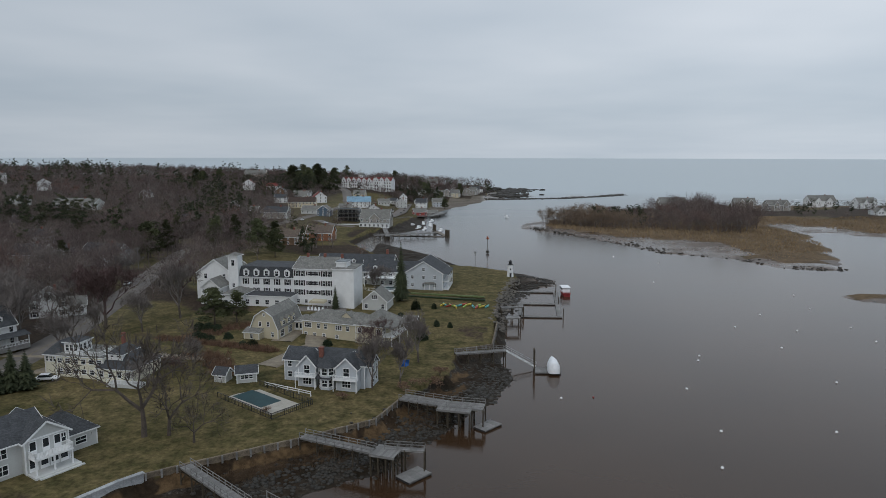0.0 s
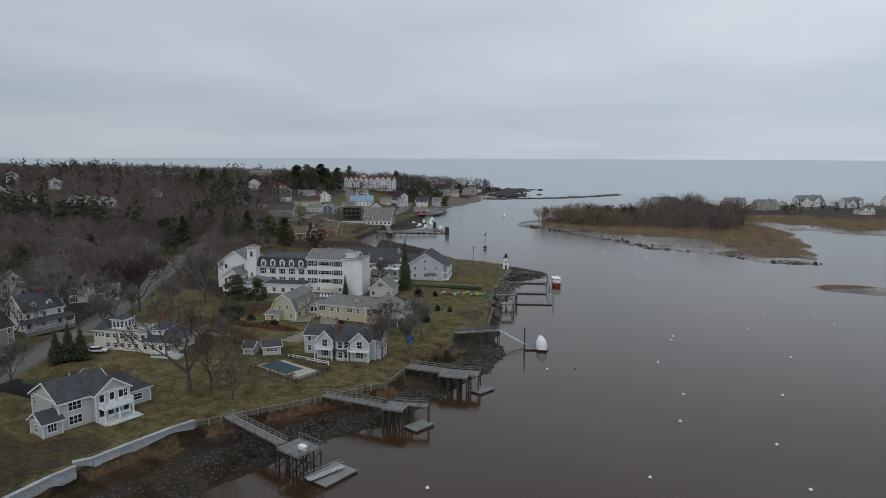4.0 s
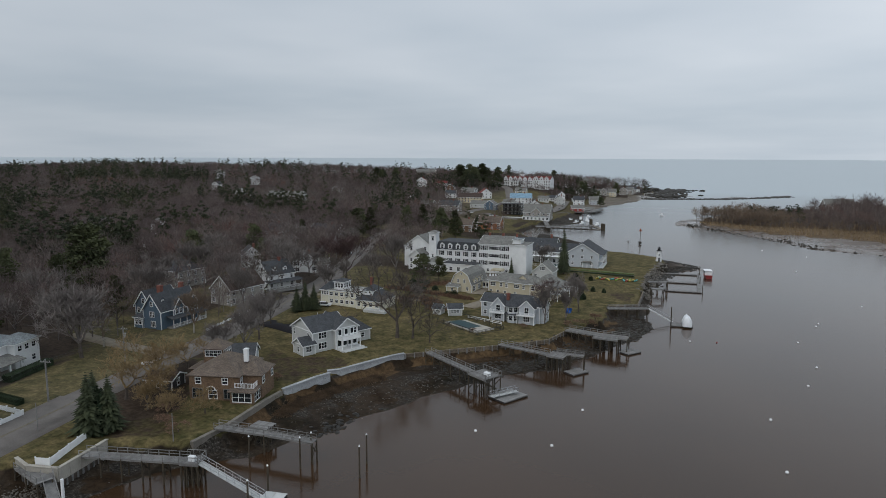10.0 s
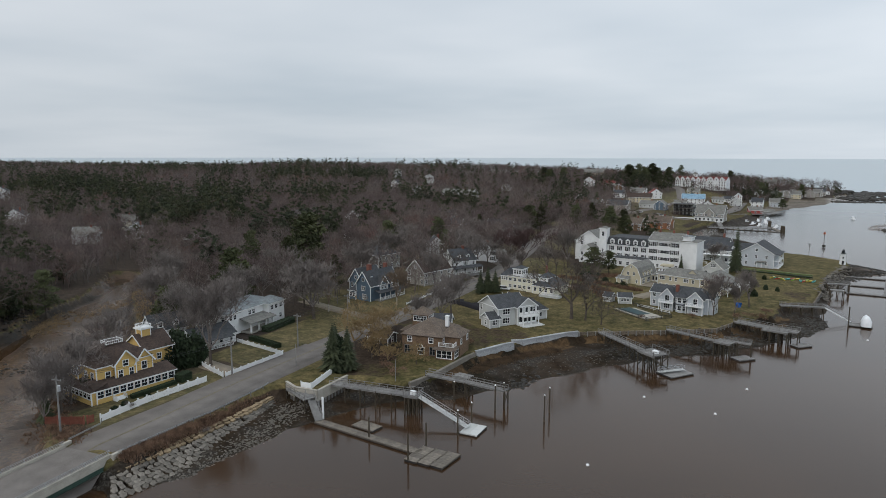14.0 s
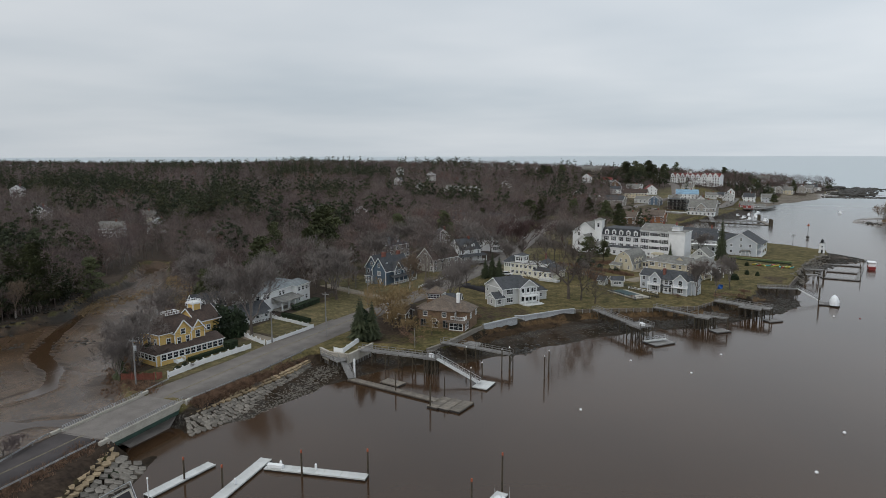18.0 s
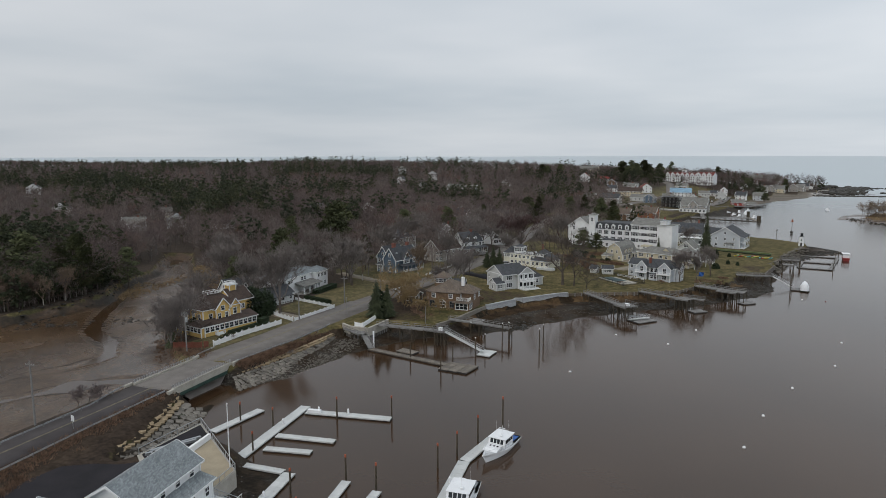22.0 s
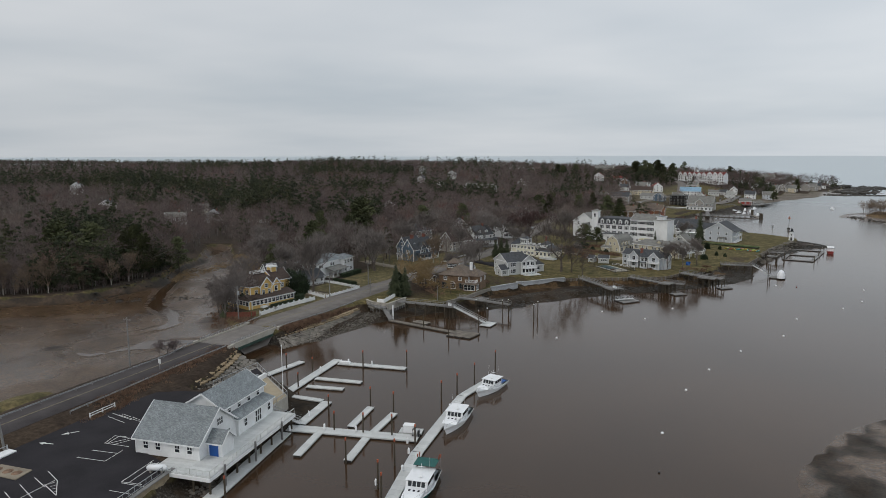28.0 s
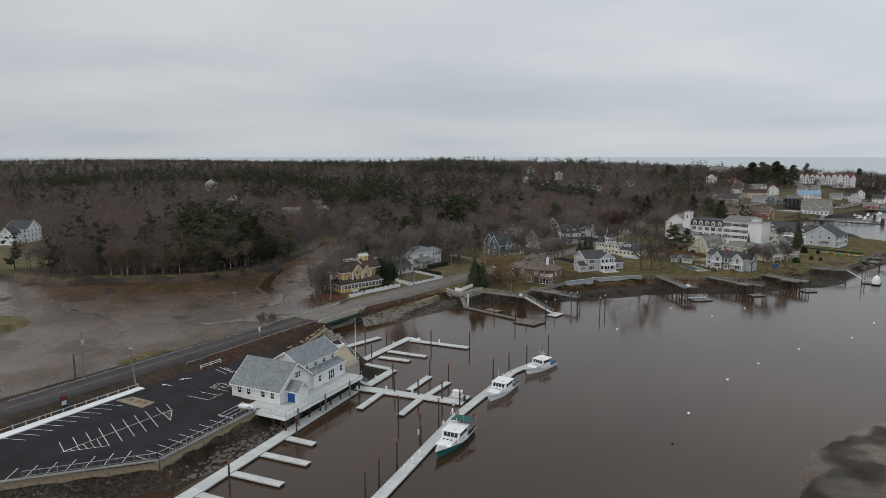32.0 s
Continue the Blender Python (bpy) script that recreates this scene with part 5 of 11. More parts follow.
G_FING = "finger docks of the marina"
float_dock((-73.2, -82.0), (-48.5, -73.6), 2.6, label="pale grey main cross dock of the marina")
float_dock((-72.2, -84.0), (-51.5, -152), 2.4, label="long pale grey walkway dock along the bulkhead")
float_dock((-31.5, -121), (-45.6, -78.6), 2.0, label="long pale grey outer dock with boats alongside")
float_dock((-45.6, -78.4), (-51.9, -50), 1.9, label="pale grey outer dock with a white cruiser alongside")
float_dock((-51.9, -49.8), (-51.2, -34.5), 1.8, label="pale grey head of the outer dock")
for a, c in (((-63.0, -109.2), (-56.9, -107.6)), ((-60.8, -116.2), (-51.5, -113.4)), ((-58.6, -123.7), (-49.0, -120.8)), ((-56.4, -131.2), (-46.5, -128.4)),
             ((-66.4, -81.0), (-63.4, -90.4)), ((-57.2, -78.2), (-54.4, -87.4)), ((-57.6, -75.2), (-59.4, -65.6)), ((-62.9, -75.6), (-65.6, -65.2)),
             ((-87.8, -57.0), (-76.5, -54.0)), ((-85.9, -62.3), (-77.4, -59.6)), ((-85.5, -69.0), (-76.8, -67.6))):
    float_dock(a, c, 1.4, label="pale grey finger dock", group=G_FING)
float_dock((-86.5, -70.5), (-92.4, -43.0), 2.0, label="pale grey inner dock running towards the bridge")
float_dock((-90.4, -45.2), (-73.0, -40.3), 1.8, label="pale grey head dock with a white locker")
float_dock((-75.6, -67.4), (-72.4, -79.5), 2.0, label="pale grey link dock below the gangway")
float_dock((-99.8, -61.5), (-99.4, -48.8), 1.8, label="short pale grey dock below the bank")
float_dock((-53.6, -72.2), (-49.4, -70.6), 2.2, label="square pale grey fuel float")
G_PILE = "orange-topped marina piles"
for x, y, h in ((-83.1, -44.6, 4.6), (-73.4, -39.4, 4.8), (-66.3, -64.4, 4.4), (-60.1, -64.8, 4.6), (-64.7, -78.4, 4.2), (-59.1, -76.6, 4.4), (-53.6, -74.9, 4.6), (-54.3, -88.0, 4.8), (-47.3, -76.6, 4.5),
                (-46.6, -84.3, 4.9), (-44.4, -92.3, 5.0), (-41.9, -94.9, 4.6), (-39.9, -103.4, 4.8), (-37.8, -109.8, 4.8), (-36.2, -114.4, 4.6), (-54.2, -48.1, 4.6), (-53.4, -41.2, 5.2), (-51.8, -33.3, 6.4), (-55.1, -53.6, 4.4),
                (-91.4, -54.0, 4.2), (-87.0, -64.0, 4.0), (-63.0, -107.0, 4.0), (-71.4, -72.0, 4.2), (-99.0, -55.0, 4.2), (-56.0, -126.0, 4.2), (-60.5, -133.5, 3.8)):
    pile(x, y, h, M_ORANGE, 0.17, -2, G_PILE, "dark timber mooring pile with an orange-red painted top")


def dock_pedestal(x, y, z=0.44):
    p = thing("dock_pedestal", "small white utility pedestal on the dock", "pedestal", pose(x, y, z), "dock pedestals")
    bm = bmesh.new()
    bx(bm, -0.16, 0.16, -0.16, 0.16, 0, 0.95, 0.03)
    part("cabinet", bm, M_PLASTICWHITE, p)
    bm = bmesh.new()
    bmesh.ops.create_cone(bm, cap_ends=True, segments=8, radius1=0.2, radius2=0.04, depth=0.22)
    part("cap", bm, M_PLASTICWHITE, p, m=pose(0, 0, 1.05))


for x, y in ((-88.0, -44.2), (-82.0, -42.3), (-90.3, -52.4), (-73.6, -75.6), (-66.5, -79.2), (-60.6, -76.9), (-71.8, -83.2), (-49.0, -76.6), (-44.9, -92.2), (-43.9, -86.0), (-46.5, -80.0), (-37.6, -101.8), (-38.6, -98.8), (-36.9, -104.6), (-50.5, -58.0)):
    dock_pedestal(x, y)
locker = thing("dock_locker", "white fuel locker on the dock", "locker", pose(-51.6, -72.0, 0.44, 0, 0, 20))
bm = bmesh.new()
bx(bm, -1.0, 1.0, -0.7, 0.7, 0, 1.4, 0.06)
part("body", bm, M_PLASTICWHITE, locker)
bm = bmesh.new()
bx(bm, -1.06, 1.06, -0.76, 0.76, 1.4, 1.5, 0.03)
part("lid", bm, M_TRIM, locker)
reel = thing("hose_reel", "grey hose reel beside the white locker", "hose reel", pose(-49.4, -73.0, 0.44))
bm = bmesh.new()
rod(bm, (-0.5, 0, 0.65), (0.5, 0, 0.65), 0.55, 0.55, 14)
part("drum", bm, M_STEEL, reel)
bm = bmesh.new()
for s in (-1, 1):
    bx(bm, s * 0.6 - 0.04, s * 0.6 + 0.04, -0.3, 0.3, 0, 1.3)
part("stand", bm, M_BLACKMETAL, reel)
dinghy_box = thing("dock_box", "long white dock box on the head dock", "dock box", pose(-88.6, -44.9, 0.44, 0, 0, 16))
bm = bmesh.new()
bx(bm, -1.4, 1.4, -0.4, 0.4, 0, 0.6, 0.05)
part("body", bm, M_PLASTICWHITE, dinghy_box)


def truss_gangway(p, q, width, name="gangway", label="silvered aluminium gangway with rails", material=None):
    """A sloping footbridge with trussed rails from p to q."""
    g = thing(name, label, "gangway")
    p, q = Vector(p), Vector(q)
    side = Vector((0, 0, 1)).cross(q - p).normalized() * width / 2
    mt = material or M_STEEL
    bm = bmesh.new()
    beam(bm, p, q, width, 0.1)
    part("deck", bm, M_TIMBER if material else M_DOCKPALE, g)
    n = max(3, int((q - p).length / 1.6))
    for s in (-1, 1):
        bm = bmesh.new()
        a, c = p + s * side, q + s * side
        up = Vector((0, 0, 1.05))
        beam(bm, a + up, c + up, 0.08, 0.08)
        beam(bm, a + up * 0.5, c + up * 0.5, 0.05, 0.05)
        for i in range(n + 1):
            k = a.lerp(c, i / n)
            beam(bm, k, k + up, 0.06, 0.06)
            if i < n:
                beam(bm, k, a.lerp(c, (i + 1) / n) + up, 0.04, 0.04)
        part("rail", bm, mt, g)
    return g


truss_gangway((-77.6, -83.2, 3.7), (-72.2, -79.6, 0.6), 1.2)


def pier(line, z, width, label, material=None, pile_step=3.2, rails=(True, True), base=-1.2, posts_h=1.0):
    """A timber pier on piles along a line of the plan: planks, stringers, bents of piles with braces, and rails."""
    g = thing("pier", label, "pier")
    mt = material or M_TIMBER
    for (ax, ay), (cx, cy) in zip(line, line[1:]):
        a, c = Vector((ax, ay, z)), Vector((cx, cy, z))
        d = (c - a).normalized()
        side = Vector((-d.y, d.x, 0))
        L = (c - a).length
        seg = pose(ax, ay, z, 0, 0, math.degrees(math.atan2(d.y, d.x)))
        n = max(2, int(L / 0.6))
        bm = bmesh.new()
        bx(bm, 0.02, L / n - 0.02, -width / 2, width / 2, -0.07, 0)
        pm = bpy.data.meshes.new("plank")
        bm.to_mesh(pm)
        bm.free()
        for i in range(n):
            link_mesh("plank", pm, mt, g, m=seg @ pose(i * L / n, random.uniform(-0.03, 0.03), 0))
        bm = bmesh.new()
        for s in (-1, 1):
            bx(bm, 0, L, s * (width / 2 - 0.15) - 0.08, s * (width / 2 - 0.15) + 0.08, -0.38, -0.08)
        part("stringer", bm, mt, g, m=seg)
        k = max(1, int(L / pile_step))
        for i in range(k + 1):
            c0 = a + d * (L * i / k)
            gz = min(ground_z(c0.x, c0.y), z - 0.8)
            for s in (-1, 1):
                b0 = c0 + side * s * (width / 2 - 0.1)
                bm = bmesh.new()
                rod(bm, (b0.x, b0.y, min(base, gz - 0.6)), (b0.x, b0.y, z - 0.1), 0.15, 0.13, 7)
                part("support_post", bm, M_PILE, g)
            if z - gz > 1.5:
                bm = bmesh.new()
                e, f = c0 + side * (width / 2), c0 - side * (width / 2)
                beam(bm, (e.x, e.y, z - 0.5), (f.x, f.y, max(gz + 0.4, z - 2.6)), 0.08, 0.2)
                beam(bm, (f.x, f.y, z - 0.5), (e.x, e.y, max(gz + 0.4, z - 2.6)), 0.08, 0.2)
                part("brace", bm, M_PILE, g)
        for s, on in zip((-1, 1), rails):
            if not on:
                continue
            bm = bmesh.new()
            y = s * (width / 2 - 0.06)
            kk = max(1, int(L / 1.8))
            for i in range(kk + 1):
                x = L * i / kk
                bx(bm, x - 0.05, x + 0.05, y - 0.05, y + 0.05, 0, posts_h)
            for h in (0.45, posts_h - 0.03):
                bx(bm, 0, L, y - 0.03, y + 0.03, h - 0.05, h + 0.05)
            part("rail", bm, mt, g, m=seg)
    return g


def platform_pier(cx, cy, w, d, turn, z, label, rails=True):
    g = thing("timber_platform", label, "platform", pose(cx, cy, 0, 0, 0, turn))
    n = int(w / 0.4)
    bm = bmesh.new()
    bx(bm, 0.01, w / n - 0.015, -d / 2, d / 2, z - 0.08, z)
    pm = bpy.data.meshes.new("plank")
    bm.to_mesh(pm)
    bm.free()
    for i in range(n):
        link_mesh("plank", pm, M_TIMBER, g, m=pose(-w / 2 + i * w / n, 0, 0))
    bm = bmesh.new()
    for y in np.linspace(-d / 2 + 0.15, d / 2 - 0.15, 3):
        bx(bm, -w / 2, w / 2, y - 0.1, y + 0.1, z - 0.45, z - 0.085)
    part("stringer", bm, M_TIMBER, g)
    for x in np.linspace(-w / 2 + 0.2, w / 2 - 0.2, 4):
        for y in np.linspace(-d / 2 + 0.2, d / 2 - 0.2, 3):
            bm = bmesh.new()
            rod(bm, (x, y, -2), (x, y, z - 0.1), 0.17, 0.15, 7)
            part("support_post", bm, M_PILE, g)
        bm = bmesh.new()
        beam(bm, (x, -d / 2, z - 0.6), (x, d / 2, 0.4), 0.08, 0.2)
        beam(bm, (x, d / 2, z - 0.6), (x, -d / 2, 0.4), 0.08, 0.2)
        part("brace", bm, M_PILE, g)
    if rails:
        for p, q in (((-w / 2, -d / 2), (w / 2, -d / 2)), ((w / 2, -d / 2), (w / 2, d / 2)), ((w / 2, d / 2), (-w / 2, d / 2))):
            railing(g, p, q, z, 1.05, M_TIMBER, gap=0.9)
    return g


# pier by the planter, with its long gangway and low floats
pier([(-108.9, 8.9), (-90.5, 11.2)], 4.1, 2.2, "silvered timber pier on braced piles with plank rails")
platform_pier(-89.6, 11.4, 3.2, 3.0, 8, 4.15, "silvered timber pier head above the gangway")
truss_gangway((-88.4, 11.2, 4.1), (-75.4, 8.6, 0.75), 1.3, label="long silvered aluminium gangway down to a float")
float_dock((-76.3, 8.9), (-72.6, 9.0), 5.0, label="square weathered float at the gangway's foot", material=M_DOCKPALE)
float_dock((-104.2, -2.2), (-78.6, -4.8), 1.9, label="long weathered grey plank float", material=M_WETWOOD)
float_dock((-96.6, 0.8), (-91.2, 0.2), 3.0, label="weathered grey plank float tied inside the long float", material=M_WETWOOD)
for k in range(3):
    float_dock((-78.4 + 2.55 * k, -8.6 + 0.1 * k), (-78.0 + 2.55 * k, -2.2 + 0.1 * k), 2.5, label="weathered grey plank raft of the float head", material=M_WETWOOD, group="float head rafts")
truss_gangway((-110.0, 2.4, 3.4), (-103.6, -2.4, 0.6), 1.6, label="old silvered timber gangway leaning on the bank", material=M_TIMBER)
pier([(-116.5, 4.0), (-108.5, 0.6)], 3.3, 2.4, "rickety silvered timber landing below the planter wall", rails=(True, False))
bench = thing("electric_box", "white utility box on the pier head", "utility box", pose(-89.4, 11.0, 4.15))
bm = bmesh.new()
bx(bm, -0.6, 0.6, -0.35, 0.35, 0, 0.9, 0.05)
part("box", bm, M_PLASTICWHITE, bench)
for x, y, h, c in ((-90.4, -3.8, 4.4, None), (-78.9, -8.4, 5.2, None), (-79.2, -1.4, 4.6, None), (-76.3, 5.9, 5.0, M_PLASTICWHITE), (-76.2, 11.8, 4.6, M_PLASTICWHITE), (-63.8, 20.2, 5.6, M_PLASTICWHITE), (-64.5, 25.4, 5.4, M_PLASTICWHITE), (-84.6, 20.4, 4.9, M_PLASTICWHITE), (-75.0, 20.8, 5.6, M_PLASTICWHITE), (-74.2, 23.6, 5.4, M_PLASTICWHITE)):
    pile(x, y, h, c, label="slim timber mooring pile with a white cone cap" if c else "")
white_post = pile(-104.0, -0.6, 4.8, label="stout white-sleeved mooring post")
bm = bmesh.new()
rod(bm, (0, 0, 0.2), (0, 0, 4.85), 0.24, 0.24, 10)
part("sleeve", bm, M_PLASTICWHITE, white_post, "white plastic sleeve")

# low pier by the brown house
pier([(-94.0, 25.0), (-83.6, 24.6), (-73.6, 23.6)], 3.9, 1.7, "narrow silvered timber pier with stacked rails", pile_step=9.0)
platform_pier(-86.6, 28.6, 4.0, 3.2, -6, 3.5, "small silvered timber landing beside the pier", rails=False)

# three piers off the lawns
pier([(-68.5, 80.5), (-54.6, 68.2)], 4.0, 1.9, "silvered timber pier crossing the mud to its head")
platform_pier(-51.2, 66.2, 6.2, 5.0, -38, 4.2, "tall railed timber pier head on black braced piles")
float_dock((-47.6, 61.2), (-43.2, 67.2), 5.2, label="weathered plank float below the pier head", material=M_TIMBER)
truss_gangway((-48.6, 61.0, 0.9), (-43.6, 65.8, 1.1), 1.2, label="folded aluminium gangway lying on the float")
cabin = thing("bait_box", "white bait box on the pier head", "box", pose(-50.4, 65.4, 4.2, 0, 0, -38))
bm = bmesh.new()
bx(bm, -0.8, 0.8, -0.5, 0.5, 0, 0.8, 0.1)
part("box", bm, M_PLASTICWHITE, cabin)
pier([(-52.0, 92.5), (-38.4, 86.6)], 4.0, 1.9, "silvered timber pier from the lawn over the rocks")
platform_pier(-36.2, 86.6, 4.6, 4.2, -18, 4.0, "small timber pier head on tall black piles", rails=False)
pier([(-36.5, 87.8), (-29.6, 87.0)], 4.1, 1.2, "narrow railed timber landing stage")
float_dock((-33.2, 83.4), (-29.6, 87.2), 3.4, label="small weathered plank float", material=M_TIMBER)
pier([(-35.5, 112.6), (-25.5, 108.6), (-18.5, 107.2)], 4.0, 3.4, "broad silvered timber pier on many black piles", pile_step=2.0)
platform_pier(-24.2, 107.6, 7.0, 5.0, -14, 3.9, "broad plank pier head on many black piles", rails=False)
float_dock((-19.6, 104.6), (-16.0, 108.4), 3.0, label="small weathered plank float", material=M_TIMBER)
pier([(-24.4, 144.0), (-11.5, 147.4)], 3.9, 1.8, "low silvered timber pier at the lawn's edge")
truss_gangway((-11.5, 147.4, 3.9), (-3.8, 143.6, 0.6), 1.1)
float_dock((-4.4, 141.5), (2.0, 141.6), 4.2, label="weathered float carrying a shrink-wrapped boat", material=M_TIMBER)
for x, y, h in ((-4.6, 139.2, 6.4), (-4.2, 144.2, 5.4)):
    pile(x, y, h)

# hotel docks
pier([(-9.0, 198.0), (-1.5, 199.5)], 3.6, 2.2, "timber landing pier at the hotel seawall")
pier([(-8.4, 184.0), (-4.0, 184.6)], 3.6, 3.0, "square timber landing on black piles below the seawall", rails=(False, False))
for a, c in (((-2.2, 198.5), (11.5, 198.0)), ((10.8, 198.0), (15.2, 238.0)), ((-1.0, 240.0), (15.0, 238.8)), ((-1.0, 218.0), (12.6, 217.4)), ((-2.0, 200.0), (-0.6, 217))):
    float_dock(a, c, 1.5, label="dark weathered dock float of the hotel basin", material=M_TIMBER, group="hotel dock floats")
for x, y, h in ((11.8, 197.0, 3.4), (13.2, 217, 3.2), (15.6, 239.4, 3.4), (-1.6, 196.8, 4.0), (-0.8, 241, 3.4), (13.8, 229, 3.0)):
    pile(x, y, h)

# ---- boats ----
def hull(name, parent, L, B, free, material, draft=0.4, stern=0.82, smooth=True, flare=1.25):
    """A round-bilged hull, bow at +x, by sections."""
    bm = bmesh.new()
    rows = []
    ns = 12
    for i in range(ns + 1):
        t = i / ns
        x = -L / 2 + L * t
        k = min(1.0, stern + (1 - stern) * t / 0.4) if t < 0.4 else 1 - ((t - 0.4) / 0.6) ** 2.0
        sheer = free * (1 + 1.45 * max(0, t - 0.35) ** 1.5)
        b = max(0.02, B / 2 * k)
        xs = x + (0.10 * L * t ** 6)
        rows.append([bm.verts.new((x * 0.985, s * b * w, z)) if z < sheer - 0.01 else bm.verts.new((xs, s * b * w, z)) for s, w, z in
                     ((-1, 1.0, sheer), (-1, 0.93, sheer * 0.5), (-1, 0.80, 0.0), (-1, 0.35, -draft), (1, 0.35, -draft), (1, 0.80, 0.0), (1, 0.93, sheer * 0.5), (1, 1.0, sheer))])
    for a, c in zip(rows, rows[1:]):
        for j in range(7):
            bm.faces.new((a[j], c[j], c[j + 1], a[j + 1]))
        bm.faces.new((a[0], a[7], c[7], c[0]))
    bm.faces.new(rows[0])
    bm.faces.new(rows[-1][::-1])
    bmesh.ops.remove_doubles(bm, verts=bm.verts[:], dist=0.005)
    bmesh.ops.recalc_face_normals(bm, faces=bm.faces[:])
    return part(name, bm, material, parent)


def cabin_boat(x, y, turn, L, B, label, hull_m, cockpit=None, canopy=False, flags=False):
    b = thing("motor_boat", label, "boat", pose(x, y, 0.05, 0, 0, turn), "boats at the outer dock")
    f = 0.98
    hull("hull", b, L, B, f, hull_m)
    bm = bmesh.new()
    for s in (-1, 1):
        last = None
        for i in range(13):
            t = i / 12
            k = min(1.0, 0.82 + 0.18 * t / 0.4) if t < 0.4 else 1 - ((t - 0.4) / 0.6) ** 2.0
            p = (-L / 2 + L * t + 0.10 * L * t ** 6, s * max(0.02, B / 2 * k) * 1.02, f * (1 + 1.45 * max(0, t - 0.35) ** 1.5) - 0.08)
            if last:
                beam(bm, last, p, 0.1, 0.16)
            last = p
    part("rub_rail", bm, M_PLASTICWHITE, b)
    bm = bmesh.new()
    for i in range(11):
        t = i / 10
        k = (0.82 + 0.18 * t / 0.4) if t < 0.4 else 1 - ((t - 0.4) / 0.6) ** 2.0
        xx = -L / 2 + L * t + (0.10 * L * t ** 6)
        bm.verts.new((xx, -B / 2 * k * 1.01, f * (1 + 1.45 * max(0, t - 0.35) ** 1.5) + 0.03))
        bm.verts.new((xx, B / 2 * k * 1.01, f * (1 + 1.45 * max(0, t - 0.35) ** 1.5) + 0.03))
    bm.verts.ensure_lookup_table()
    for i in range(10):
        bm.faces.new([bm.verts[2 * i], bm.verts[2 * i + 2], bm.verts[2 * i + 3], bm.verts[2 * i + 1]])
    bmesh.ops.solidify(bm, geom=bm.faces[:], thickness=0.07)
    part("deck", bm, M_PLASTICWHITE, b)
    bm = bmesh.new()
    prism(bm, [(-L * 0.06, f + 0.1), (L * 0.37, f + 0.5), (L * 0.30, f + 0.78), (-L * 0.06, f + 0.78)], 1, -B * 0.34, B * 0.34)
    part("trunk_cabin", bm, M_PLASTICWHITE, b)
    bm = bmesh.new()
    prism(bm, [(-L * 0.19, f + 0.05), (L * 0.14, f + 0.05), (L * 0.09, f + 1.72), (-L * 0.19, f + 1.72)], 1, -B * 0.40, B * 0.40)
    part("wheelhouse", bm, M_PLASTICWHITE, b)
    bm = bmesh.new()
    bx(bm, -L * 0.25, L * 0.11, -B * 0.43, B * 0.43, f + 1.72, f + 1.8, 0.03)
    part("cabin_roof", bm, M_PLASTICWHITE, b)
    for k in range(4):
        bm = bmesh.new()
        yy = -B * 0.33 + k * B * 0.66 / 4
        prism(bm, [(L * 0.113, f + 0.9), (L * 0.1215, f + 0.9), (L * 0.1005, f + 1.6), (L * 0.092, f + 1.6)], 1, yy + 0.08, yy + B * 0.66 / 4 - 0.08)
        part("windscreen", bm, M_GLASS, b)
    for s in (-1, 1):
        for x0, x1 in ((-L * 0.17, -L * 0.10), (-L * 0.085, -L * 0.015), (0.0, L * 0.075)):
            bm = bmesh.new()
            bx(bm, x0, x1, s * B * 0.405 - 0.02, s * B * 0.405 + 0.02, f + 0.95, f + 1.55)
            part("side_window", bm, M_GLASS, b)
    bm = bmesh.new()
    bx(bm, -L * 0.47, -L * 0.20, -B * 0.34, B * 0.34, f - 0.02, f + 0.055)
    part("cockpit_sole", bm, cockpit or M_ROOFLIGHT, b)
    bm = bmesh.new()
    for s in (-1, 1):
        n = 6
        for i in range(n):
            t = 0.5 + 0.46 * i / (n - 1)
            k = 1 - ((t - 0.4) / 0.6) ** 2.0
            px, py = -L / 2 + L * t + 0.1 * L * t ** 6, s * B / 2 * k * 0.93
            z = f * (1 + 1.45 * max(0, t - 0.35) ** 1.5)
            rod(bm, (px, py, z), (px, py, z + 0.6), 0.02, 0.02, 5)
            if i:
                rod(bm, last, (px, py, z + 0.6), 0.022, 0.022, 5)
            last = (px, py, z + 0.6)
    part("bow_rail", bm, M_STEEL, b)
    bm = bmesh.new()
    rod(bm, (-L * 0.08, 0, f + 1.78), (-L * 0.1, 0, f + 3.4), 0.05, 0.03, 6)
    rod(bm, (-L * 0.1, B * 0.3, f + 1.78), (-L * 0.11, B * 0.3, f + 4.6), 0.02, 0.01, 5)
    rod(bm, (-L * 0.1, -B * 0.3, f + 1.78), (-L * 0.11, -B * 0.3, f + 4.3), 0.02, 0.01, 5)
    beam(bm, (-L * 0.09, -0.6, f + 2.9), (-L * 0.09, 0.6, f + 2.9), 0.1, 0.06)
    part("mast", bm, M_PLASTICWHITE, b)
    bm = bmesh.new()
    bmesh.ops.create_uvsphere(bm, u_segments=12, v_segments=8, radius=0.32)
    bmesh.ops.scale(bm, vec=(1, 1, 0.6), verts=bm.verts[:])
    part("radar_dome", bm, M_PLASTICWHITE, b, smooth=True, m=pose(0.1, 0.4, f + 1.96))
    for k in range(3):
        bm = bmesh.new()
        bx(bm, L * 0.18, L * 0.22, -B * 0.22 + k * B * 0.17, -B * 0.22 + k * B * 0.17 + 0.35, f + 0.76, f + 0.80)
        part("hatch", bm, M_GLASS, b)
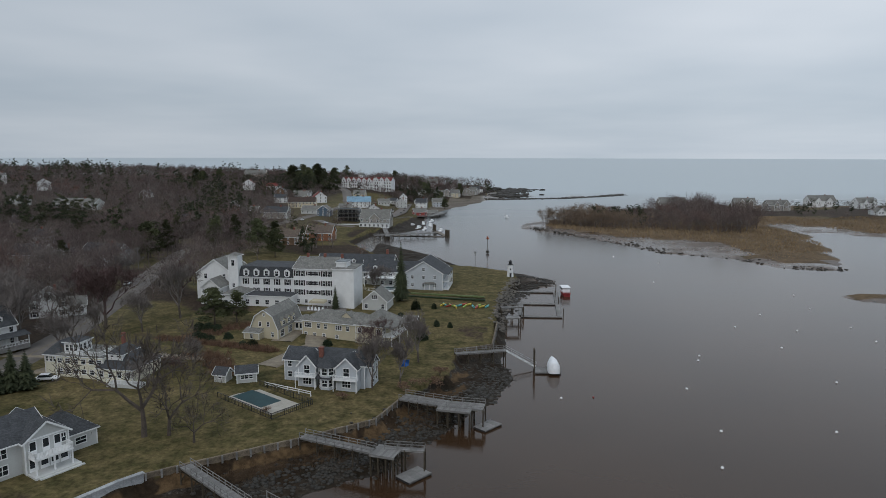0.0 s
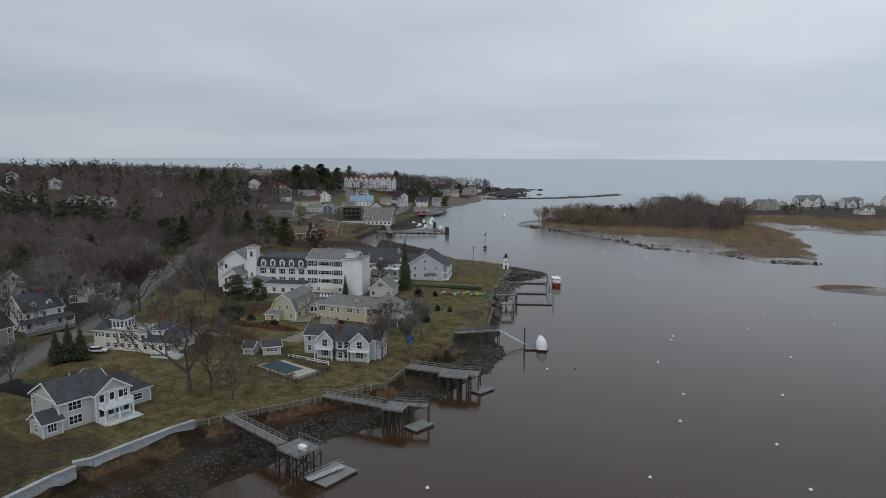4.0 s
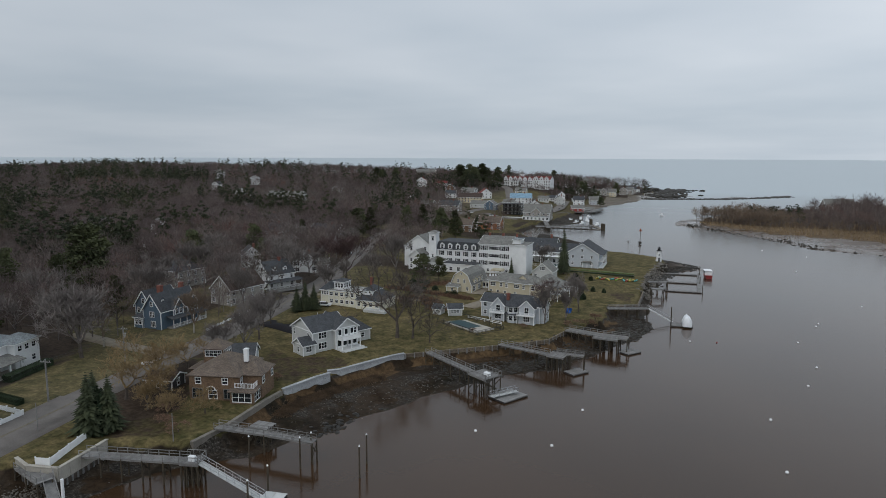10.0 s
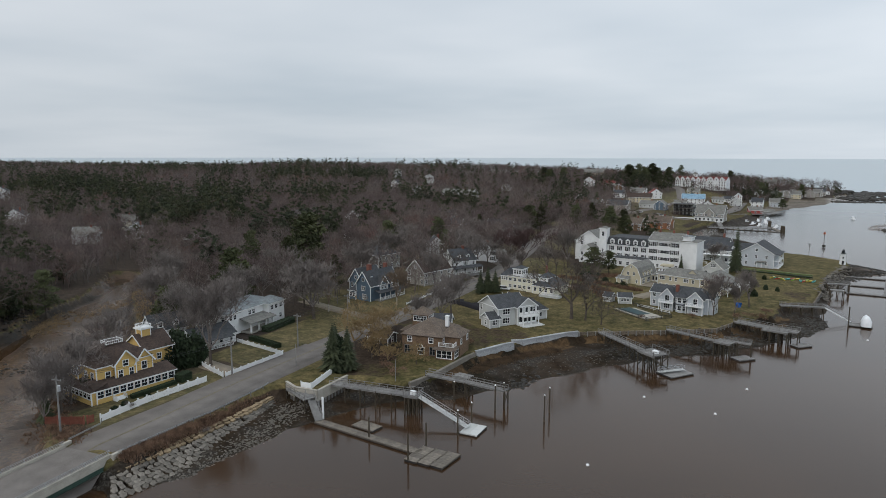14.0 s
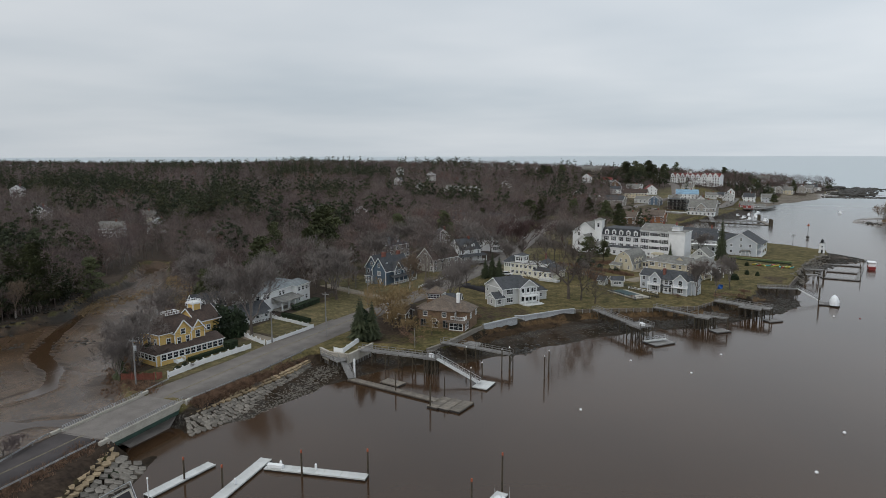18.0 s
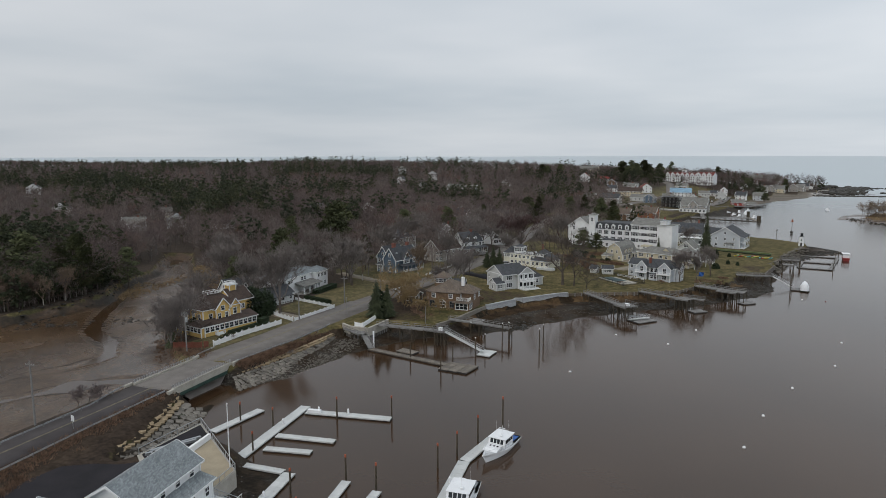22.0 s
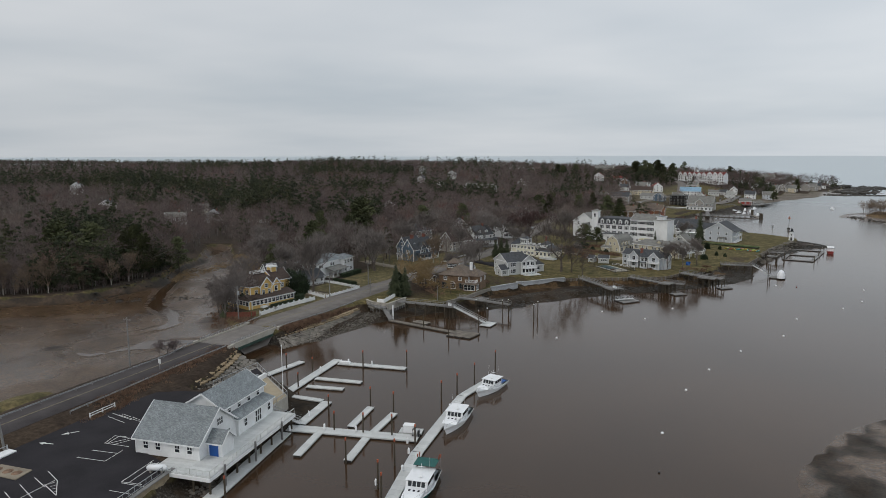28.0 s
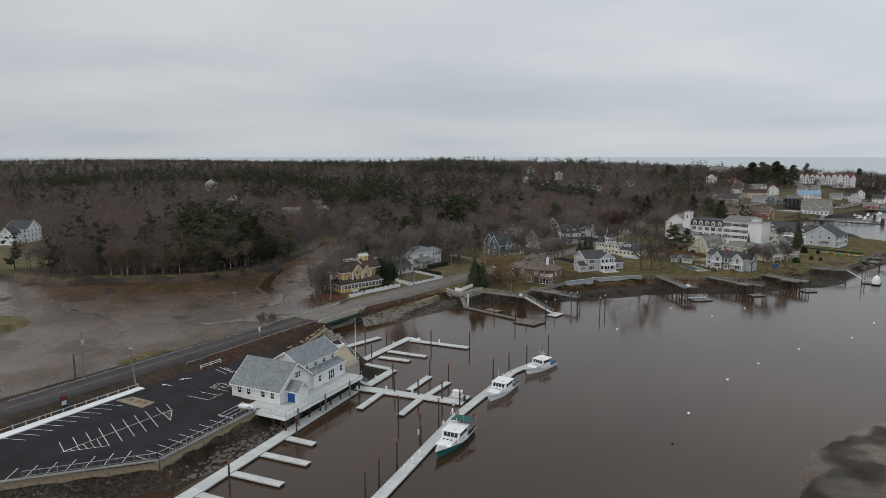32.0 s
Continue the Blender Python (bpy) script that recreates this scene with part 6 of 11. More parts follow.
    if canopy:
        bm = bmesh.new()
        bx(bm, -L * 0.42, -L * 0.2, -B * 0.42, B * 0.42, f + 2.3, f + 2.38, 0.03)
        part("canopy", bm, M_TARP_G, b, "green canvas canopy")
        bm = bmesh.new()
        for sx in (-0.41, -0.21):
            for s in (-1, 1):
                rod(bm, (sx * L, s * B * 0.4, f), (sx * L, s * B * 0.4, f + 2.3), 0.03, 0.03, 5)
        part("canopy_frame", bm, M_STEEL, b)
    if flags:
        for k in range(7):
            bm = bmesh.new()
            px, py = -L * 0.45 + 0.3 * (k % 3), (-1 if k % 2 else 1) * B * 0.4
            rod(bm, (px, py, f), (px + 0.2 * (k - 3), py, f + 2.7 + 0.2 * (k % 3)), 0.02, 0.02, 5)
            part("pole", bm, M_STEEL, b)
            bm = bmesh.new()
            bx(bm, px + 0.2 * (k - 3) - 0.3, px + 0.2 * (k - 3) + 0.25, py - 0.02, py + 0.02, f + 2.2 + 0.2 * (k % 3), f + 2.75 + 0.2 * (k % 3))
            part("marker_flag", bm, M_ORANGE, b, "small red marker flag")
    return b


cabin_boat(-37.9, -90.2, -75, 13.2, 4.4, "white lobster boat with a sea-green hull and red marker flags", M_GREENHULL, canopy=True, flags=True)
cabin_boat(-46.3, -62.8, -79, 12.4, 4.3, "white cabin cruiser moored at the outer dock", M_PLASTICWHITE)
cabin_boat(-48.4, -42.7, -93, 11.0, 4.0, "white motor boat with a blue-lined cockpit", M_PLASTICWHITE, M_BLUEDOOR)

wrapped = thing("wrapped_boat", "boat shrouded in white shrink-wrap on a float", "boat", pose(0.3, 141.6, 0.45, 0, 0, 0))
bm = bmesh.new()
ring = []
for i in range(9):
    t = i / 8
    w = 1.5 * math.sin(math.pi * min(1, 0.25 + 0.75 * t)) ** 0.6 if t < 1 else 0.2
    hgt = 1.9 + 1.5 * math.sin(math.pi * (0.25 + 0.6 * t))
    ring.append([bm.verts.new((0.0 + w * a, -3.4 + 6.8 * t, max(0.02, hgt * c))) for a, c in ((-1, 0), (-1.02, 0.45), (-0.6, 0.82), (0, 1), (0.6, 0.82), (1.02, 0.45), (1, 0))])
for a, c in zip(ring, ring[1:]):
    for j in range(6):
        bm.faces.new((a[j], a[j + 1], c[j + 1], c[j]))
bm.faces.new(ring[0])
bm.faces.new(ring[-1][::-1])
bmesh.ops.recalc_face_normals(bm, faces=bm.faces[:])
part("shrink_wrap", bm, M_SHRINK, wrapped, smooth=True)
bm = bmesh.new()
bx(bm, -1.3, 1.3, -3.2, 3.0, 0, 0.25)
part("cradle", bm, M_TIMBER, wrapped)

red_boat = thing("cabin_boat", "small boat with dark red hull and white cabin at docks", "boat", pose(18.6, 236, 0.05, 0, 0, 92))
hull("hull", red_boat, 8.5, 3.6, 1.3, M_REDHULL)
bm = bmesh.new()
bx(bm, -2.9, 2.2, -1.5, 1.5, 1.3, 3.2, 0.1)
part("cabin", bm, M_PLASTICWHITE, red_boat)
bm = bmesh.new()
bx(bm, -3.4, 2.6, -1.7, 1.7, 3.2, 3.35, 0.04)
part("cabin_roof", bm, M_PLASTICWHITE, red_boat)
for k in range(4):
    bm = bmesh.new()
    bx(bm, -2.4 + 1.15 * k, -1.6 + 1.15 * k, -1.53, 1.53, 2.2, 2.9)
    part("window", bm, M_GLASS, red_boat)


def small_boat(x, y, turn, L, label, hull_m=None, cab=True):
    b = thing("small_boat", label, "boat", pose(x, y, 0.05, 0, 0, turn), "small boats")
    hull("hull", b, L, L * 0.32, 0.8, hull_m or M_PLASTICWHITE)
    if cab:
        bm = bmesh.new()
        bx(bm, -L * 0.1, L * 0.14, -L * 0.11, L * 0.11, 0.8, 2.4, 0.08)
        part("cabin", bm, M_PLASTICWHITE, b)
        bm = bmesh.new()
        bx(bm, -L * 0.08, L * 0.145, -L * 0.112, L * 0.112, 1.6, 2.1)
        part("window", bm, M_GLASS, b)
    return b


# ---- mooring buoys ----
def buoy(x, y, r=0.24, material=None, label="round white mooring buoy afloat on brown water"):
    b = thing("mooring_buoy", label, "buoy", pose(x, y, 0.05), "mooring buoys")
    bm = bmesh.new()
    bmesh.ops.create_uvsphere(bm, u_segments=12, v_segments=8, radius=r)
    part("ball", bm, material or M_PLASTICWHITE, b, smooth=True)
    bm = bmesh.new()
    rod(bm, (0, 0, r * 0.9), (0, 0, r * 1.35), 0.05, 0.05, 6)
    part("eye", bm, M_STEEL, b)


for x, y in ((51.2, 105.4), (28.5, 105.4), (22.5, 89.6), (80.5, 204), (-0.5, 122.8), (82.4, 182.6),
             (9.2, 65.0), (6.7, 40.6), (-28.7, 60.4), (-33.5, 41.0), (-48.7, 44.0), (34.5, 61.4), (37.2, 78.7), (64.9, 187.0), (61.2, 262.4), (42.3, 155.6), (40.5, 151.5), (108.3, 236.7), (60.7, 334.4), (78.9, 314.2), (30.0, 129.6), (99.7, 171.1), (67.8, 134.9), (101.7, 187.3), (102.3, 213.3), (68.6, 163.9), (-50.5, 5.4), (-2.5, 17.8), (-7.5, -3.0), (-9.8, -20.8), (-9.4, -47.6)):
    buoy(x, y, 0.32)
buoy(6.9, 123.5, 0.25, M_REDHULL, "small dark red mooring buoy afloat")
buoy(-6.4, -64.3, 0.22, M_RUBBER, "small black mooring buoy afloat")

# ---- houses near the water ----
def house_at(label, x, y, turn, dz=0.0):
    return thing("house", label, "house", pose(x, y, ground_z(x, y) + dz, 0, 0, turn))


def porch(h, x0, x1, y0, y1, z, eave, roofm, post_step=2.4, rail=True, faces="s", lift=0.0):
    """An open porch: floor, posts, rails and a shallow roof that rises towards +y."""
    bm = bmesh.new()
    bx(bm, x0, x1, y0, y1, -0.5, z)
    part("porch_floor", bm, M_TIMBER, h)
    bm = bmesh.new()
    block_roof(bm, (x0, x1, y0, y1, 0, eave, "sheds", 0.8), 0.3, 0.12)
    part("porch_roof", bm, roofm, h)
    n = max(1, int((x1 - x0) / post_step))
    pts = [(x0 + 0.15 + (x1 - x0 - 0.3) * i / n, y0 + 0.15) for i in range(n + 1)]
    posts(h, pts, z, eave, 0.08, name="porch_post")
    if rail:
        railing(h, (x0 + 0.1, y0 + 0.15), (x1 - 0.1, y0 + 0.15), z)


def fancy_pediment(h, b, face):
    """A white pediment board across a gable."""
    x0, x1, y0, y1, z0, eave, roof, rise = b[:8]
    bm = bmesh.new()
    if face == "w":
        bx(bm, x0 - 0.1, x0 + 0.02, y0, y1, eave - 0.15, eave + 0.1)
    elif face == "s":
        bx(bm, x0, x1, y0 - 0.1, y0 + 0.02, eave - 0.15, eave + 0.1)
    part("frieze_board", bm, M_TRIM, h)


# pale grey house with the river balcony
h = house_at("pale grey two-storey house with dark roof and white river balcony", -97.8, 69.4, 57, -0.1)
b = raise_block(h, (0, 3.4, 0.6, 5.2, -0.8, 3.0, "gx", 1.5), M_GREYSIDE, M_ROOF)
put_window(h, b, "w", 0, 1.6, 0.8, 1.3)
put_window(h, b, "s", -0.1, 1.7, 1.5, 1.4, "triple")
fancy_pediment(h, b, "w")
b = raise_block(h, (3.2, 13.6, 1.2, 11.4, -0.8, 5.7, "gx", 2.9), M_GREYSIDE, M_ROOF)
put_window(h, b, "s", -2.3, 1.7, 2.3, 1.5, "triple")
put_window(h, b, "s", -2.3, 4.4, 2.3, 1.5, "triple")
put_window(h, b, "w", -4.0, 4.4, 0.7, 1.3)
put_window(h, b, "w", 3.0, 4.4, 0.8, 1.3)
fancy_pediment(h, b, "w")
b = raise_block(h, (9.4, 16.2, 0.0, 9.5, -0.8, 5.7, "gy", 2.4), M_GREYSIDE, M_ROOF)
fancy_pediment(h, b, "s")
for u in (-2.2, -0.2, 1.6):
    put_window(h, b, "s", u, 4.3, 0.9, 1.9, "door", kind="glazed_door")
put_window(h, b, "s", 2.6, 4.5, 0.7, 1.4)
for u in (-2.3, -0.6, 1.0, 2.5):
    put_window(h, b, "s", u, 1.5, 1.1, 2.1, "door", kind="glazed_door")
bm = bmesh.new()
bx(bm, 9.8, 15.8, -2.3, 0.0, 2.75, 3.05, 0.02)
part("balcony", bm, M_TRIM, h, "white painted balcony")
for p, q in (((9.9, -2.2), (15.7, -2.2)), ((9.9, -2.2), (9.9, 0)), ((15.7, -2.2), (15.7, 0))):
    railing(h, p, q, 3.05, 0.95, gap=0.22)
posts(h, [(10, -2.1), (12.8, -2.1), (15.6, -2.1)], 0.4, 2.75, 0.12, name="balcony_post")
bm = bmesh.new()
bx(bm, 9.4, 16.6, -3.0, 0, -0.6, 0.4)
bx(bm, 9.9, 16.9, -3.5, -3.0, -0.6, 0.2)
part("terrace", bm, M_DOCKPALE, h, "pale decked terrace with a step")
b = raise_block(h, (15.6, 22.2, 2.6, 11.0, -0.8, 3.2, "hip", 3.0), M_GREYSIDE, M_ROOF)
put_window(h, b, "s", 0.5, 1.8, 1.8, 1.1)
bm = bmesh.new()
rod(bm, (8, 6.3, 8.4), (8, 6.3, 9.2), 0.08, 0.08, 6)
part("vent_pipe", bm, M_TRIM, h)

# grey-blue house with bays and the pool
h = house_at("grey-blue house with two balconied gables and a bay", -59.6, 118.6, -11, -0.1)
h.matrix_basis = h.matrix_basis @ Matrix.Diagonal((0.84, 0.9, 0.95, 1))
b = raise_block(h, (-5.0, 4.0, 4.2, 12.0, -0.8, 5.4, "gx", 2.0), M_GREYBLUE, M_ROOF)
for z in (1.7, 4.3):
    put_window(h, b, "s", -3.0, z, 1.1, 1.3)
    put_window(h, b, "s", 0.2, z, 0.8, 1.3)
put_window(h, b, "w", 0, 4.3, 0.9, 1.3)
b = raise_block(h, (0.5, 18.0, 3.0, 12.0, -0.8, 5.2, "hip", 2.6), M_GREYBLUE, M_ROOF)
for x0, x1, y0 in ((0.6, 5.4, 0.8), (11.2, 16.8, 0.4)):
    g = raise_block(h, (x0, x1, y0, 6.0, -0.8, 5.3, "gy", 2.3), M_GREYBLUE, M_ROOF)
    put_window(h, g, "s", 0, 4.2, 1.5, 2.0, "double", kind="arched_window")
    put_window(h, g, "s", 0, 1.5, 2.2, 1.5, "triple")
    bm = bmesh.new()
    bx(bm, x0 - 0.5, x1 + 0.5, y0 - 1.5, y0, 2.65, 2.9, 0.02)
    part("balcony", bm, M_TRIM, h)
    for p, q in (((x0 - 0.4, y0 - 1.4), (x1 + 0.4, y0 - 1.4)), ((x0 - 0.4, y0 - 1.4), (x0 - 0.4, y0)), ((x1 + 0.4, y0 - 1.4), (x1 + 0.4, y0))):
        railing(h, p, q, 2.9, 0.9, gap=0.25)
    posts(h, [(x0 - 0.3, y0 - 1.3), (x1 + 0.3, y0 - 1.3)], 0, 2.65, 0.1, name="balcony_post")
bm = bmesh.new()
prism(bm, [(6.2, 1.0), (7.2, -0.2), (9.4, -0.2), (10.4, 1.0), (10.4, 3.4), (6.2, 3.4)], 2, -0.5, 5.2)
part("bay", bm, M_GREYBLUE, h)
for z in (1.5, 4.2):
    fm, pm, sm = window_mesh(1.3, 1.5, "double")
    for x, y, tr in ((8.3, -0.2, 0), (6.72, 0.38, -50), (9.88, 0.38, 50)):
        o = link_mesh("window", fm, M_TRIM, h, m=pose(x, y, z, 0, 0, tr))
        link_mesh("pane", pm, M_GLASS, o)
bm = bmesh.new()
rod(bm, (8.3, 1.9, 5.25), (8.3, 1.9, 7.9), 2.95, 0.05, 8)
part("bay_roof", bm, M_ROOF, h)
bm = bmesh.new()
block_roof(bm, (5.9, 10.7, -0.5, 3.0, 0, 2.7, "sheds", 0.6), 0.2)
part("bay_skirt_roof", bm, M_ROOF, h)
b = raise_block(h, (14.5, 19.5, 4.0, 9.0, -0.8, 5.2, "gx", 2.0), M_GREYBLUE, M_ROOF)
win_row(h, b, "e", 4.0, 2)
win_row(h, b, "e", 1.6, 2)
chimney(h, 5.4, 4.8, 6.2, 8.6, 1.1)

for lab, x, y, tr, w, d, e in (("small grey garden shed with white door", -76.6, 121.6, -12, 2.6, 2.6, 2.1), ("grey garden shed with a row of windows", -71.4, 122.0, 18, 4.2, 3.2, 2.5)):
    s = thing("garden_shed", lab, "shed", pose(x, y, ground_z(x, y) - 0.05, 0, 0, tr))
    b = raise_block(s, (-w / 2, w / 2, -d / 2, d / 2, -0.3, e, "gx", 1.1), M_GREYSIDE, M_ROOF)
    win_row(s, b, "s", 1.4, 3 if w > 4 else 1, 0.7, 0.8)
    bm = bmesh.new()
    bx(bm, -w / 2 - 0.05, -w / 2 + 0.02, -0.45, 0.45, 0.05, 1.95)
    part("door", bm, M_TRIM, s)

pool = thing("swimming_pool", "covered swimming pool with green cover and stone surround", "pool", pose(-64.2, 110.2, ground_z(-64.2, 110.2), 0, 0, -38))
bm = bmesh.new()
bx(bm, -7.6, 7.4, -3.6, 3.4, -0.3, 0.12)
part("surround", bm, M_CONCRETE, pool)
bm = bmesh.new()
bx(bm, -7.0, 3.0, -2.8, 2.2, -0.1, 0.16, 0.04)
part("cover", bm, M_POOL, pool, "taut green pool cover")
for p, q in (((-9, -5), (9.5, -5)), ((9.5, -5), (9.5, 5)), ((9.5, 5), (-9, 5))):
    railing(pool, p, q, 0.0, 1.2, M_BLACKMETAL, "pool_fence", gap=0.5)
ramp_ob = thing("white_rail_fence", "low white rail fence beside the pool terrace", "fence", pose(-66.5, 119.0, ground_z(-62, 116), 0, 0, -27))
bm = bmesh.new()
for z in (0.35, 0.8):
    bx(bm, 0, 13, -0.04, 0.04, z, z + 0.16)
part("rail", bm, M_TRIM, ramp_ob)
posts(ramp_ob, [(x, 0) for x in (0.1, 3.3, 6.5, 9.7, 12.9)], -0.2, 1.0, 0.07)

# cream house with the roof deck
h = house_at("pale cream clapboard house with glazed roof tower and white roof deck", -106.4, 124.5, -9, -0.1)
h.matrix_basis = h.matrix_basis @ Matrix.Diagonal((0.82, 0.92, 0.96, 1))
b = raise_block(h, (-9, 5.5, -4.5, 4.5, -0.8, 5.2, "flat", 0), M_PALECREAM, M_ROOFGREY)
for z in (1.5, 4.0):
    win_row(h, b, "s", z, 6, 1.3, 1.0)
    win_row(h, b, "e", z, 2, 1.2, 1.0)
b = raise_block(h, (-13.5, -8.6, -3.4, 5.5, -0.8, 4.9, "hip", 2.6), M_PALECREAM, M_ROOF)
win_row(h, b, "s", 3.9, 4, 0.7, 1.1, inset=0.7)
b = raise_block(h, (-6.8, -2.6, -3.6, 1.0, 5.2, 8.2, "hip", 1.0), M_WHITE, M_ROOF)
for face in "sew":
    win_row(h, b, face, 6.9, 3, 0.9, 1.4, inset=0.8)
for p, q in (((-2.6, -4.4), (4.6, -4.4)), ((4.6, -4.4), (4.6, 0))):
    railing(h, p, q, 5.45, 1.0, gap=0.3)
raise_block(h, (4.2, 14.6, -5.2, 6.0, -0.8, 2.9, "hip", 4.2), M_PALECREAM, M_ROOF)
b = raise_block(h, (6.4, 10.6, -3.6, 3.0, 3.2, 5.9, "hip", 1.6), M_WHITE, M_ROOF)
win_row(h, b, "s", 5.7, 2, 0.8, 0.9)
win_row(h, (4.2, 14.6, -5.2, 6.0, -0.8, 2.9, "hip", 4.2), "s", 1.6, 4, 1.1, 1.3)
bm = bmesh.new()
bx(bm, 9.0, 18.5, -8.0, -5.2, -0.4, 0.4)
part("terrace", bm, M_DOCKPALE, h)
railing(h, (9.1, -7.9), (18.4, -7.9), 0.4, 0.9, gap=0.4)
chimney(h, 6.4, 2.4, 6, 9.6, 0.8)

# yellow gambrel carriage house
h = house_at("beige gambrel-roofed carriage house with three dormers", -76.6, 154.2, -12, -0.15)
h.matrix_basis = h.matrix_basis @ Matrix.Diagonal((0.76, 0.86, 0.84, 1))
b = raise_block(h, (-5.3, 5.3, 0, 17, -0.8, 3.2, "gambrel", 6.4), M_CREAM, M_ROOFGREY)
for u in (-1.6, 1.6):
    put_window(h, b, "s", u, 4.9, 0.9, 1.4)
put_window(h, b, "s", 3.2, 1.6, 0.9, 1.4)
put_window(h, b, "s", 0, 8.0, 0.7, 0.7)
win_row(h, b, "e", 1.6, 3, 2.4, 2.2, "triple", inset=3)
b2 = raise_block(h, (-6.4, -0.6, -2.6, 0.0, -0.8, 2.6, "sheds", 1.0), M_CREAM, M_ROOFGREY)
put_window(h, b2, "s", 0, 1.4, 0.9, 1.2)
for yy in (4.0, 7.6, 11.2):
    dormer(h, 5.4, yy, 3.9, 2.4, 1.7, 3.4, "e", M_CREAM, M_ROOFGREY)
b = raise_block(h, (5.3, 11.0, 11.5, 18.0, -0.8, 3.4, "hip", 1.6), M_CREAM, M_ROOFGREY)
win_row(h, b, "s", 1.6, 3, 1.0, 2.2, "door")

# long pale yellow house with the end balcony
h = house_at("long beige hip-roofed house with an end balcony", -54.6, 160.0, -20, -0.3)
h.matrix_basis = h.matrix_basis @ Matrix.Diagonal((0.94, 0.94, 0.96, 1))
b = raise_block(h, (-13, 9.5, -4.6, 4.6, -1.0, 5.0, "hip", 2.6), M_CREAM, M_ROOFGREY)
put_window(h, b, "s", -9.2, 3.7, 2.2, 1.3, "triple")
for u in (-5.6, -3.2, 4.2):
    put_window(h, b, "s", u, 3.7, 0.9, 1.3)
put_window(h, b, "s", 1.2, 3.7, 2.0, 1.2, "triple")
for u in (-10, -7.0, -3.8, 0.6):
    put_window(h, b, "s", u, 1.0, 0.9, 0.9)
b = raise_block(h, (5.5, 14.0, -5.2, 7.0, -1.0, 5.4, "hip", 3.2), M_CREAM, M_ROOFGREY)
win_row(h, b, "s", 3.9, 2, 1.2, 1.4)
win_row(h, b, "e", 3.9, 3, 1.2, 1.6)
dormer(h, 1.0, -2.6, 6.0, 3.0, 0.7, 3.0, "s", M_CREAM, M_ROOFGREY, False)
bm = bmesh.new()
bx(bm, 14.0, 17.0, -5.2, 6.0, 2.5, 2.8)
part("balcony", bm, M_TRIM, h)
railing(h, (16.9, -5.1), (16.9, 5.9), 2.8, 1.0, gap=0.3)
railing(h, (14.0, -5.1), (16.9, -5.1), 2.8, 1.0, gap=0.3)
posts(h, [(16.8, -5), (16.8, 0.4), (16.8, 5.8)], -0.6, 5.2, 0.12, name="balcony_post")
bm = bmesh.new()
block_roof(bm, (13.9, 17.1, -5.3, 6.1, 0, 5.1, "shede", 0.6), 0.2)
part("balcony_roof", bm, M_ROOFGREY, h)

# hotel
h = thing("hotel", "large white four-storey hotel with black shutters and a mansard wing", "hotel", pose(-80.2, 194.6, ground_z(-80, 197) - 0.3, 0, 0, -8))
b = raise_block(h, (2.2, 15.8, 0, 15, -0.8, 12.4, "gx", 2.8), M_WHITE, M_ROOFGREY)
for z in (4.4, 7.5, 10.7):
    for k, u in enumerate((-5.7, -4.0, -1.5, -0.1, 1.3, 3.6, 5.3)):
        put_window(h, b, "s", u, z, 0.8, 1.7 if k in (0, 1, 5, 6) else 1.2, shutters=True)
for k in range(5):
    put_window(h, b, "s", -5.4 + k * 2.7, 1.4, 0.9, 1.1)
b = raise_block(h, (15.8, 22.8, -0.6, 9.5, -0.8, 12.6, "flat", 0), M_WHITE, M_ROOFGREY, wall_label="blank white rendered stair tower")
b = raise_block(h, (16.6, 19.8, 1.4, 6.0, 12.8, 14.6, "flat", 0), M_WHITE, M_ROOFLIGHT)
b = raise_block(h, (-17.5, 2.2, 1.0, 14.5, -0.8, 8.8, "mansard", 3.4), M_WHITE, M_ROOF)
for z in (4.2, 7.3):
    for k in range(5):
        put_window(h, b, "s", -7.6 + k * 3.7, z, 1.0, 1.8, shutters=True)
for k in range(5):
    dormer(h, -14.9 + k * 3.6, 0.7, 9.1, 2.0, 2.1, 2.8, "s", M_WHITE, M_ROOF)
b = raise_block(h, (-20.6, -17.4, -0.4, 3.0, -0.8, 16.0, "hip", 1.0), M_WHITE, M_ROOFGREY)
put_window(h, b, "s", 0, 13.6, 1.0, 1.9)
put_window(h, b, "s", 0, 6.0, 0.8, 1.4)
b = raise_block(h, (-33.5, -20.4, 2.0, 15.0, -0.8, 9.6, "gy", 4.6), M_WHITE, M_ROOFGREY)
for z, c in ((2.2, 3), (5.4, 3), (8.4, 2)):
    win_row(h, b, "s", z, c, 1.0, 1.6, inset=3.2)
b = raise_block(h, (-28.0, -21.5, -5.5, 2.2, -0.8, 6.2, "gy", 2.6), M_WHITE, M_ROOFGREY)
for z in (1.8, 4.6):
    win_row(h, b, "s", z, 2, 0.9, 1.4)
b = raise_block(h, (-19.5, -12.5, -7.5, 1.0, -0.8, 4.4, "hip", 1.8), M_WHITE, M_ROOFGREY)
win_row(h, b, "s", 1.8, 2, 1.0, 1.3)
b = raise_block(h, (-13.0, 3.0, -5.5, 1.0, -0.8, 3.9, "flat", 0), M_WHITE, M_ROOF)
win_row(h, b, "s", 1.8, 5, 1.2, 1.4)
for k in range(3):
    bm = bmesh.new()
    bx(bm, 16.2 - k * 6, 17.0 - k * 6, 7, 7.8, 15.0, 16.4)
    part("chimney", bm, M_BRICK, h)

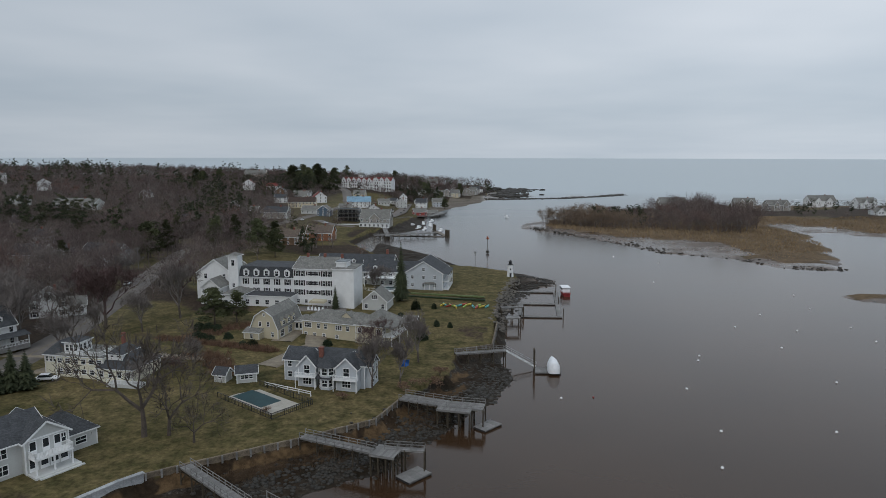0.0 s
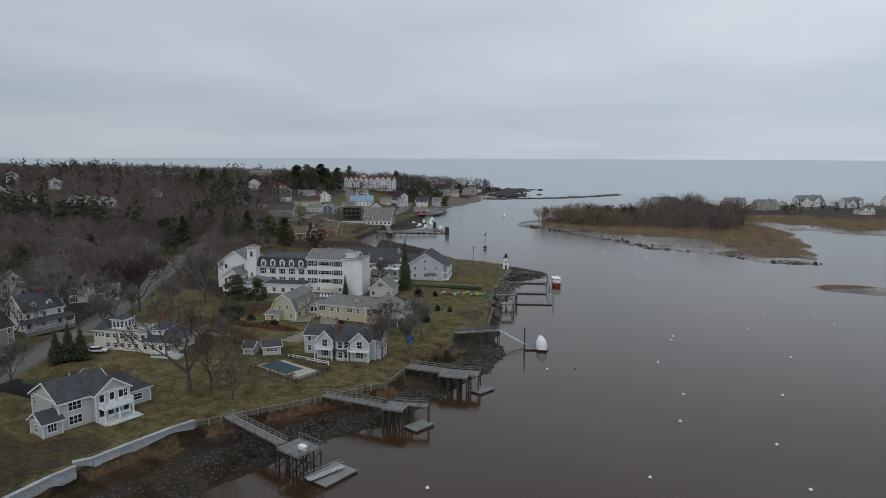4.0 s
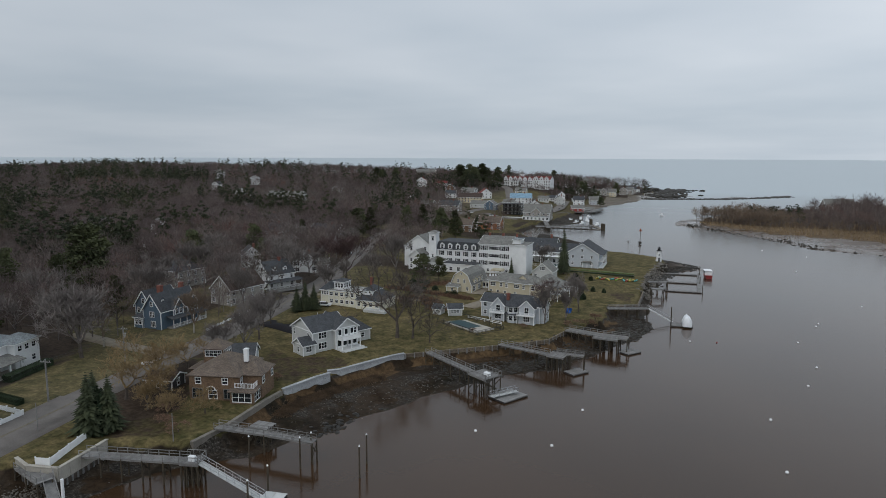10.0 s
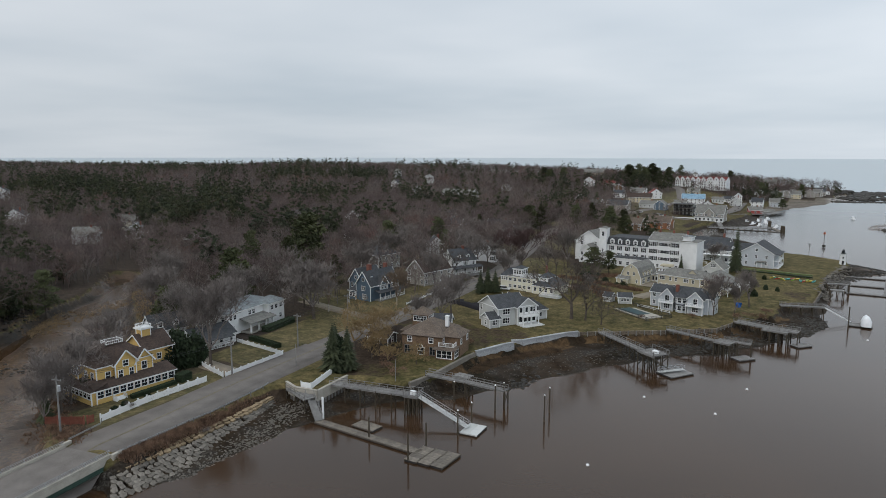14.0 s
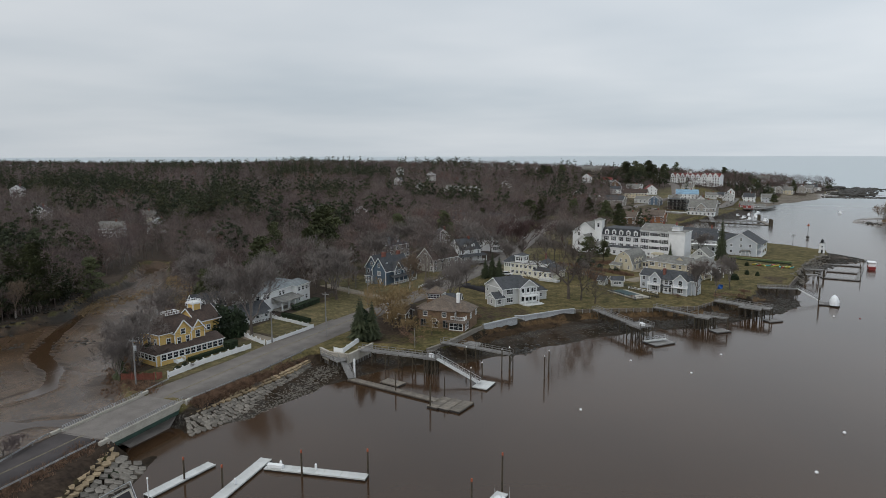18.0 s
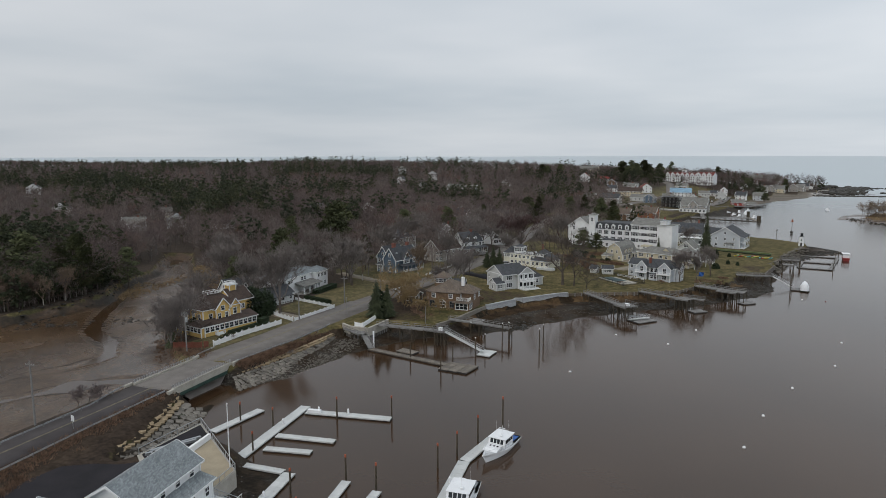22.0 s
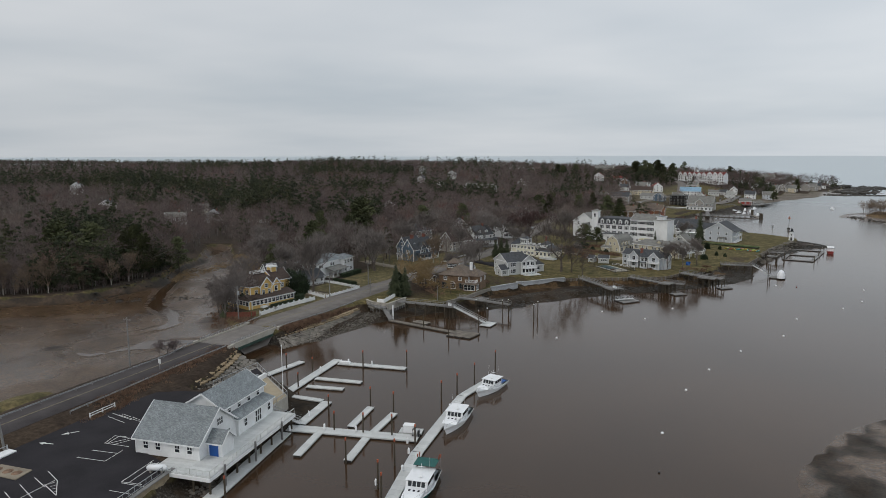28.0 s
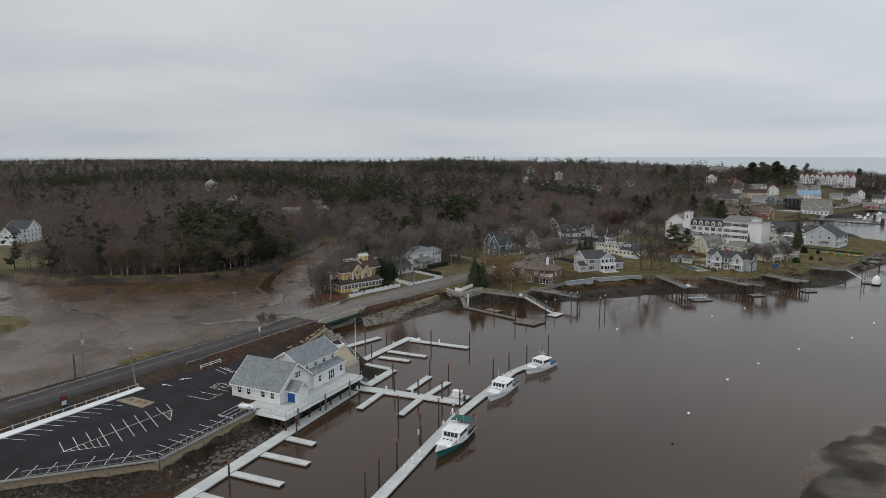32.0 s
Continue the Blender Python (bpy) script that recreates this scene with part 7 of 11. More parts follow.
h = thing("hotel_wing", "grey-white two-storey hotel wing with dark dormered roof", "hotel", pose(-45, 228, ground_z(-45, 228) - 0.2, 0, 0, -6))
b = raise_block(h, (-16, 10, 2, 12, -0.8, 6.0, "gx", 3.4), M_GREYSIDE, M_ROOF)
win_row(h, b, "s", 4.4, 8, 1.2, 1.3)
win_row(h, b, "s", 1.6, 8, 1.2, 1.5)
for k in range(2):
    dormer(h, -11 + 9 * k, 3.0, 6.4, 1.6, 1.3, 3.0, "s", M_WHITE, M_ROOF)
b = raise_block(h, (1.5, 16.0, -2, 16, -0.8, 6.4, "gy", 4.4), M_GREYBLUE, M_ROOF)
for z, c in ((1.8, 3), (4.8, 3), (7.8, 1)):
    win_row(h, b, "s", z, c, 0.9, 1.2, inset=3)
for z in (0.2, 3.2):
    bm = bmesh.new()
    bx(bm, 16.0, 18.2, -1.5, 13, z - 0.2, z)
    part("gallery_floor", bm, M_TRIM, h)
    railing(h, (18.1, -1.4), (18.1, 12.9), z, 1.0, gap=0.4)
posts(h, [(18.0, y) for y in (-1.3, 3.3, 8.0, 12.8)], -0.4, 6.0, 0.12, name="gallery_post")
bm = bmesh.new()
block_roof(bm, (15.8, 18.3, -1.7, 13.2, 0, 6.0, "shede", 0.6), 0.2)
part("gallery_roof", bm, M_ROOF, h)
bm = bmesh.new()
bx(bm, -14, 1.4, -9, 2, -0.6, 0.5)
part("pool_terrace", bm, M_TRIM, h, "white pool terrace")
railing(h, (-14, -9), (1.4, -9), 0.5, 1.0, gap=0.5)
bm = bmesh.new()
bx(bm, -11, -2, -6, -1, 0.45, 0.56)
part("pool_cover", bm, M_POOL, h)
bm = bmesh.new()
bx(bm, -14.5, 1.4, -2.5, 2.2, 4.0, 4.15)
part("terrace_canopy", bm, M_TRIM, h)
posts(h, [(-14 + 3.8 * k, -2.3) for k in range(5)], 0.5, 4.0, 0.1, name="canopy_post")
h = thing("hotel_wing", "long low hotel wing with dark roof and dormers", "hotel", pose(-66, 244, ground_z(-66, 244) - 0.2, 0, 0, -6))
b = raise_block(h, (-15, 16, 0, 11, -0.8, 5.8, "gx", 3.6), M_GREYSIDE, M_ROOF)
win_row(h, b, "s", 4.2, 9, 1.1, 1.3)
for k in range(3):
    dormer(h, -9 + 9 * k, 1.0, 6.4, 1.6, 1.3, 3.0, "s", M_WHITE, M_ROOF)
chimney(h, 13, 6, 8, 11.4)
h = house_at("small grey gabled guest cottage with triple window", -50.8, 190.0, -8, -0.2)
b = raise_block(h, (-4.0, 4.0, 0, 9, -0.8, 3.4, "gy", 3.4), M_GREYSIDE, M_ROOFGREY)
put_window(h, b, "s", 0, 4.6, 1.9, 1.3, "triple")
win_row(h, b, "s", 1.6, 2, 1.0, 1.4)
simple_house("utility_shed", "tiny grey shingled shed with hip roof", -37.6, 170.5, -10, 3.6, 3.2, 2.4, 1.2, "gx", M_GREYSHINGLE, M_ROOFGREY, 1, 0, 0, False)
tent = thing("awning_table", "cream canvas awning over wrapped chairs beside hotel", "awning", pose(-69, 188.8, ground_z(-69, 188.8), 0, 0, -8))
bm = bmesh.new()
prism(bm, [(-2.6, 2.2), (2.6, 2.2), (2.2, 2.9), (-2.2, 2.9)], 1, -1.8, 1.8)
part("canopy", bm, M_CREAM, tent)
posts(tent, [(-2.5, -1.7), (2.5, -1.7), (-2.5, 1.7), (2.5, 1.7)], 0, 2.2, 0.05)
for k in range(5):
    bm = bmesh.new()
    bmesh.ops.create_cone(bm, cap_ends=True, segments=8, radius1=0.5, radius2=0.25, depth=1.1)
    part("wrapped_chair", bm, M_SHRINK, tent, m=pose(-2.4 + 1.2 * k, -2.6, 0.55))

# brown shingled house with the lookout
h = house_at("brown shingled house with cedar hip roof and lookout tower", -104.2, 45.2, 8, -0.1)
b = raise_block(h, (-5.0, 5.8, -7.6, 5.0, -0.8, 5.2, "hip", 3.2), M_BROWNWALL, M_ROOFWOOD, False)
for u in (-3.6, 3.2):
    put_window(h, b, "s", u, 1.5, 2.1, 1.9, "triple", trim=M_TIMBER)
put_window(h, b, "s", -0.3, 1.3, 1.7, 1.7, "double", trim=M_TRIM)
bm = bmesh.new()
prism(bm, [(-0.3 + 1.05 * math.cos(k * math.pi / 10), 2.2 + 0.9 * math.sin(k * math.pi / 10)) for k in range(11)], 1, -7.68, -7.58)
part("arch_trim", bm, M_TRIM, h, "white arched window head")
bm = bmesh.new()
prism(bm, [(-0.3 + 0.8 * math.cos(k * math.pi / 10), 2.26 + 0.66 * math.sin(k * math.pi / 10)) for k in range(11)], 1, -7.71, -7.69)
part("arch_pane", bm, M_GLASS, h, "dark arched pane")
for u in (-3.4, 2.4):
    put_window(h, b, "s", u, 4.2, 1.1, 1.2, trim=M_TRIM)
win_row(h, b, "e", 4.0, 2, 1.0, 1.3)
win_row(h, b, "w", 1.6, 3, 1.0, 1.4, trim=M_TIMBER)
b = raise_block(h, (4.2, 9.8, -5.6, 1.6, -0.8, 5.0, "hip", 2.2), M_BROWNWALL, M_ROOFWOOD, False)
win_row(h, b, "e", 3.9, 2, 1.0, 1.3)
b = raise_block(h, (4.4, 9.4, -9.0, -5.0, -0.8, 2.5, "sheds", 0.5), M_BROWNWALL, M_ROOFWOOD, False)
put_window(h, b, "s", 0, 1.4, 3.9, 1.8, "triple")
put_window(h, b, "e", 0, 1.4, 2.6, 1.8, "triple")
for p, q in (((5.0, -8.0), (9.0, -8.0)), ((5.0, -8.0), (5.0, -5.8)), ((9.0, -8.0), (9.0, -5.8))):
    railing(h, p, q, 3.0, 1.0, gap=0.3)
b = raise_block(h, (-5.9, -1.5, 1.2, 5.6, -0.8, 8.2, "hip", 1.9), M_BROWNWALL, M_ROOFWOOD, False)
for face in "sew":
    win_row(h, b, face, 7.3, 4, 0.8, 1.2, inset=0.8)
chimney(h, 4.8, -1.0, 6.5, 9.4, 0.9, M_TRIM)
b = raise_block(h, (-9.0, -4.8, 1.0, 5.0, -0.8, 3.6, "hip", 1.4), M_BROWNWALL, M_ROOFWOOD, False)
win_row(h, b, "s", 1.6, 2, 1.0, 1.3, trim=M_TRIM)
simple_house("outbuilding", "low grey-blue outbuilding with dark roof", -110.5, 61.0, 20, 7, 6, 2.8, 2.2, "gx", M_GREYBLUE, M_ROOF, 1, 2, 1, False)
simple_house("outbuilding", "low dark timber garage with flat dark roof", -117.6, 42.0, 5, 6, 5, 2.4, 1.0, "gx", M_DARKWALL, M_ROOFBROWN, 1, 1, 1, False)

# mustard Victorian with the long glazed porch
h = house_at("mustard-yellow Victorian house with long glazed porch and brown roof", -143.8, -23.0, 83, 0.0)
b = raise_block(h, (1.6, 13.6, 2.8, 11.4, -0.8, 6.7, "hip", 3.8), M_YELLOW, M_ROOFBROWN)
for u in (-3.6, 3.9):
    put_window(h, b, "s", u, 4.6, 1.0, 1.5)
win_row(h, b, "w", 4.6, 3, 1.0, 1.6, inset=1.6)
win_row(h, b, "w", 1.7, 3, 1.0, 1.5, inset=1.6)
g = raise_block(h, (5.2, 9.8, 2.0, 7.6, 3.2, 6.9, "gy", 2.5), M_YELLOW, M_ROOFBROWN)
put_window(h, g, "s", 0, 6.6, 1.1, 1.2)
put_window(h, g, "s", -1.2, 4.5, 0.9, 1.5)
put_window(h, g, "s", 1.2, 4.5, 0.9, 1.5)
g = raise_block(h, (9.9, 13.8, 2.4, 8.0, 3.0, 6.2, "gy", 2.4), M_YELLOW, M_ROOFBROWN)
put_window(h, g, "s", 0, 5.0, 1.1, 1.6)
g = raise_block(h, (0.6, 5.0, 8.4, 12.6, -0.8, 6.6, "hip", 1.2), M_YELLOW, M_ROOFBROWN)
win_row(h, g, "w", 5.2, 3, 0.8, 1.4, inset=0.9)
win_row(h, g, "w", 1.8, 2, 0.8, 1.4, inset=0.9)
for p, q in (((5.8, 6.2), (9.4, 6.2)), ((9.4, 6.2), (9.4, 8.4)), ((9.4, 8.4), (5.8, 8.4)), ((5.8, 8.4), (5.8, 6.2))):
    railing(h, p, q, 10.1, 0.7, gap=0.4, name="roof_walk")
bm = bmesh.new()
bx(bm, 5.6, 9.6, 6.0, 8.6, 9.6, 10.1)
part("roof_platform", bm, M_ROOFBROWN, h)
b = (0, 17.4, 0, 3.0, -0.8, 2.9, "sheds", 1.3)
raise_block(h, b, M_YELLOW, M_ROOFBROWN, wall_name="porch_wall", roof_name="porch_roof")
for k in range(11):
    put_window(h, b, "s", -7.9 + k * 1.58, 1.9, 1.2, 1.3)
b = (-1.0, 1.8, 0.2, 11.6, -0.8, 2.8, "shedw", 1.2)
raise_block(h, b, M_YELLOW, M_ROOFBROWN, wall_name="porch_wall", roof_name="porch_roof")
for k in range(7):
    put_window(h, b, "w", -4.9 + k * 1.62, 1.9, 1.2, 1.2)
bm = bmesh.new()
for k in range(4):
    bx(bm, 3.2, 5.4, -0.5 - 0.35 * k, -0.1 - 0.35 * k, -0.6, 0.6 - 0.18 * k)
part("front_steps", bm, M_TRIM, h)
for x in (3.2, 5.4):
    railing(h, (x, -1.6), (x, -0.1), 0.3, 0.9, gap=0.3)
g = raise_block(h, (14.8, 21.6, 7.0, 15.0, -0.8, 6.8, "gx", 2.8), M_YELLOW, M_ROOFBROWN)
put_window(h, g, "e", 0, 5.6, 1.3, 1.3)
put_window(h, g, "s", 2.0, 1.6, 2.6, 2.4, "triple", kind="garage_door")
put_window(h, g, "s", 0, 4.6, 1.0, 1.3)
g = raise_block(h, (16.0, 18.2, 10.0, 12.2, 8.6, 10.8, "flat", 0), M_YELLOW, M_TRIM)
for p, q in (((15.9, 9.9), (18.3, 9.9)), ((18.3, 9.9), (18.3, 12.3)), ((18.3, 12.3), (15.9, 12.3)), ((15.9, 12.3), (15.9, 9.9))):
    railing(h, p, q, 11.05, 0.65, gap=0.4, name="roof_walk")
h = simple_house("house", "black-roofed white cottage behind the evergreens", -172.0, 16.5, 70, 9, 7, 4.2, 3.4, "gx", M_WHITE, M_ROOF, 1, 2, 2, False)
dormer(h, -2.2, -3.4, 4.6, 1.5, 1.4, 2.6, "s", M_WHITE, M_ROOF)
dormer(h, 2.0, -3.4, 4.6, 1.5, 1.4, 2.6, "s", M_WHITE, M_ROOF)
h = simple_house("house", "low dark-roofed white house behind the maple", -158.0, 18.5, 80, 12, 8, 3.0, 2.2, "gx", M_WHITE, M_ROOF, 1, 4, 2, False)
porch(h, -6, 4, -6.2, -4, 0.2, 2.6, M_ROOF)

# white prairie house
h = house_at("white two-storey house with low silver-grey hip roof", -155.5, 28.5, 96, 0.1)
b = raise_block(h, (-3.0, 19.5, 2.5, 13.5, -0.8, 6.2, "hip", 2.0), M_WHITE, M_ROOFLIGHT)
for u in (-9.6, -7.9, -1.5, 0.2, 6.4, 8.2):
    put_window(h, b, "s", u, 4.9, 1.1, 1.2)
for u in (-9.0, 9.0):
    put_window(h, b, "s", u, 1.7, 1.6, 1.5)
win_row(h, b, "w", 4.9, 3, 1.1, 1.2)
b = raise_block(h, (13.0, 20.5, 0.6, 6.0, -0.8, 6.2, "hip", 1.6), M_WHITE, M_ROOFLIGHT)
win_row(h, b, "s", 4.9, 3, 1.1, 1.2, inset=1.6)
win_row(h, b, "s", 1.8, 2, 1.1, 1.3, inset=1.8)
bm = bmesh.new()
block_roof(bm, (2.6, 13.2, -1.4, 3.4, 0, 2.9, "sheds", 1.4), 0.5)
part("porch_roof", bm, M_ROOFGREY, h)
bm = bmesh.new()
bx(bm, 2.6, 13.2, -1.2, 2.6, -0.6, 0.3)
part("porch_floor", bm, M_CONCRETE, h)
posts(h, [(2.9 + 3.35 * k, -1.0) for k in range(4)], 0.3, 2.9, 0.2, name="porch_post")
bm = bmesh.new()
bx(bm, 7.6, 14.0, -2.8, -2.5, -0.4, 1.0)
part("porch_wall", bm, M_WHITE, h)

# slate-blue Victorian pair
h = house_at("slate-blue gabled Victorian house with white trim and side porch", -149.5, 80.5, 82, -0.1)
b = raise_block(h, (0.5, 15.0, -1.4, 5.2, -0.8, 5.8, "gx", 4.4), M_BLUE, M_ROOF)
put_window(h, b, "w", 0, 7.4, 0.9, 1.2)
put_window(h, b, "w", 0, 4.4, 1.5, 1.4, "triple")
put_window(h, b, "w", 0.4, 1.6, 1.6, 1.5, "triple")
for x0, x1 in ((4.6, 8.4), (10.2, 14.2)):
    g = raise_block(h, (x0, x1, -2.2, 2.0, 3.0, 5.8, "gy", 2.6), M_BLUE, M_ROOF)
    win_row(h, g, "s", 4.6, 2, 0.9, 1.4, inset=1.1)
dormer(h, 3.0, 0.2, 7.2, 1.4, 1.2, 2.2, "s", M_BLUE, M_ROOF)
porch(h, 2.6, 16.0, -4.0, -1.3, 0.5, 2.9, M_ROOF)
b = raise_block(h, (0.0, 4.0, 5.2, 8.2, -0.8, 3.2, "shedw", 1.0), M_BLUE, M_ROOF)
win_row(h, b, "w", 1.9, 2, 0.9, 1.3, inset=0.8)
b = raise_block(h, (3.6, 14.0, 5.2, 11.4, -0.8, 6.0, "gx", 4.2), M_BLUE, M_ROOF)
win_row(h, b, "w", 4.4, 2, 0.9, 1.4)
put_window(h, b, "w", 0, 7.2, 0.9, 1.2)
chimney(h, 7.5, 5.6, 7.5, 11.4, 1.3)
chimney(h, 13.2, 3.0, 8.0, 11.6, 1.1)

h = simple_house("house", "dark shingled house with hip roof and red chimney", -181, 136, 80, 13, 11, 6.4, 3.6, "hip", M_GREYSHINGLE, M_ROOF, 2, 4, 3)
dormer(h, 0, -4.4, 7.0, 1.8, 1.4, 2.6, "s", M_GREYSHINGLE, M_ROOF)
h = simple_house("house", "grey shingled house with brown roof and white gable", -146.0, 118.0, 76, 15, 9, 5.4, 4.2, "gx", M_GREYSHINGLE, M_ROOFBROWN, 2, 4, 2)
h = simple_house("house", "white gabled house with wraparound porch and dark roof", -145.0, 141.5, 62, 11, 9, 6.0, 4.2, "gx", M_WHITE, M_ROOF, 2, 3, 3)
porch(h, -6.8, 7.4, -7.0, -4.4, 0.7, 3.0, M_ROOF)
dormer(h, -2.2, -3.6, 6.6, 1.6, 1.3, 2.4, "s", M_WHITE, M_ROOF)
dormer(h, 2.2, -3.6, 6.6, 1.6, 1.3, 2.4, "s", M_WHITE, M_ROOF)
simple_house("house", "tall narrow white house with dark roof", -178, 181, 40, 7.5, 7, 5.8, 3.2, "gy", M_WHITE, M_ROOF, 2, 2, 2)
simple_house("house", "white gabled cottage with dark shutters among trees", -150.0, 177.0, 30, 10, 8, 4.8, 3.4, "gy", M_WHITE, M_ROOFGREY, 2, 2, 2, shutters=True, extra=(5, 10, -2, 4, 3.0, "gx", 2.0))

# marina clubhouse on its deck
h = thing("marina_clubhouse", "white shingled marina clubhouse with silver-grey roofs", "clubhouse", pose(-71.2, -104.6, 3.42, 0, 0, 14))
b = raise_block(h, (-12.6, -0.2, 0, 11.0, -0.6, 2.9, "gx", 4.2), M_WHITE, M_ROOFLIGHT)
for u in (-4.2, -1.8, 2.0, 4.4):
    put_window(h, b, "s", u, 1.6, 0.9, 1.2)
put_window(h, b, "e", 0.4, 4.6, 1.6, 1.2, "triple")
put_window(h, b, "e", 2.6, 1.6, 1.0, 1.3)
b = raise_block(h, (-9.6, -1.8, 9.0, 22.5, -0.6, 5.4, "gy", 2.4), M_WHITE, M_ROOFLIGHT)
win_row(h, b, "e", 4.4, 4, 0.9, 1.1, inset=2.0)
put_window(h, b, "s", 2.0, 5.2, 1.0, 1.0)
b = raise_block(h, (-2.0, 0.4, 10.6, 22.0, -0.6, 3.0, "shede", 0.8), M_WHITE, M_ROOFLIGHT)
put_window(h, b, "e", 0.6, 1.4, 2.0, 2.1, "triple", kind="sliding_door")
put_window(h, b, "e", -3.6, 1.7, 0.9, 1.3)
put_window(h, b, "e", 4.4, 1.7, 0.9, 1.3)
b = raise_block(h, (-0.3, 2.6, 2.2, 5.4, -0.2, 2.7, "gx", 1.4), M_WHITE, M_ROOFLIGHT)
bm = bmesh.new()
bx(bm, 0.2, 1.9, 2.13, 2.22, 0.05, 2.15)
part("blue_door", bm, M_BLUEDOOR, h, "bright blue door")
deck = thing("marina_deck", "pale timber deck on black piles round the clubhouse", "deck", pose(-71.2, -104.6, 3.42, 0, 0, 14))
for x0, x1, y0, y1 in ((-0.2, 5.0, -4.6, 22.5), (-6.0, -0.2, -4.6, -0.1)):
    n = int((y1 - y0) / 0.9)
    bm = bmesh.new()
    bx(bm, x0, x1, 0.01, (y1 - y0) / n - 0.02, -0.1, 0.04)
    pm = bpy.data.meshes.new("deck_board")
    bm.to_mesh(pm)
    bm.free()
    for k in range(n):
        link_mesh("deck_board", pm, M_DOCKPALE, deck, m=pose(0, y0 + k * (y1 - y0) / n, 0))
bm = bmesh.new()
bx(bm, 4.9, 5.05, -4.7, 22.6, -0.7, -0.1)
bx(bm, -6.1, 5.0, -4.75, -4.6, -0.7, -0.1)
part("fascia", bm, M_TRIM, deck)
for k in range(8):
    for x in (4.5, 1.5):
        bm = bmesh.new()
        rod(bm, (x, -4.0 + 3.7 * k, -5.6), (x, -4.0 + 3.7 * k, -0.1), 0.2, 0.17, 8)
        part("support_post", bm, M_PILE, deck)
for p, q in (((4.9, -4.5), (4.9, 22.4)), ((-6.0, -4.5), (4.9, -4.5))):
    railing(deck, p, q, 0.04, 1.0, M_DOCKPALE, gap=1.2)
for k in range(3):
    bm = bmesh.new()
    rod(bm, (5.25, -1.0 + 9 * k, -5.5), (5.25, -1.0 + 9 * k, 0.6), 0.2, 0.18, 8)
    part("fender_post", bm, M_TIMBER, deck)
terr = thing("marina_terrace", "sand-coloured walled terrace with white rails above the docks", "terrace", pose(-71.2, -104.6, 3.42, 0, 0, 14))
bm = bmesh.new()
prism(bm, [(-0.8, 20.6), (-0.8, 30.2), (-17.2, 45.2), (-19.6, 31.0), (-12.0, 24.0), (-9.8, 22.6)], 2, -3.6, 0.1)
part("base", bm, M_CONCRETE, terr)
bm = bmesh.new()
prism(bm, [(-1.0, 20.9), (-1.0, 29.9), (-11.3, 39.4), (-11.3, 24.0), (-9.6, 22.9)], 2, 0.1, 0.16)
part("sand_floor", bm, M_SANDFLOOR, terr, "sand-coloured floor")
bm = bmesh.new()
prism(bm, [(-12.0, 26.0), (-12.0, 40.0), (-16.8, 44.4), (-19.0, 31.4)], 2, 0.1, 0.18)
part("dark_floor", bm, M_ASPHALTNEW, terr)
bm = bmesh.new()
bx(bm, -11.9, -11.4, 26.0, 39.6, 0.1, 1.1)
part("low_wall", bm, M_TRIM, terr)
bm = bmesh.new()
for k, y in enumerate((27.0, 28.2)):
    beam(bm, (-18.0, y + 4, 0.45), (-13.2, y + 11, 0.45), 0.5, 0.4)
part("stored_ramp", bm, M_STEEL, terr, "aluminium ramp sections stored flat")
for p, q in (((-17.0, 45.0), (-0.9, 30.1)), ((-0.9, 30.1), (-0.9, 21.5)), ((-19.4, 31.2), (-17.1, 45.0))):
    railing(terr, p, q, 0.16, 1.1, M_STEEL, gap=1.3)

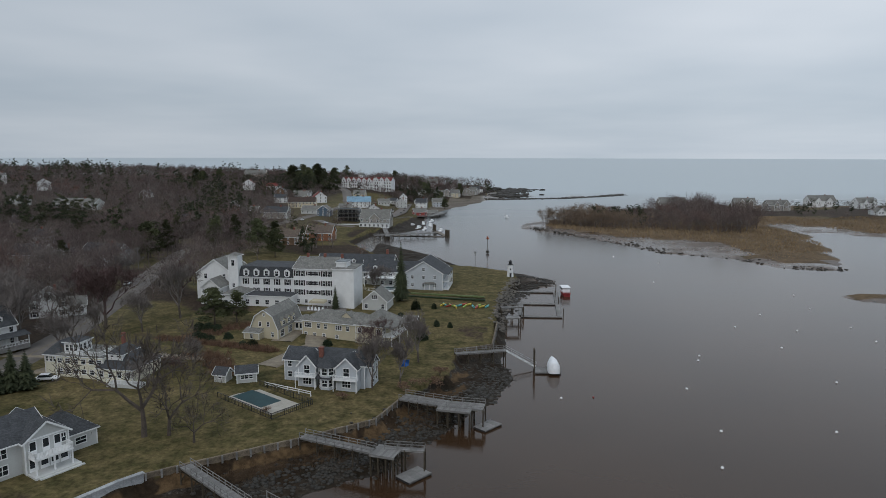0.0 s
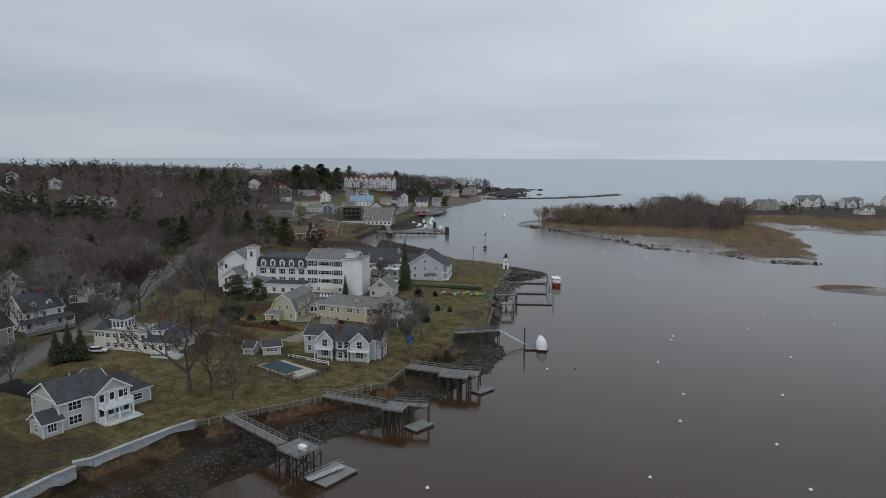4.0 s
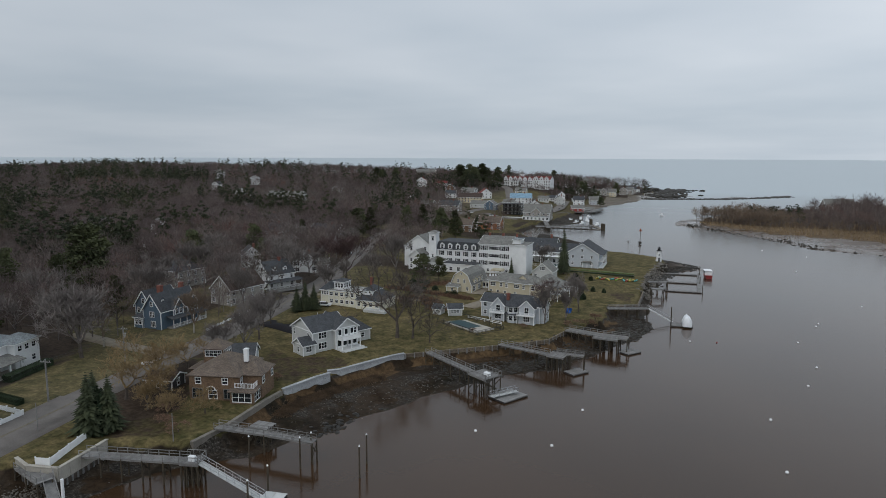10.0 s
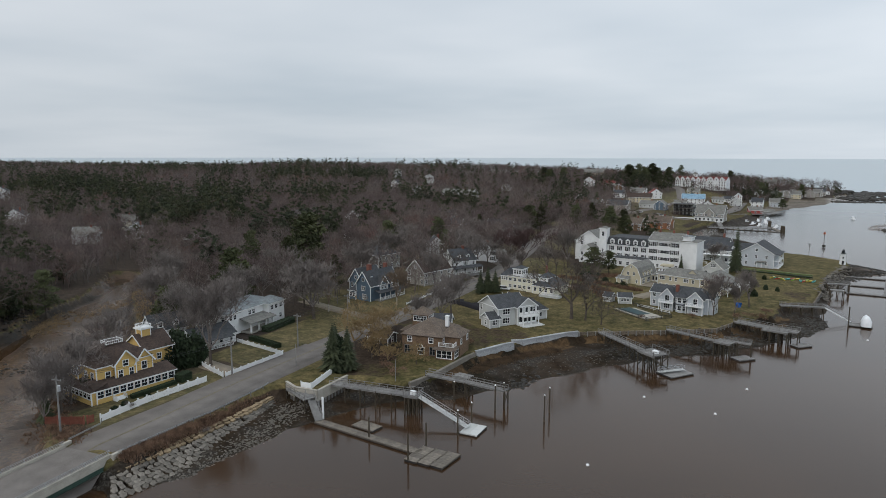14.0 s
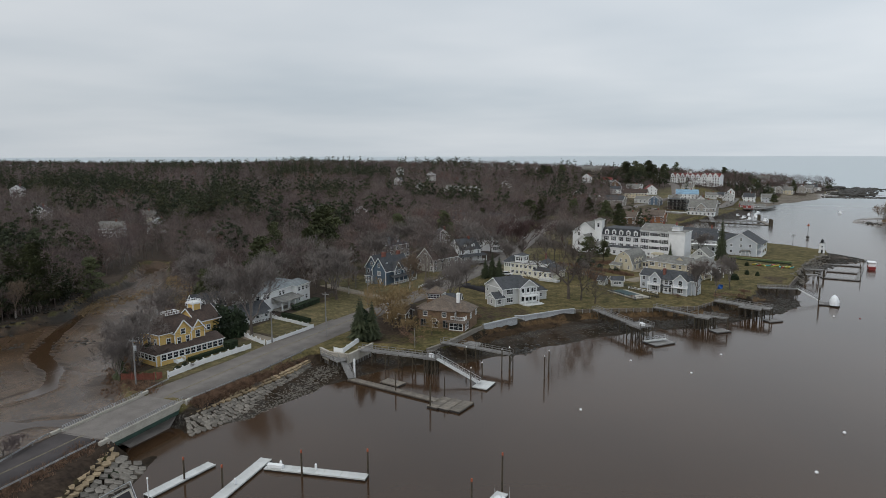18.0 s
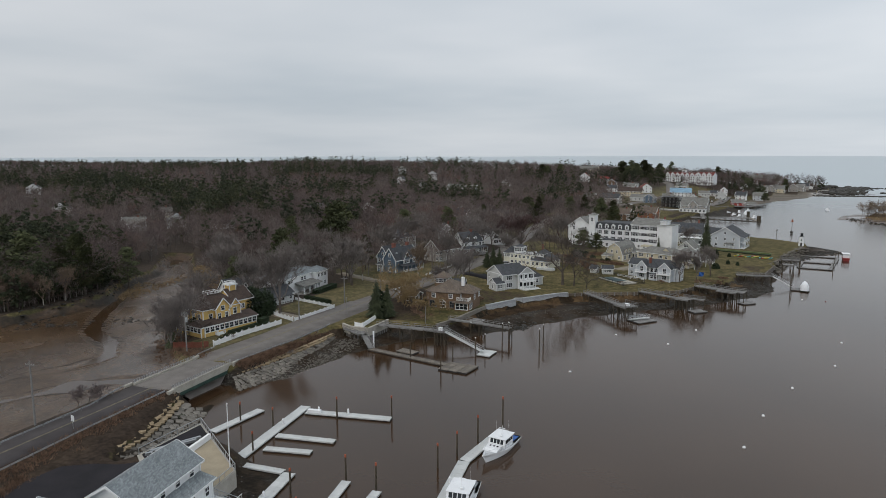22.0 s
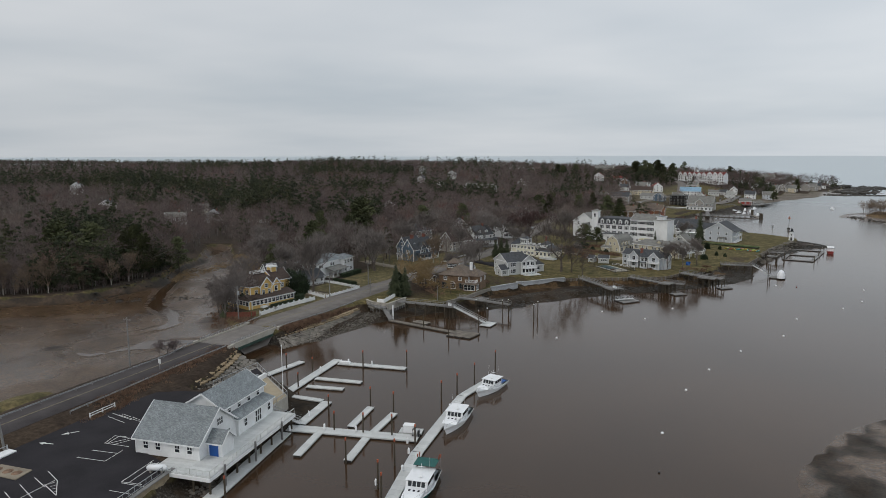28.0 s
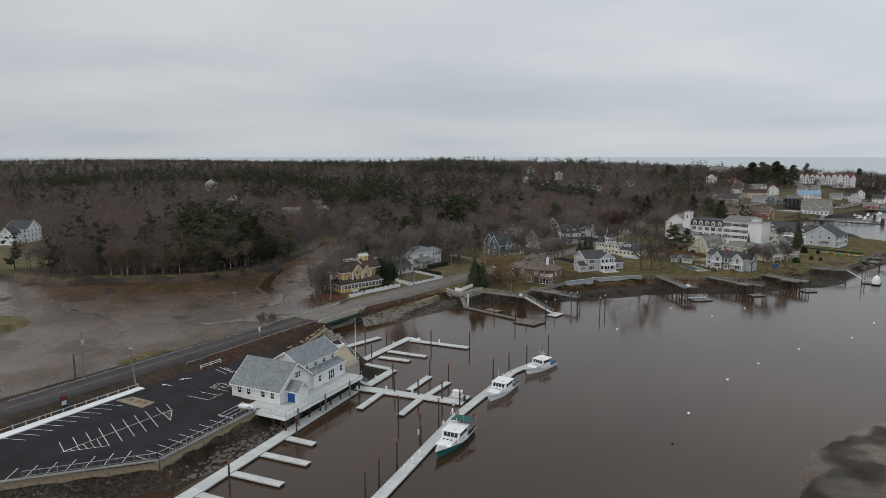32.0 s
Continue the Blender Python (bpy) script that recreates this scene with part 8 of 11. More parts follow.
# ---- village and far houses ----
G_TOWN = "village houses"
TOWN = (
    ("white-trimmed grey boathouse with broad brown roof", -82, 458, -4, 21, 14, 6, 6.2, "gx", M_GREYSHINGLE, M_ROOFGREY, 2, 6, 2),
    ("rust-coloured board shop with grey roof", -105.6, 375, -6, 15.5, 10, 5, 4, "gx", M_ORANGEWALL, M_ROOFWOOD, 2, 4, 2),
    ("brown house with grey roof and lean-to", -118, 352, -10, 11, 9, 5, 3.6, "gx", M_BROWNWALL, M_ROOFWOOD, 2, 3, 2),
    ("tan motel with brown dormered roof", -157.6, 553, 4, 27, 12, 5.6, 4, "gx", M_TAN, M_ROOFBROWN, 2, 8, 3),
    ("white shop with bright blue roof", -110.4, 566, 10, 23.6, 12, 5.5, 4.4, "gx", M_WHITE, M_ROOFBLUE, 2, 6, 2),
    ("dark restaurant with open decks on piles", -105.6, 483, -4, 15.4, 12, 9, 2, "flat", M_DARKWALL, M_ROOF, 3, 5, 3),
    ("white gabled building with red roof", -150, 588, 24, 13, 11, 6, 4.4, "gy", M_WHITE, M_ROOFRED, 2, 3, 3),
    ("low long white building with grey roof", -176, 634, 0, 19, 9, 3.6, 2, "gx", M_WHITE, M_ROOFGREY, 1, 6, 1),
    ("pale green cottage with grey roof", -140.5, 511, -8, 14.7, 9, 3.6, 3, "gx", M_GREYSIDE, M_ROOFGREY, 1, 4, 2),
    ("dark grey house with a small steeple", -160, 478, -4, 18, 10, 5.4, 3.8, "gx", M_GREYSHINGLE, M_ROOF, 2, 4, 2),
    ("white house with red roof and gables", -246, 688, 10, 13, 11, 8, 4, "gy", M_WHITE, M_ROOFRED, 3, 3, 3),
    ("low white house with dark red roof", -221, 691, -5, 15.3, 9, 4.4, 2.8, "gx", M_WHITE, M_ROOFRED, 1, 5, 2),
    ("broad pale mansion with many gables", -272, 800, 0, 30, 13, 14, 5.0, "gx", M_TAN, M_ROOFGREY, 3, 8, 3),
    ("white chapel-like house with a small spire", -78, 655, 5, 8.6, 10, 6, 3.6, "gy", M_WHITE, M_ROOF, 2, 2, 2),
    ("white cottage with dark roof", -85.4, 624, -12, 9.3, 8, 3.8, 2.6, "gx", M_WHITE, M_ROOF, 1, 3, 2),
    ("white cottage with grey roof", -63, 660, 20, 7.6, 8, 4, 2.6, "gy", M_WHITE, M_ROOFGREY, 1, 2, 2),
    ("grey shingled house with gables by the shore", -36, 786, 8, 10, 9, 6, 4, "gy", M_GREYSHINGLE, M_ROOFGREY, 2, 3, 2),
    ("weathered shingled house by the beach", -24, 802, -14, 11, 9, 6, 4, "gx", M_GREYSHINGLE, M_ROOFGREY, 2, 4, 2),
    ("weathered shingled house by the beach", -11, 822, 6, 12, 10, 6.5, 4.4, "gy", M_GREYSHINGLE, M_ROOFBROWN, 2, 3, 2),
    ("weathered shingled house by the beach", -2, 846, -20, 11, 9, 6, 4, "gx", M_GREYSHINGLE, M_ROOFGREY, 2, 3, 2),
    ("barn-red boat shack on a wharf", -56, 556, 14, 13, 9, 4.4, 3, "gx", M_REDWALL, M_ROOFGREY, 1, 3, 2),
    ("small grey boat shack on a wharf", -46, 584, 10, 10, 7, 3, 2, "gx", M_GREYSHINGLE, M_ROOFGREY, 1, 3, 1),
    ("dark shingled cottage with grey roof", -186.7, 502, -6, 12.2, 9, 4, 2.7, "gx", M_DARKWALL, M_ROOFGREY, 1, 3, 2),
    ("grey-blue house with white corner porch", -181, 270, -14, 18.9, 10, 5.8, 4.2, "gx", M_GREYBLUE, M_ROOF, 2, 5, 2),
    ("grey house with steep dark roof", -197, 264, 20, 14, 10, 5.4, 4.2, "gy", M_GREYSIDE, M_ROOF, 2, 3, 3),
    ("grey shingled house with long dark roof", -213, 268, -6, 15, 10, 5.4, 4.2, "gx", M_GREYSHINGLE, M_ROOF, 2, 4, 2),
    ("broad house with blue-grey roof above a terrace", -336, 520, -8, 38, 12, 5.5, 3.6, "gx", M_GREYSIDE, M_ROOFGREY, 2, 9, 2),
    ("white gabled house among bare trees", -322, 612, 10, 12, 10, 5, 4.6, "gy", M_WHITE, M_ROOF, 2, 3, 2),
    ("grey gabled house among bare trees", -398, 541, 14, 16, 10, 5.4, 4.2, "gy", M_GREYSIDE, M_ROOF, 2, 3, 2),
    ("tall pale house among bare trees", -464, 597, 0, 10, 9, 7, 3.6, "gy", M_WHITE, M_ROOF, 3, 2, 2),
    ("small white cottage with pointed roof", -211, 533, -4, 9, 8, 4, 4, "gy", M_WHITE, M_ROOFGREY, 1, 2, 2),
    ("white shingled house across the creek", -392, -46, 40, 12, 13, 8, 4.4, "gx", M_WHITE, M_ROOF, 3, 3, 4),
    ("white gabled wing of the house across the creek", -383, -55.5, 40, 7, 8, 6.5, 3.4, "gy", M_WHITE, M_ROOF, 2, 2, 2),
    ("pale low house in the woods", -333, 166, 50, 17, 9, 3.4, 2.2, "gx", M_WHITE, M_ROOFGREY, 1, 4, 2),
    ("white house in the woods", -490, 156, 40, 11, 9, 6.6, 3.6, "gy", M_WHITE, M_ROOF, 2, 2, 2),
    ("white gabled house deep in the woods", -368, 125, 42, 13, 9, 5.6, 3.6, "gx", M_WHITE, M_ROOFGREY, 2, 4, 2),
    ("pale grey house deep in the woods", -362, 152, 48, 12, 9, 5.6, 3.6, "gy", M_GREYSIDE, M_ROOFLIGHT, 2, 3, 2),
    ("pale cream house deep in the woods", -408, 179, 45, 12, 9, 6.0, 3.6, "gx", M_PALECREAM, M_ROOFGREY, 2, 3, 2),
    ("long white house with pale roof in the woods", -339, 273, 40, 17, 9, 5.6, 3.0, "gx", M_WHITE, M_ROOFLIGHT, 2, 5, 2),
    ("white house with dormer-like gable in the woods", -295, 274, 35, 10, 9, 6.2, 3.6, "gy", M_WHITE, M_ROOFGREY, 2, 2, 2),
    ("tall white house on the wooded ridge", -711, 265, 50, 12, 11, 10.0, 4.0, "gy", M_WHITE, M_ROOF, 3, 3, 2),
    ("tall white house above the ridge trees", -548, 735, 30, 13, 11, 11.0, 4.0, "hip", M_WHITE, M_ROOFGREY, 3, 3, 3),
    ("white gabled house above the ridge trees", -466, 684, 30, 15, 11, 9.0, 4.6, "gy", M_WHITE, M_ROOFGREY, 3, 3, 3),
    ("low grey house in the woods", -338, 84, 60, 13, 8, 2.8, 1.6, "gx", M_GREYSIDE, M_ROOFGREY, 1, 3, 2),
    ("white house with grey roof in the woods", -262, 215, 30, 12, 9, 5, 3.4, "gx", M_WHITE, M_ROOFGREY, 2, 3, 2),
    ("grey house with white trim in the woods", -250, 330, 10, 13, 10, 5.4, 3.8, "gx", M_GREYSIDE, M_ROOF, 2, 4, 2),
    ("pale house in the woods", -300, 395, 10, 12, 9, 5.4, 3.8, "gx", M_TAN, M_ROOF, 2, 3, 2),
    ("shingled house with dark roof near the village", -205, 420, 5, 13, 10, 5.4, 3.8, "gx", M_GREYSHINGLE, M_ROOF, 2, 4, 2),
    ("dark-roofed white house in the village", -185, 585, 5, 12, 9, 5, 3.4, "gx", M_WHITE, M_ROOF, 2, 3, 2),
    ("grey-roofed tan house in the village", -118, 625, -8, 13, 9, 5, 3.6, "gx", M_TAN, M_ROOFGREY, 2, 4, 2),
    ("grey village shop with a low gable", -92, 600, 6, 12, 8, 4.2, 2.6, "gx", M_GREYSIDE, M_ROOFGREY, 1, 4, 2),
)
TOWN += tuple((lb, x, y, tr, w, 9, e, r, kd, wm, rm, 2, 3, 2) for lb, x, y, tr, w, e, r, kd, wm, rm in (
    ("white gabled house on the hill's seaward side", -62, 742, 10, 12, 6, 4, "gy", M_WHITE, M_ROOF), ("grey shingled house on the hill's seaward side", -44, 764, -8, 13, 6, 4, "gx", M_GREYSHINGLE, M_ROOFGREY),
    ("white house with dark hip roof on the hill", -80, 782, 0, 14, 7, 3.4, "hip", M_WHITE, M_ROOF), ("pale house with grey roof on the hill", -26, 792, 12, 12, 6, 4, "gx", M_TAN, M_ROOFGREY),
    ("white cottage near the point", -30, 838, -10, 11, 5, 3.6, "gy", M_WHITE, M_ROOFGREY), ("shingled house near the point", 2, 874, 6, 12, 6, 4, "gx", M_GREYSHINGLE, M_ROOF),
    ("white house near the point", 8, 902, 0, 11, 5, 3.6, "gx", M_WHITE, M_ROOFBROWN), ("white mansion with gables above the sea", -58, 838, 4, 22, 8, 5, "gx", M_WHITE, M_ROOFGREY),
    ("grey house above the sea", -100, 842, -6, 15, 7, 4, "gx", M_GREYSIDE, M_ROOF), ("white house above the sea", -132, 806, 8, 13, 7, 4, "gy", M_WHITE, M_ROOF),
    ("white-trimmed grey house by the harbour", -76, 604, 8, 12, 6, 4, "gy", M_GREYSIDE, M_ROOF), ("white harbour house with dark roof", -58, 628, -6, 12, 6, 4, "gx", M_WHITE, M_ROOF),
    ("dark green harbour house", -44, 668, 10, 11, 6, 4, "gx", M_GREYBLUE, M_ROOFGREY), ("white house on the village street", -168, 596, -4, 13, 6, 4, "gx", M_WHITE, M_ROOFGREY),
    ("brown house on the village street", -196, 628, 6, 12, 6, 4, "gy", M_BROWNWALL, M_ROOF), ("low grey shop on the village street", -118, 540, 4, 12, 3.6, 2.4, "gx", M_GREYSHINGLE, M_ROOFGREY),
    ("blue-grey gallery on the village street", -128, 500, -6, 10, 5, 3.4, "gy", M_BLUE, M_ROOFGREY), ("white gabled house behind the boathouse", -92, 520, 8, 11, 6, 4, "gy", M_WHITE, M_ROOF)))
for row in TOWN:
    lab, x, y, tr, w, d, e, r, kind, wm, rm, fl, co, si = row
    if y > 520:
        w, d, e, r = w * 0.86, d * 0.86, e * 0.92, r * 0.95
    hh = simple_house("house", lab, x, y, tr, w, d, e, r, kind, wm, rm, fl, co, si, chim=w > 10 and kind != "flat", group=G_TOWN)
    if "boathouse" in lab and "behind" not in lab:
        g = raise_block(hh, (-3.4, 3.4, -d / 2 - 1.2, 0, -0.6, e + 0.6, "gy", 3.2), wm, rm)
        win_row(hh, g, "s", 4.6, 2, 1.0, 1.6)
        g = raise_block(hh, (-w / 2, w / 2, -d / 2 - 3.2, -d / 2, -0.6, 2.8, "flat", 0), M_WHITE, M_ROOFLIGHT)
        win_row(hh, g, "s", 1.4, 7, 1.3, 1.5)
    if "decks" in lab:
        for z in (3.0, 6.0, 9.2):
            bm = bmesh.new()
            bx(bm, -w / 2 - 2, w / 2 + 2, -d / 2 - 3.4, -d / 2, z - 0.25, z)
            part("deck", bm, M_WETWOOD, hh, "dark timber deck")
            railing(hh, (-w / 2 - 2, -d / 2 - 3.3), (w / 2 + 2, -d / 2 - 3.3), z, 1.0, M_DARKWALL, gap=0.6)
for i, (lab, x, y, tr, w, d, e, r, kind, wm) in enumerate((
        ("large shingled shore house with white gables", 180, 612, 8, 26, 12, 7.5, 6.5, "gx", M_GREYSHINGLE), ("white shingled shore house with gables", 281, 617, 10, 22, 11, 6, 4.5, "gx", M_GREYSHINGLE),
        ("white shore house with dormers and chimneys", 356, 680, 4, 28, 12, 7, 5.4, "gx", M_WHITE), ("white shore house with steep gables", 389, 659, 14, 22, 11, 6, 5, "gx", M_WHITE),
        ("low white shore cottage", 348, 568, 0, 14, 8, 3, 1.6, "gx", M_WHITE), ("shingled shore house with grey roof", 267, 656, -6, 20, 11, 6.5, 4.5, "gx", M_GREYSHINGLE),
        ("white shore house behind the dunes", 455, 690, 6, 24, 11, 6.5, 5, "gx", M_WHITE), ("shingled shore house behind the dunes", 520, 700, -8, 22, 11, 6.5, 5, "gx", M_GREYSHINGLE))):
    hh = simple_house("house", lab, x, y, tr, w, d, e, r, kind, wm, M_ROOFGREY, 2, 6, 2, True, "shore houses")
    for k in range(2):
        g = raise_block(hh, (-w * 0.3 + k * w * 0.42, -w * 0.3 + k * w * 0.42 + 5, -d / 2 - 1.5, 0, -0.5, e + 0.4, "gy", 3.0), wm, M_ROOFGREY)
        win_row(hh, g, "s", e * 0.7, 2, 1.0, 1.4)

# red-roofed hotel on the hill
h = thing("hill_hotel", "long white hotel on the hill with red roofs and cupola", "hotel", pose(-122, 702, ground_z(-122, 702) - 0.5, 0, 0, -12))
for x0, x1, y0, y1, e in ((-34, -12, 14, 26, 9.5), (-13, 12, 6, 18, 9.5), (11, 30, -6, 8, 10.5)):
    b = raise_block(h, (x0, x1, y0, y1, -1, e, "gx", 3.6), M_WHITE, M_ROOFRED)
    for z in (2.0, 5.0, 8.0):
        win_row(h, b, "s", z, int((x1 - x0) / 2.4), 1.2, 1.8)
    for k in range(int((x1 - x0) / 6)):
        g = raise_block(h, (x0 + 0.8 + 6 * k, x0 + 5.0 + 6 * k, y0 - 1.0, y0 + 5, -1 if k % 2 else e - 1, e + 1.6, "gy", 2.2), M_WHITE, M_ROOFRED)
        put_window(h, g, "s", 0, e + 0.4, 1.0, 1.3)
b = raise_block(h, (-14.5, -10.5, 16, 20, 9, 16.0, "hip", 3.0), M_WHITE, M_ROOFGREY)
win_row(h, b, "s", 14.4, 2, 0.9, 1.8)
for k in range(4):
    chimney(h, -28 + 17 * k, 12 - 3 * k, 10, 14.4)

# village wharves, sea wall and small craft
pier([(-78, 408), (-38, 424)], 2.6, 4.0, "long grey timber wharf on tall piles", pile_step=4.0)
pier([(-75, 446), (-68, 400)], 2.8, 3.0, "grey timber fish wharf beside the boathouse", pile_step=4.0)
pier([(-62, 548), (-44, 556), (-36, 584)], 2.4, 8.0, "old working wharf on dark piles", pile_step=4.0)
pier([(-74, 514), (-61, 528)], 3.0, 2.4, "white-railed ramp from the car park to the wharf", pile_step=4.0)
float_dock((-67, 425), (-32, 421), 3.2, label="long dark weathered float along the wharf", material=M_WETWOOD)
float_dock((-40, 455), (-30, 420), 3.2, label="dark weathered float closing the boat basin", material=M_WETWOOD)
for x, y in ((-40.2, 456.1), (-39.4, 452), (-29.4, 416.7), (-30.6, 420)):
    pile(x, y, 5.0, None, 1.0, label="stout dark cluster of wharf piles")
for x, y, tr, L in ((-52, 470, 70, 9), (-47, 462, 80, 8), (-44, 486, 100, 9), (-58, 486, 60, 7), (-35, 452, 75, 8), (-50, 500, 90, 8), (20, 560, 100, 9), (-44, 520, 70, 8)):
    small_boat(x, y, tr, L, "white lobster boat moored near the village wharf")
day_mark = thing("channel_marker", "red triangular day mark on a pole in the channel", "channel marker", pose(-6.6, 346.3, 0))
bm = bmesh.new()
rod(bm, (0, 0, -2), (0, 0, 9.0), 0.16, 0.12, 8)
part("pole", bm, M_PILE, day_mark)
bm = bmesh.new()
prism(bm, [(-0.9, 8.0), (0.9, 8.0), (0, 9.8)], 1, -0.05, 0.05)
part("triangle_board", bm, M_ORANGE, day_mark, "red triangular board")
bm = bmesh.new()
bx(bm, -0.9, 0.9, -0.9, 0.9, 0.3, 1.6)
part("base", bm, M_ROCK, day_mark)
mark2 = thing("channel_marker", "slim grey diamond day mark on a post", "channel marker", pose(-14.5, 310, 0))
bm = bmesh.new()
rod(bm, (0, 0, -2), (0, 0, 6.0), 0.1, 0.1, 6)
part("pole", bm, M_PILE, mark2)
bm = bmesh.new()
prism(bm, [(0, 4.6), (0.9, 5.6), (0, 6.6), (-0.9, 5.6)], 1, -0.04, 0.04)
part("diamond_board", bm, M_WALLGREY, mark2)


# ---- lighthouse, kayaks and lawn things of the hotel ----
lh = thing("lighthouse", "small white wooden lighthouse with black lantern at the point", "lighthouse", pose(-1.2, 256.5, ground_z(-1.2, 256.5) - 0.1))
bm = bmesh.new()
rod(bm, (0, 0, 0), (0, 0, 5.2), 1.45, 0.95, 8)
part("tower", bm, M_WHITE, lh)
bm = bmesh.new()
rod(bm, (0, 0, 5.2), (0, 0, 5.4), 1.3, 1.3, 8)
part("gallery", bm, M_BLACKMETAL, lh)
bm = bmesh.new()
rod(bm, (0, 0, 5.4), (0, 0, 6.5), 0.6, 0.6, 8)
part("lantern", bm, M_GLASS, lh)
bm = bmesh.new()
rod(bm, (0, 0, 6.5), (0, 0, 7.2), 0.85, 0.05, 8)
part("lantern_roof", bm, M_BLACKMETAL, lh)
bm = bmesh.new()
bx(bm, -0.4, 0.4, -1.42, -1.2, 0.1, 1.9)
part("door", bm, M_BLACKMETAL, lh)
bm = bmesh.new()
bx(bm, -0.25, 0.25, -1.25, -1.0, 3.0, 3.7)
part("window", bm, M_GLASS, lh)

for k in range(14):
    x, y = -29.0 + 1.15 * k + random.uniform(-0.3, 0.3), 199 + random.uniform(-2.2, 2.2)
    ky = thing("kayak", "bright plastic kayak lying on the lawn", "kayak", pose(x, y, ground_z(x, y) + 0.22, random.uniform(-12, 12), 0, random.uniform(40, 130)), "kayaks on the lawn")
    hull("hull", ky, 3.3, 0.8, 0.24, M_KAYAKS[k % 4], 0.2, 0.3)
    bm = bmesh.new()
    bx(bm, -0.5, 0.4, -0.22, 0.22, 0.2, 0.27, 0.02)
    part("cockpit", bm, M_RUBBER, ky)
gaz = thing("pergola", "small white pergola with dark hip roof on the lawn", "pergola", pose(-34, 226, ground_z(-34, 226), 0, 0, -8))
posts(gaz, [(x, y) for x in (-2, 0, 2) for y in (-1.6, 1.6)], -0.2, 2.5, 0.12)
bm = bmesh.new()
block_roof(bm, (-2, 2, -1.6, 1.6, 0, 2.5, "hip", 1.2), 0.4)
part("roof", bm, M_ROOFGREY, gaz)
kite = thing("blue_tarp", "crumpled bright blue tarp hanging at a tree", "tarp", pose(-36.4, 132.6, ground_z(-36.4, 132.6), 0, 0, 30))
bm = bmesh.new()
bmesh.ops.create_grid(bm, x_segments=8, y_segments=6, size=1.0)
for v in bm.verts:
    v.co = Vector((v.co.x * 1.0, 0.25 * math.sin(3 * v.co.x + 2 * v.co.y), 1.4 + v.co.y * 0.8))
bmesh.ops.solidify(bm, geom=bm.faces[:], thickness=0.04)
part("sheet", bm, M_BLUEDOOR, kite)
M_TARP_P = mat("pale_green_hedge_growth", (0.11, 0.14, 0.055), 0.9, 0.3, 1.0, 0.3)
for x0, y0, x1, y1, mt, lb in ((-42, 213, -14, 207, M_HEDGE, "clipped low dark hedge across the hotel lawn"), (-41, 218, -14, 212, M_TARP_P, "long pale green hedge strip across the lawn")):
    hd = thing("lawn_border", lb, "border", pose(x0, y0, ground_z(x0, y0), 0, 0, math.degrees(math.atan2(y1 - y0, x1 - x0))))
    bm = bmesh.new()
    bx(bm, 0, math.hypot(x1 - x0, y1 - y0), -0.6, 0.6, -0.2, 0.35, 0.1)
    part("strip", bm, M_HEDGE if mt is M_HEDGE else mt, hd)


# ---- walls along the water ----
def wall_line(name, line, z0, z1, thick, material, label, cap=None, posts_every=0.0):
    g = thing(name, label, "wall")
    for (ax, ay), (cx, cy) in zip(line, line[1:]):
        L = math.hypot(cx - ax, cy - ay)
        m = pose(ax, ay, 0, 0, 0, math.degrees(math.atan2(cy - ay, cx - ax)))
        n = max(1, round(L / 2.4))
        bm = bmesh.new()
        bx(bm, 0.01, L / n - 0.01, -thick / 2, thick / 2, z0, z1, 0.03)
        pm = bpy.data.meshes.new("wall_panel")
        bm.to_mesh(pm)
        bm.free()
        for k in range(n):
            link_mesh("wall_panel", pm, material, g, m=m @ pose(k * L / n, random.uniform(-0.02, 0.02), random.uniform(-0.03, 0.03)))
        if cap:
            bm = bmesh.new()
            bx(bm, -0.1, L + 0.1, -thick / 2 - 0.12, thick / 2 + 0.12, z1, z1 + 0.18, 0.02)
            part("coping", bm, cap, g, m=m)
        if posts_every:
            for k in range(int(L / posts_every) + 1):
                bm = bmesh.new()
                bx(bm, k * posts_every - 0.15, k * posts_every + 0.15, -thick / 2 - 0.2, -thick / 2, z0, z1 + 0.05)
                part("wale_post", bm, M_TIMBER, g, m=m)
    return g


wall_line("seawall", [(-91.8, 46.5), (-88.3, 55.6), (-86.4, 59.0)], 0.4, 3.75, 0.6, M_WALLGREY, "pale concrete block seawall below the lawn", M_WALLGREY)
wall_line("seawall", [(-87.6, 60.4), (-85.2, 62.0), (-81.6, 68.0), (-77.0, 75.2), (-74.4, 78.2)], 0.4, 3.75, 0.6, M_WALLGREY, "pale concrete block seawall below the lawn", M_WALLGREY)
wall_line("seawall", [(-94.9, 18.6), (-93.2, 27), (-92.6, 41), (-91.9, 46)], 0.0, 3.6, 0.8, M_STONE, "rough dark stone seawall below the brown house")
wall_line("timber_bulkhead", [(-74.2, 78.5), (-68.2, 82.6), (-52.8, 92.4), (-40, 101.6), (-36, 112.6)], 0.2, 3.6, 0.4, M_OLDWALL, "weathered timber bulkhead along the lawn", posts_every=2.4)
wall_line("timber_bulkhead", [(-24.2, 148.6), (-14.4, 153.8), (-11.6, 178)], 0.2, 3.6, 0.4, M_OLDWALL, "weathered timber bulkhead along the hotel lawn", posts_every=3.0)
wall_line("car_park_bulkhead", [(-72.9, -108.6), (-66.4, -132.4), (-76.6, -149.4), (-92, -176)], -0.6, 3.4, 0.5, M_SHEETPILE, "tan sheet-pile bulkhead round the car park", M_TIMBER, 1.5)
dinghy = thing("dinghy", "grey inflatable dinghy lying on the dark terrace", "dinghy", pose(-94.6, -76.2, 3.75, 0, 0, 93))
bm = bmesh.new()
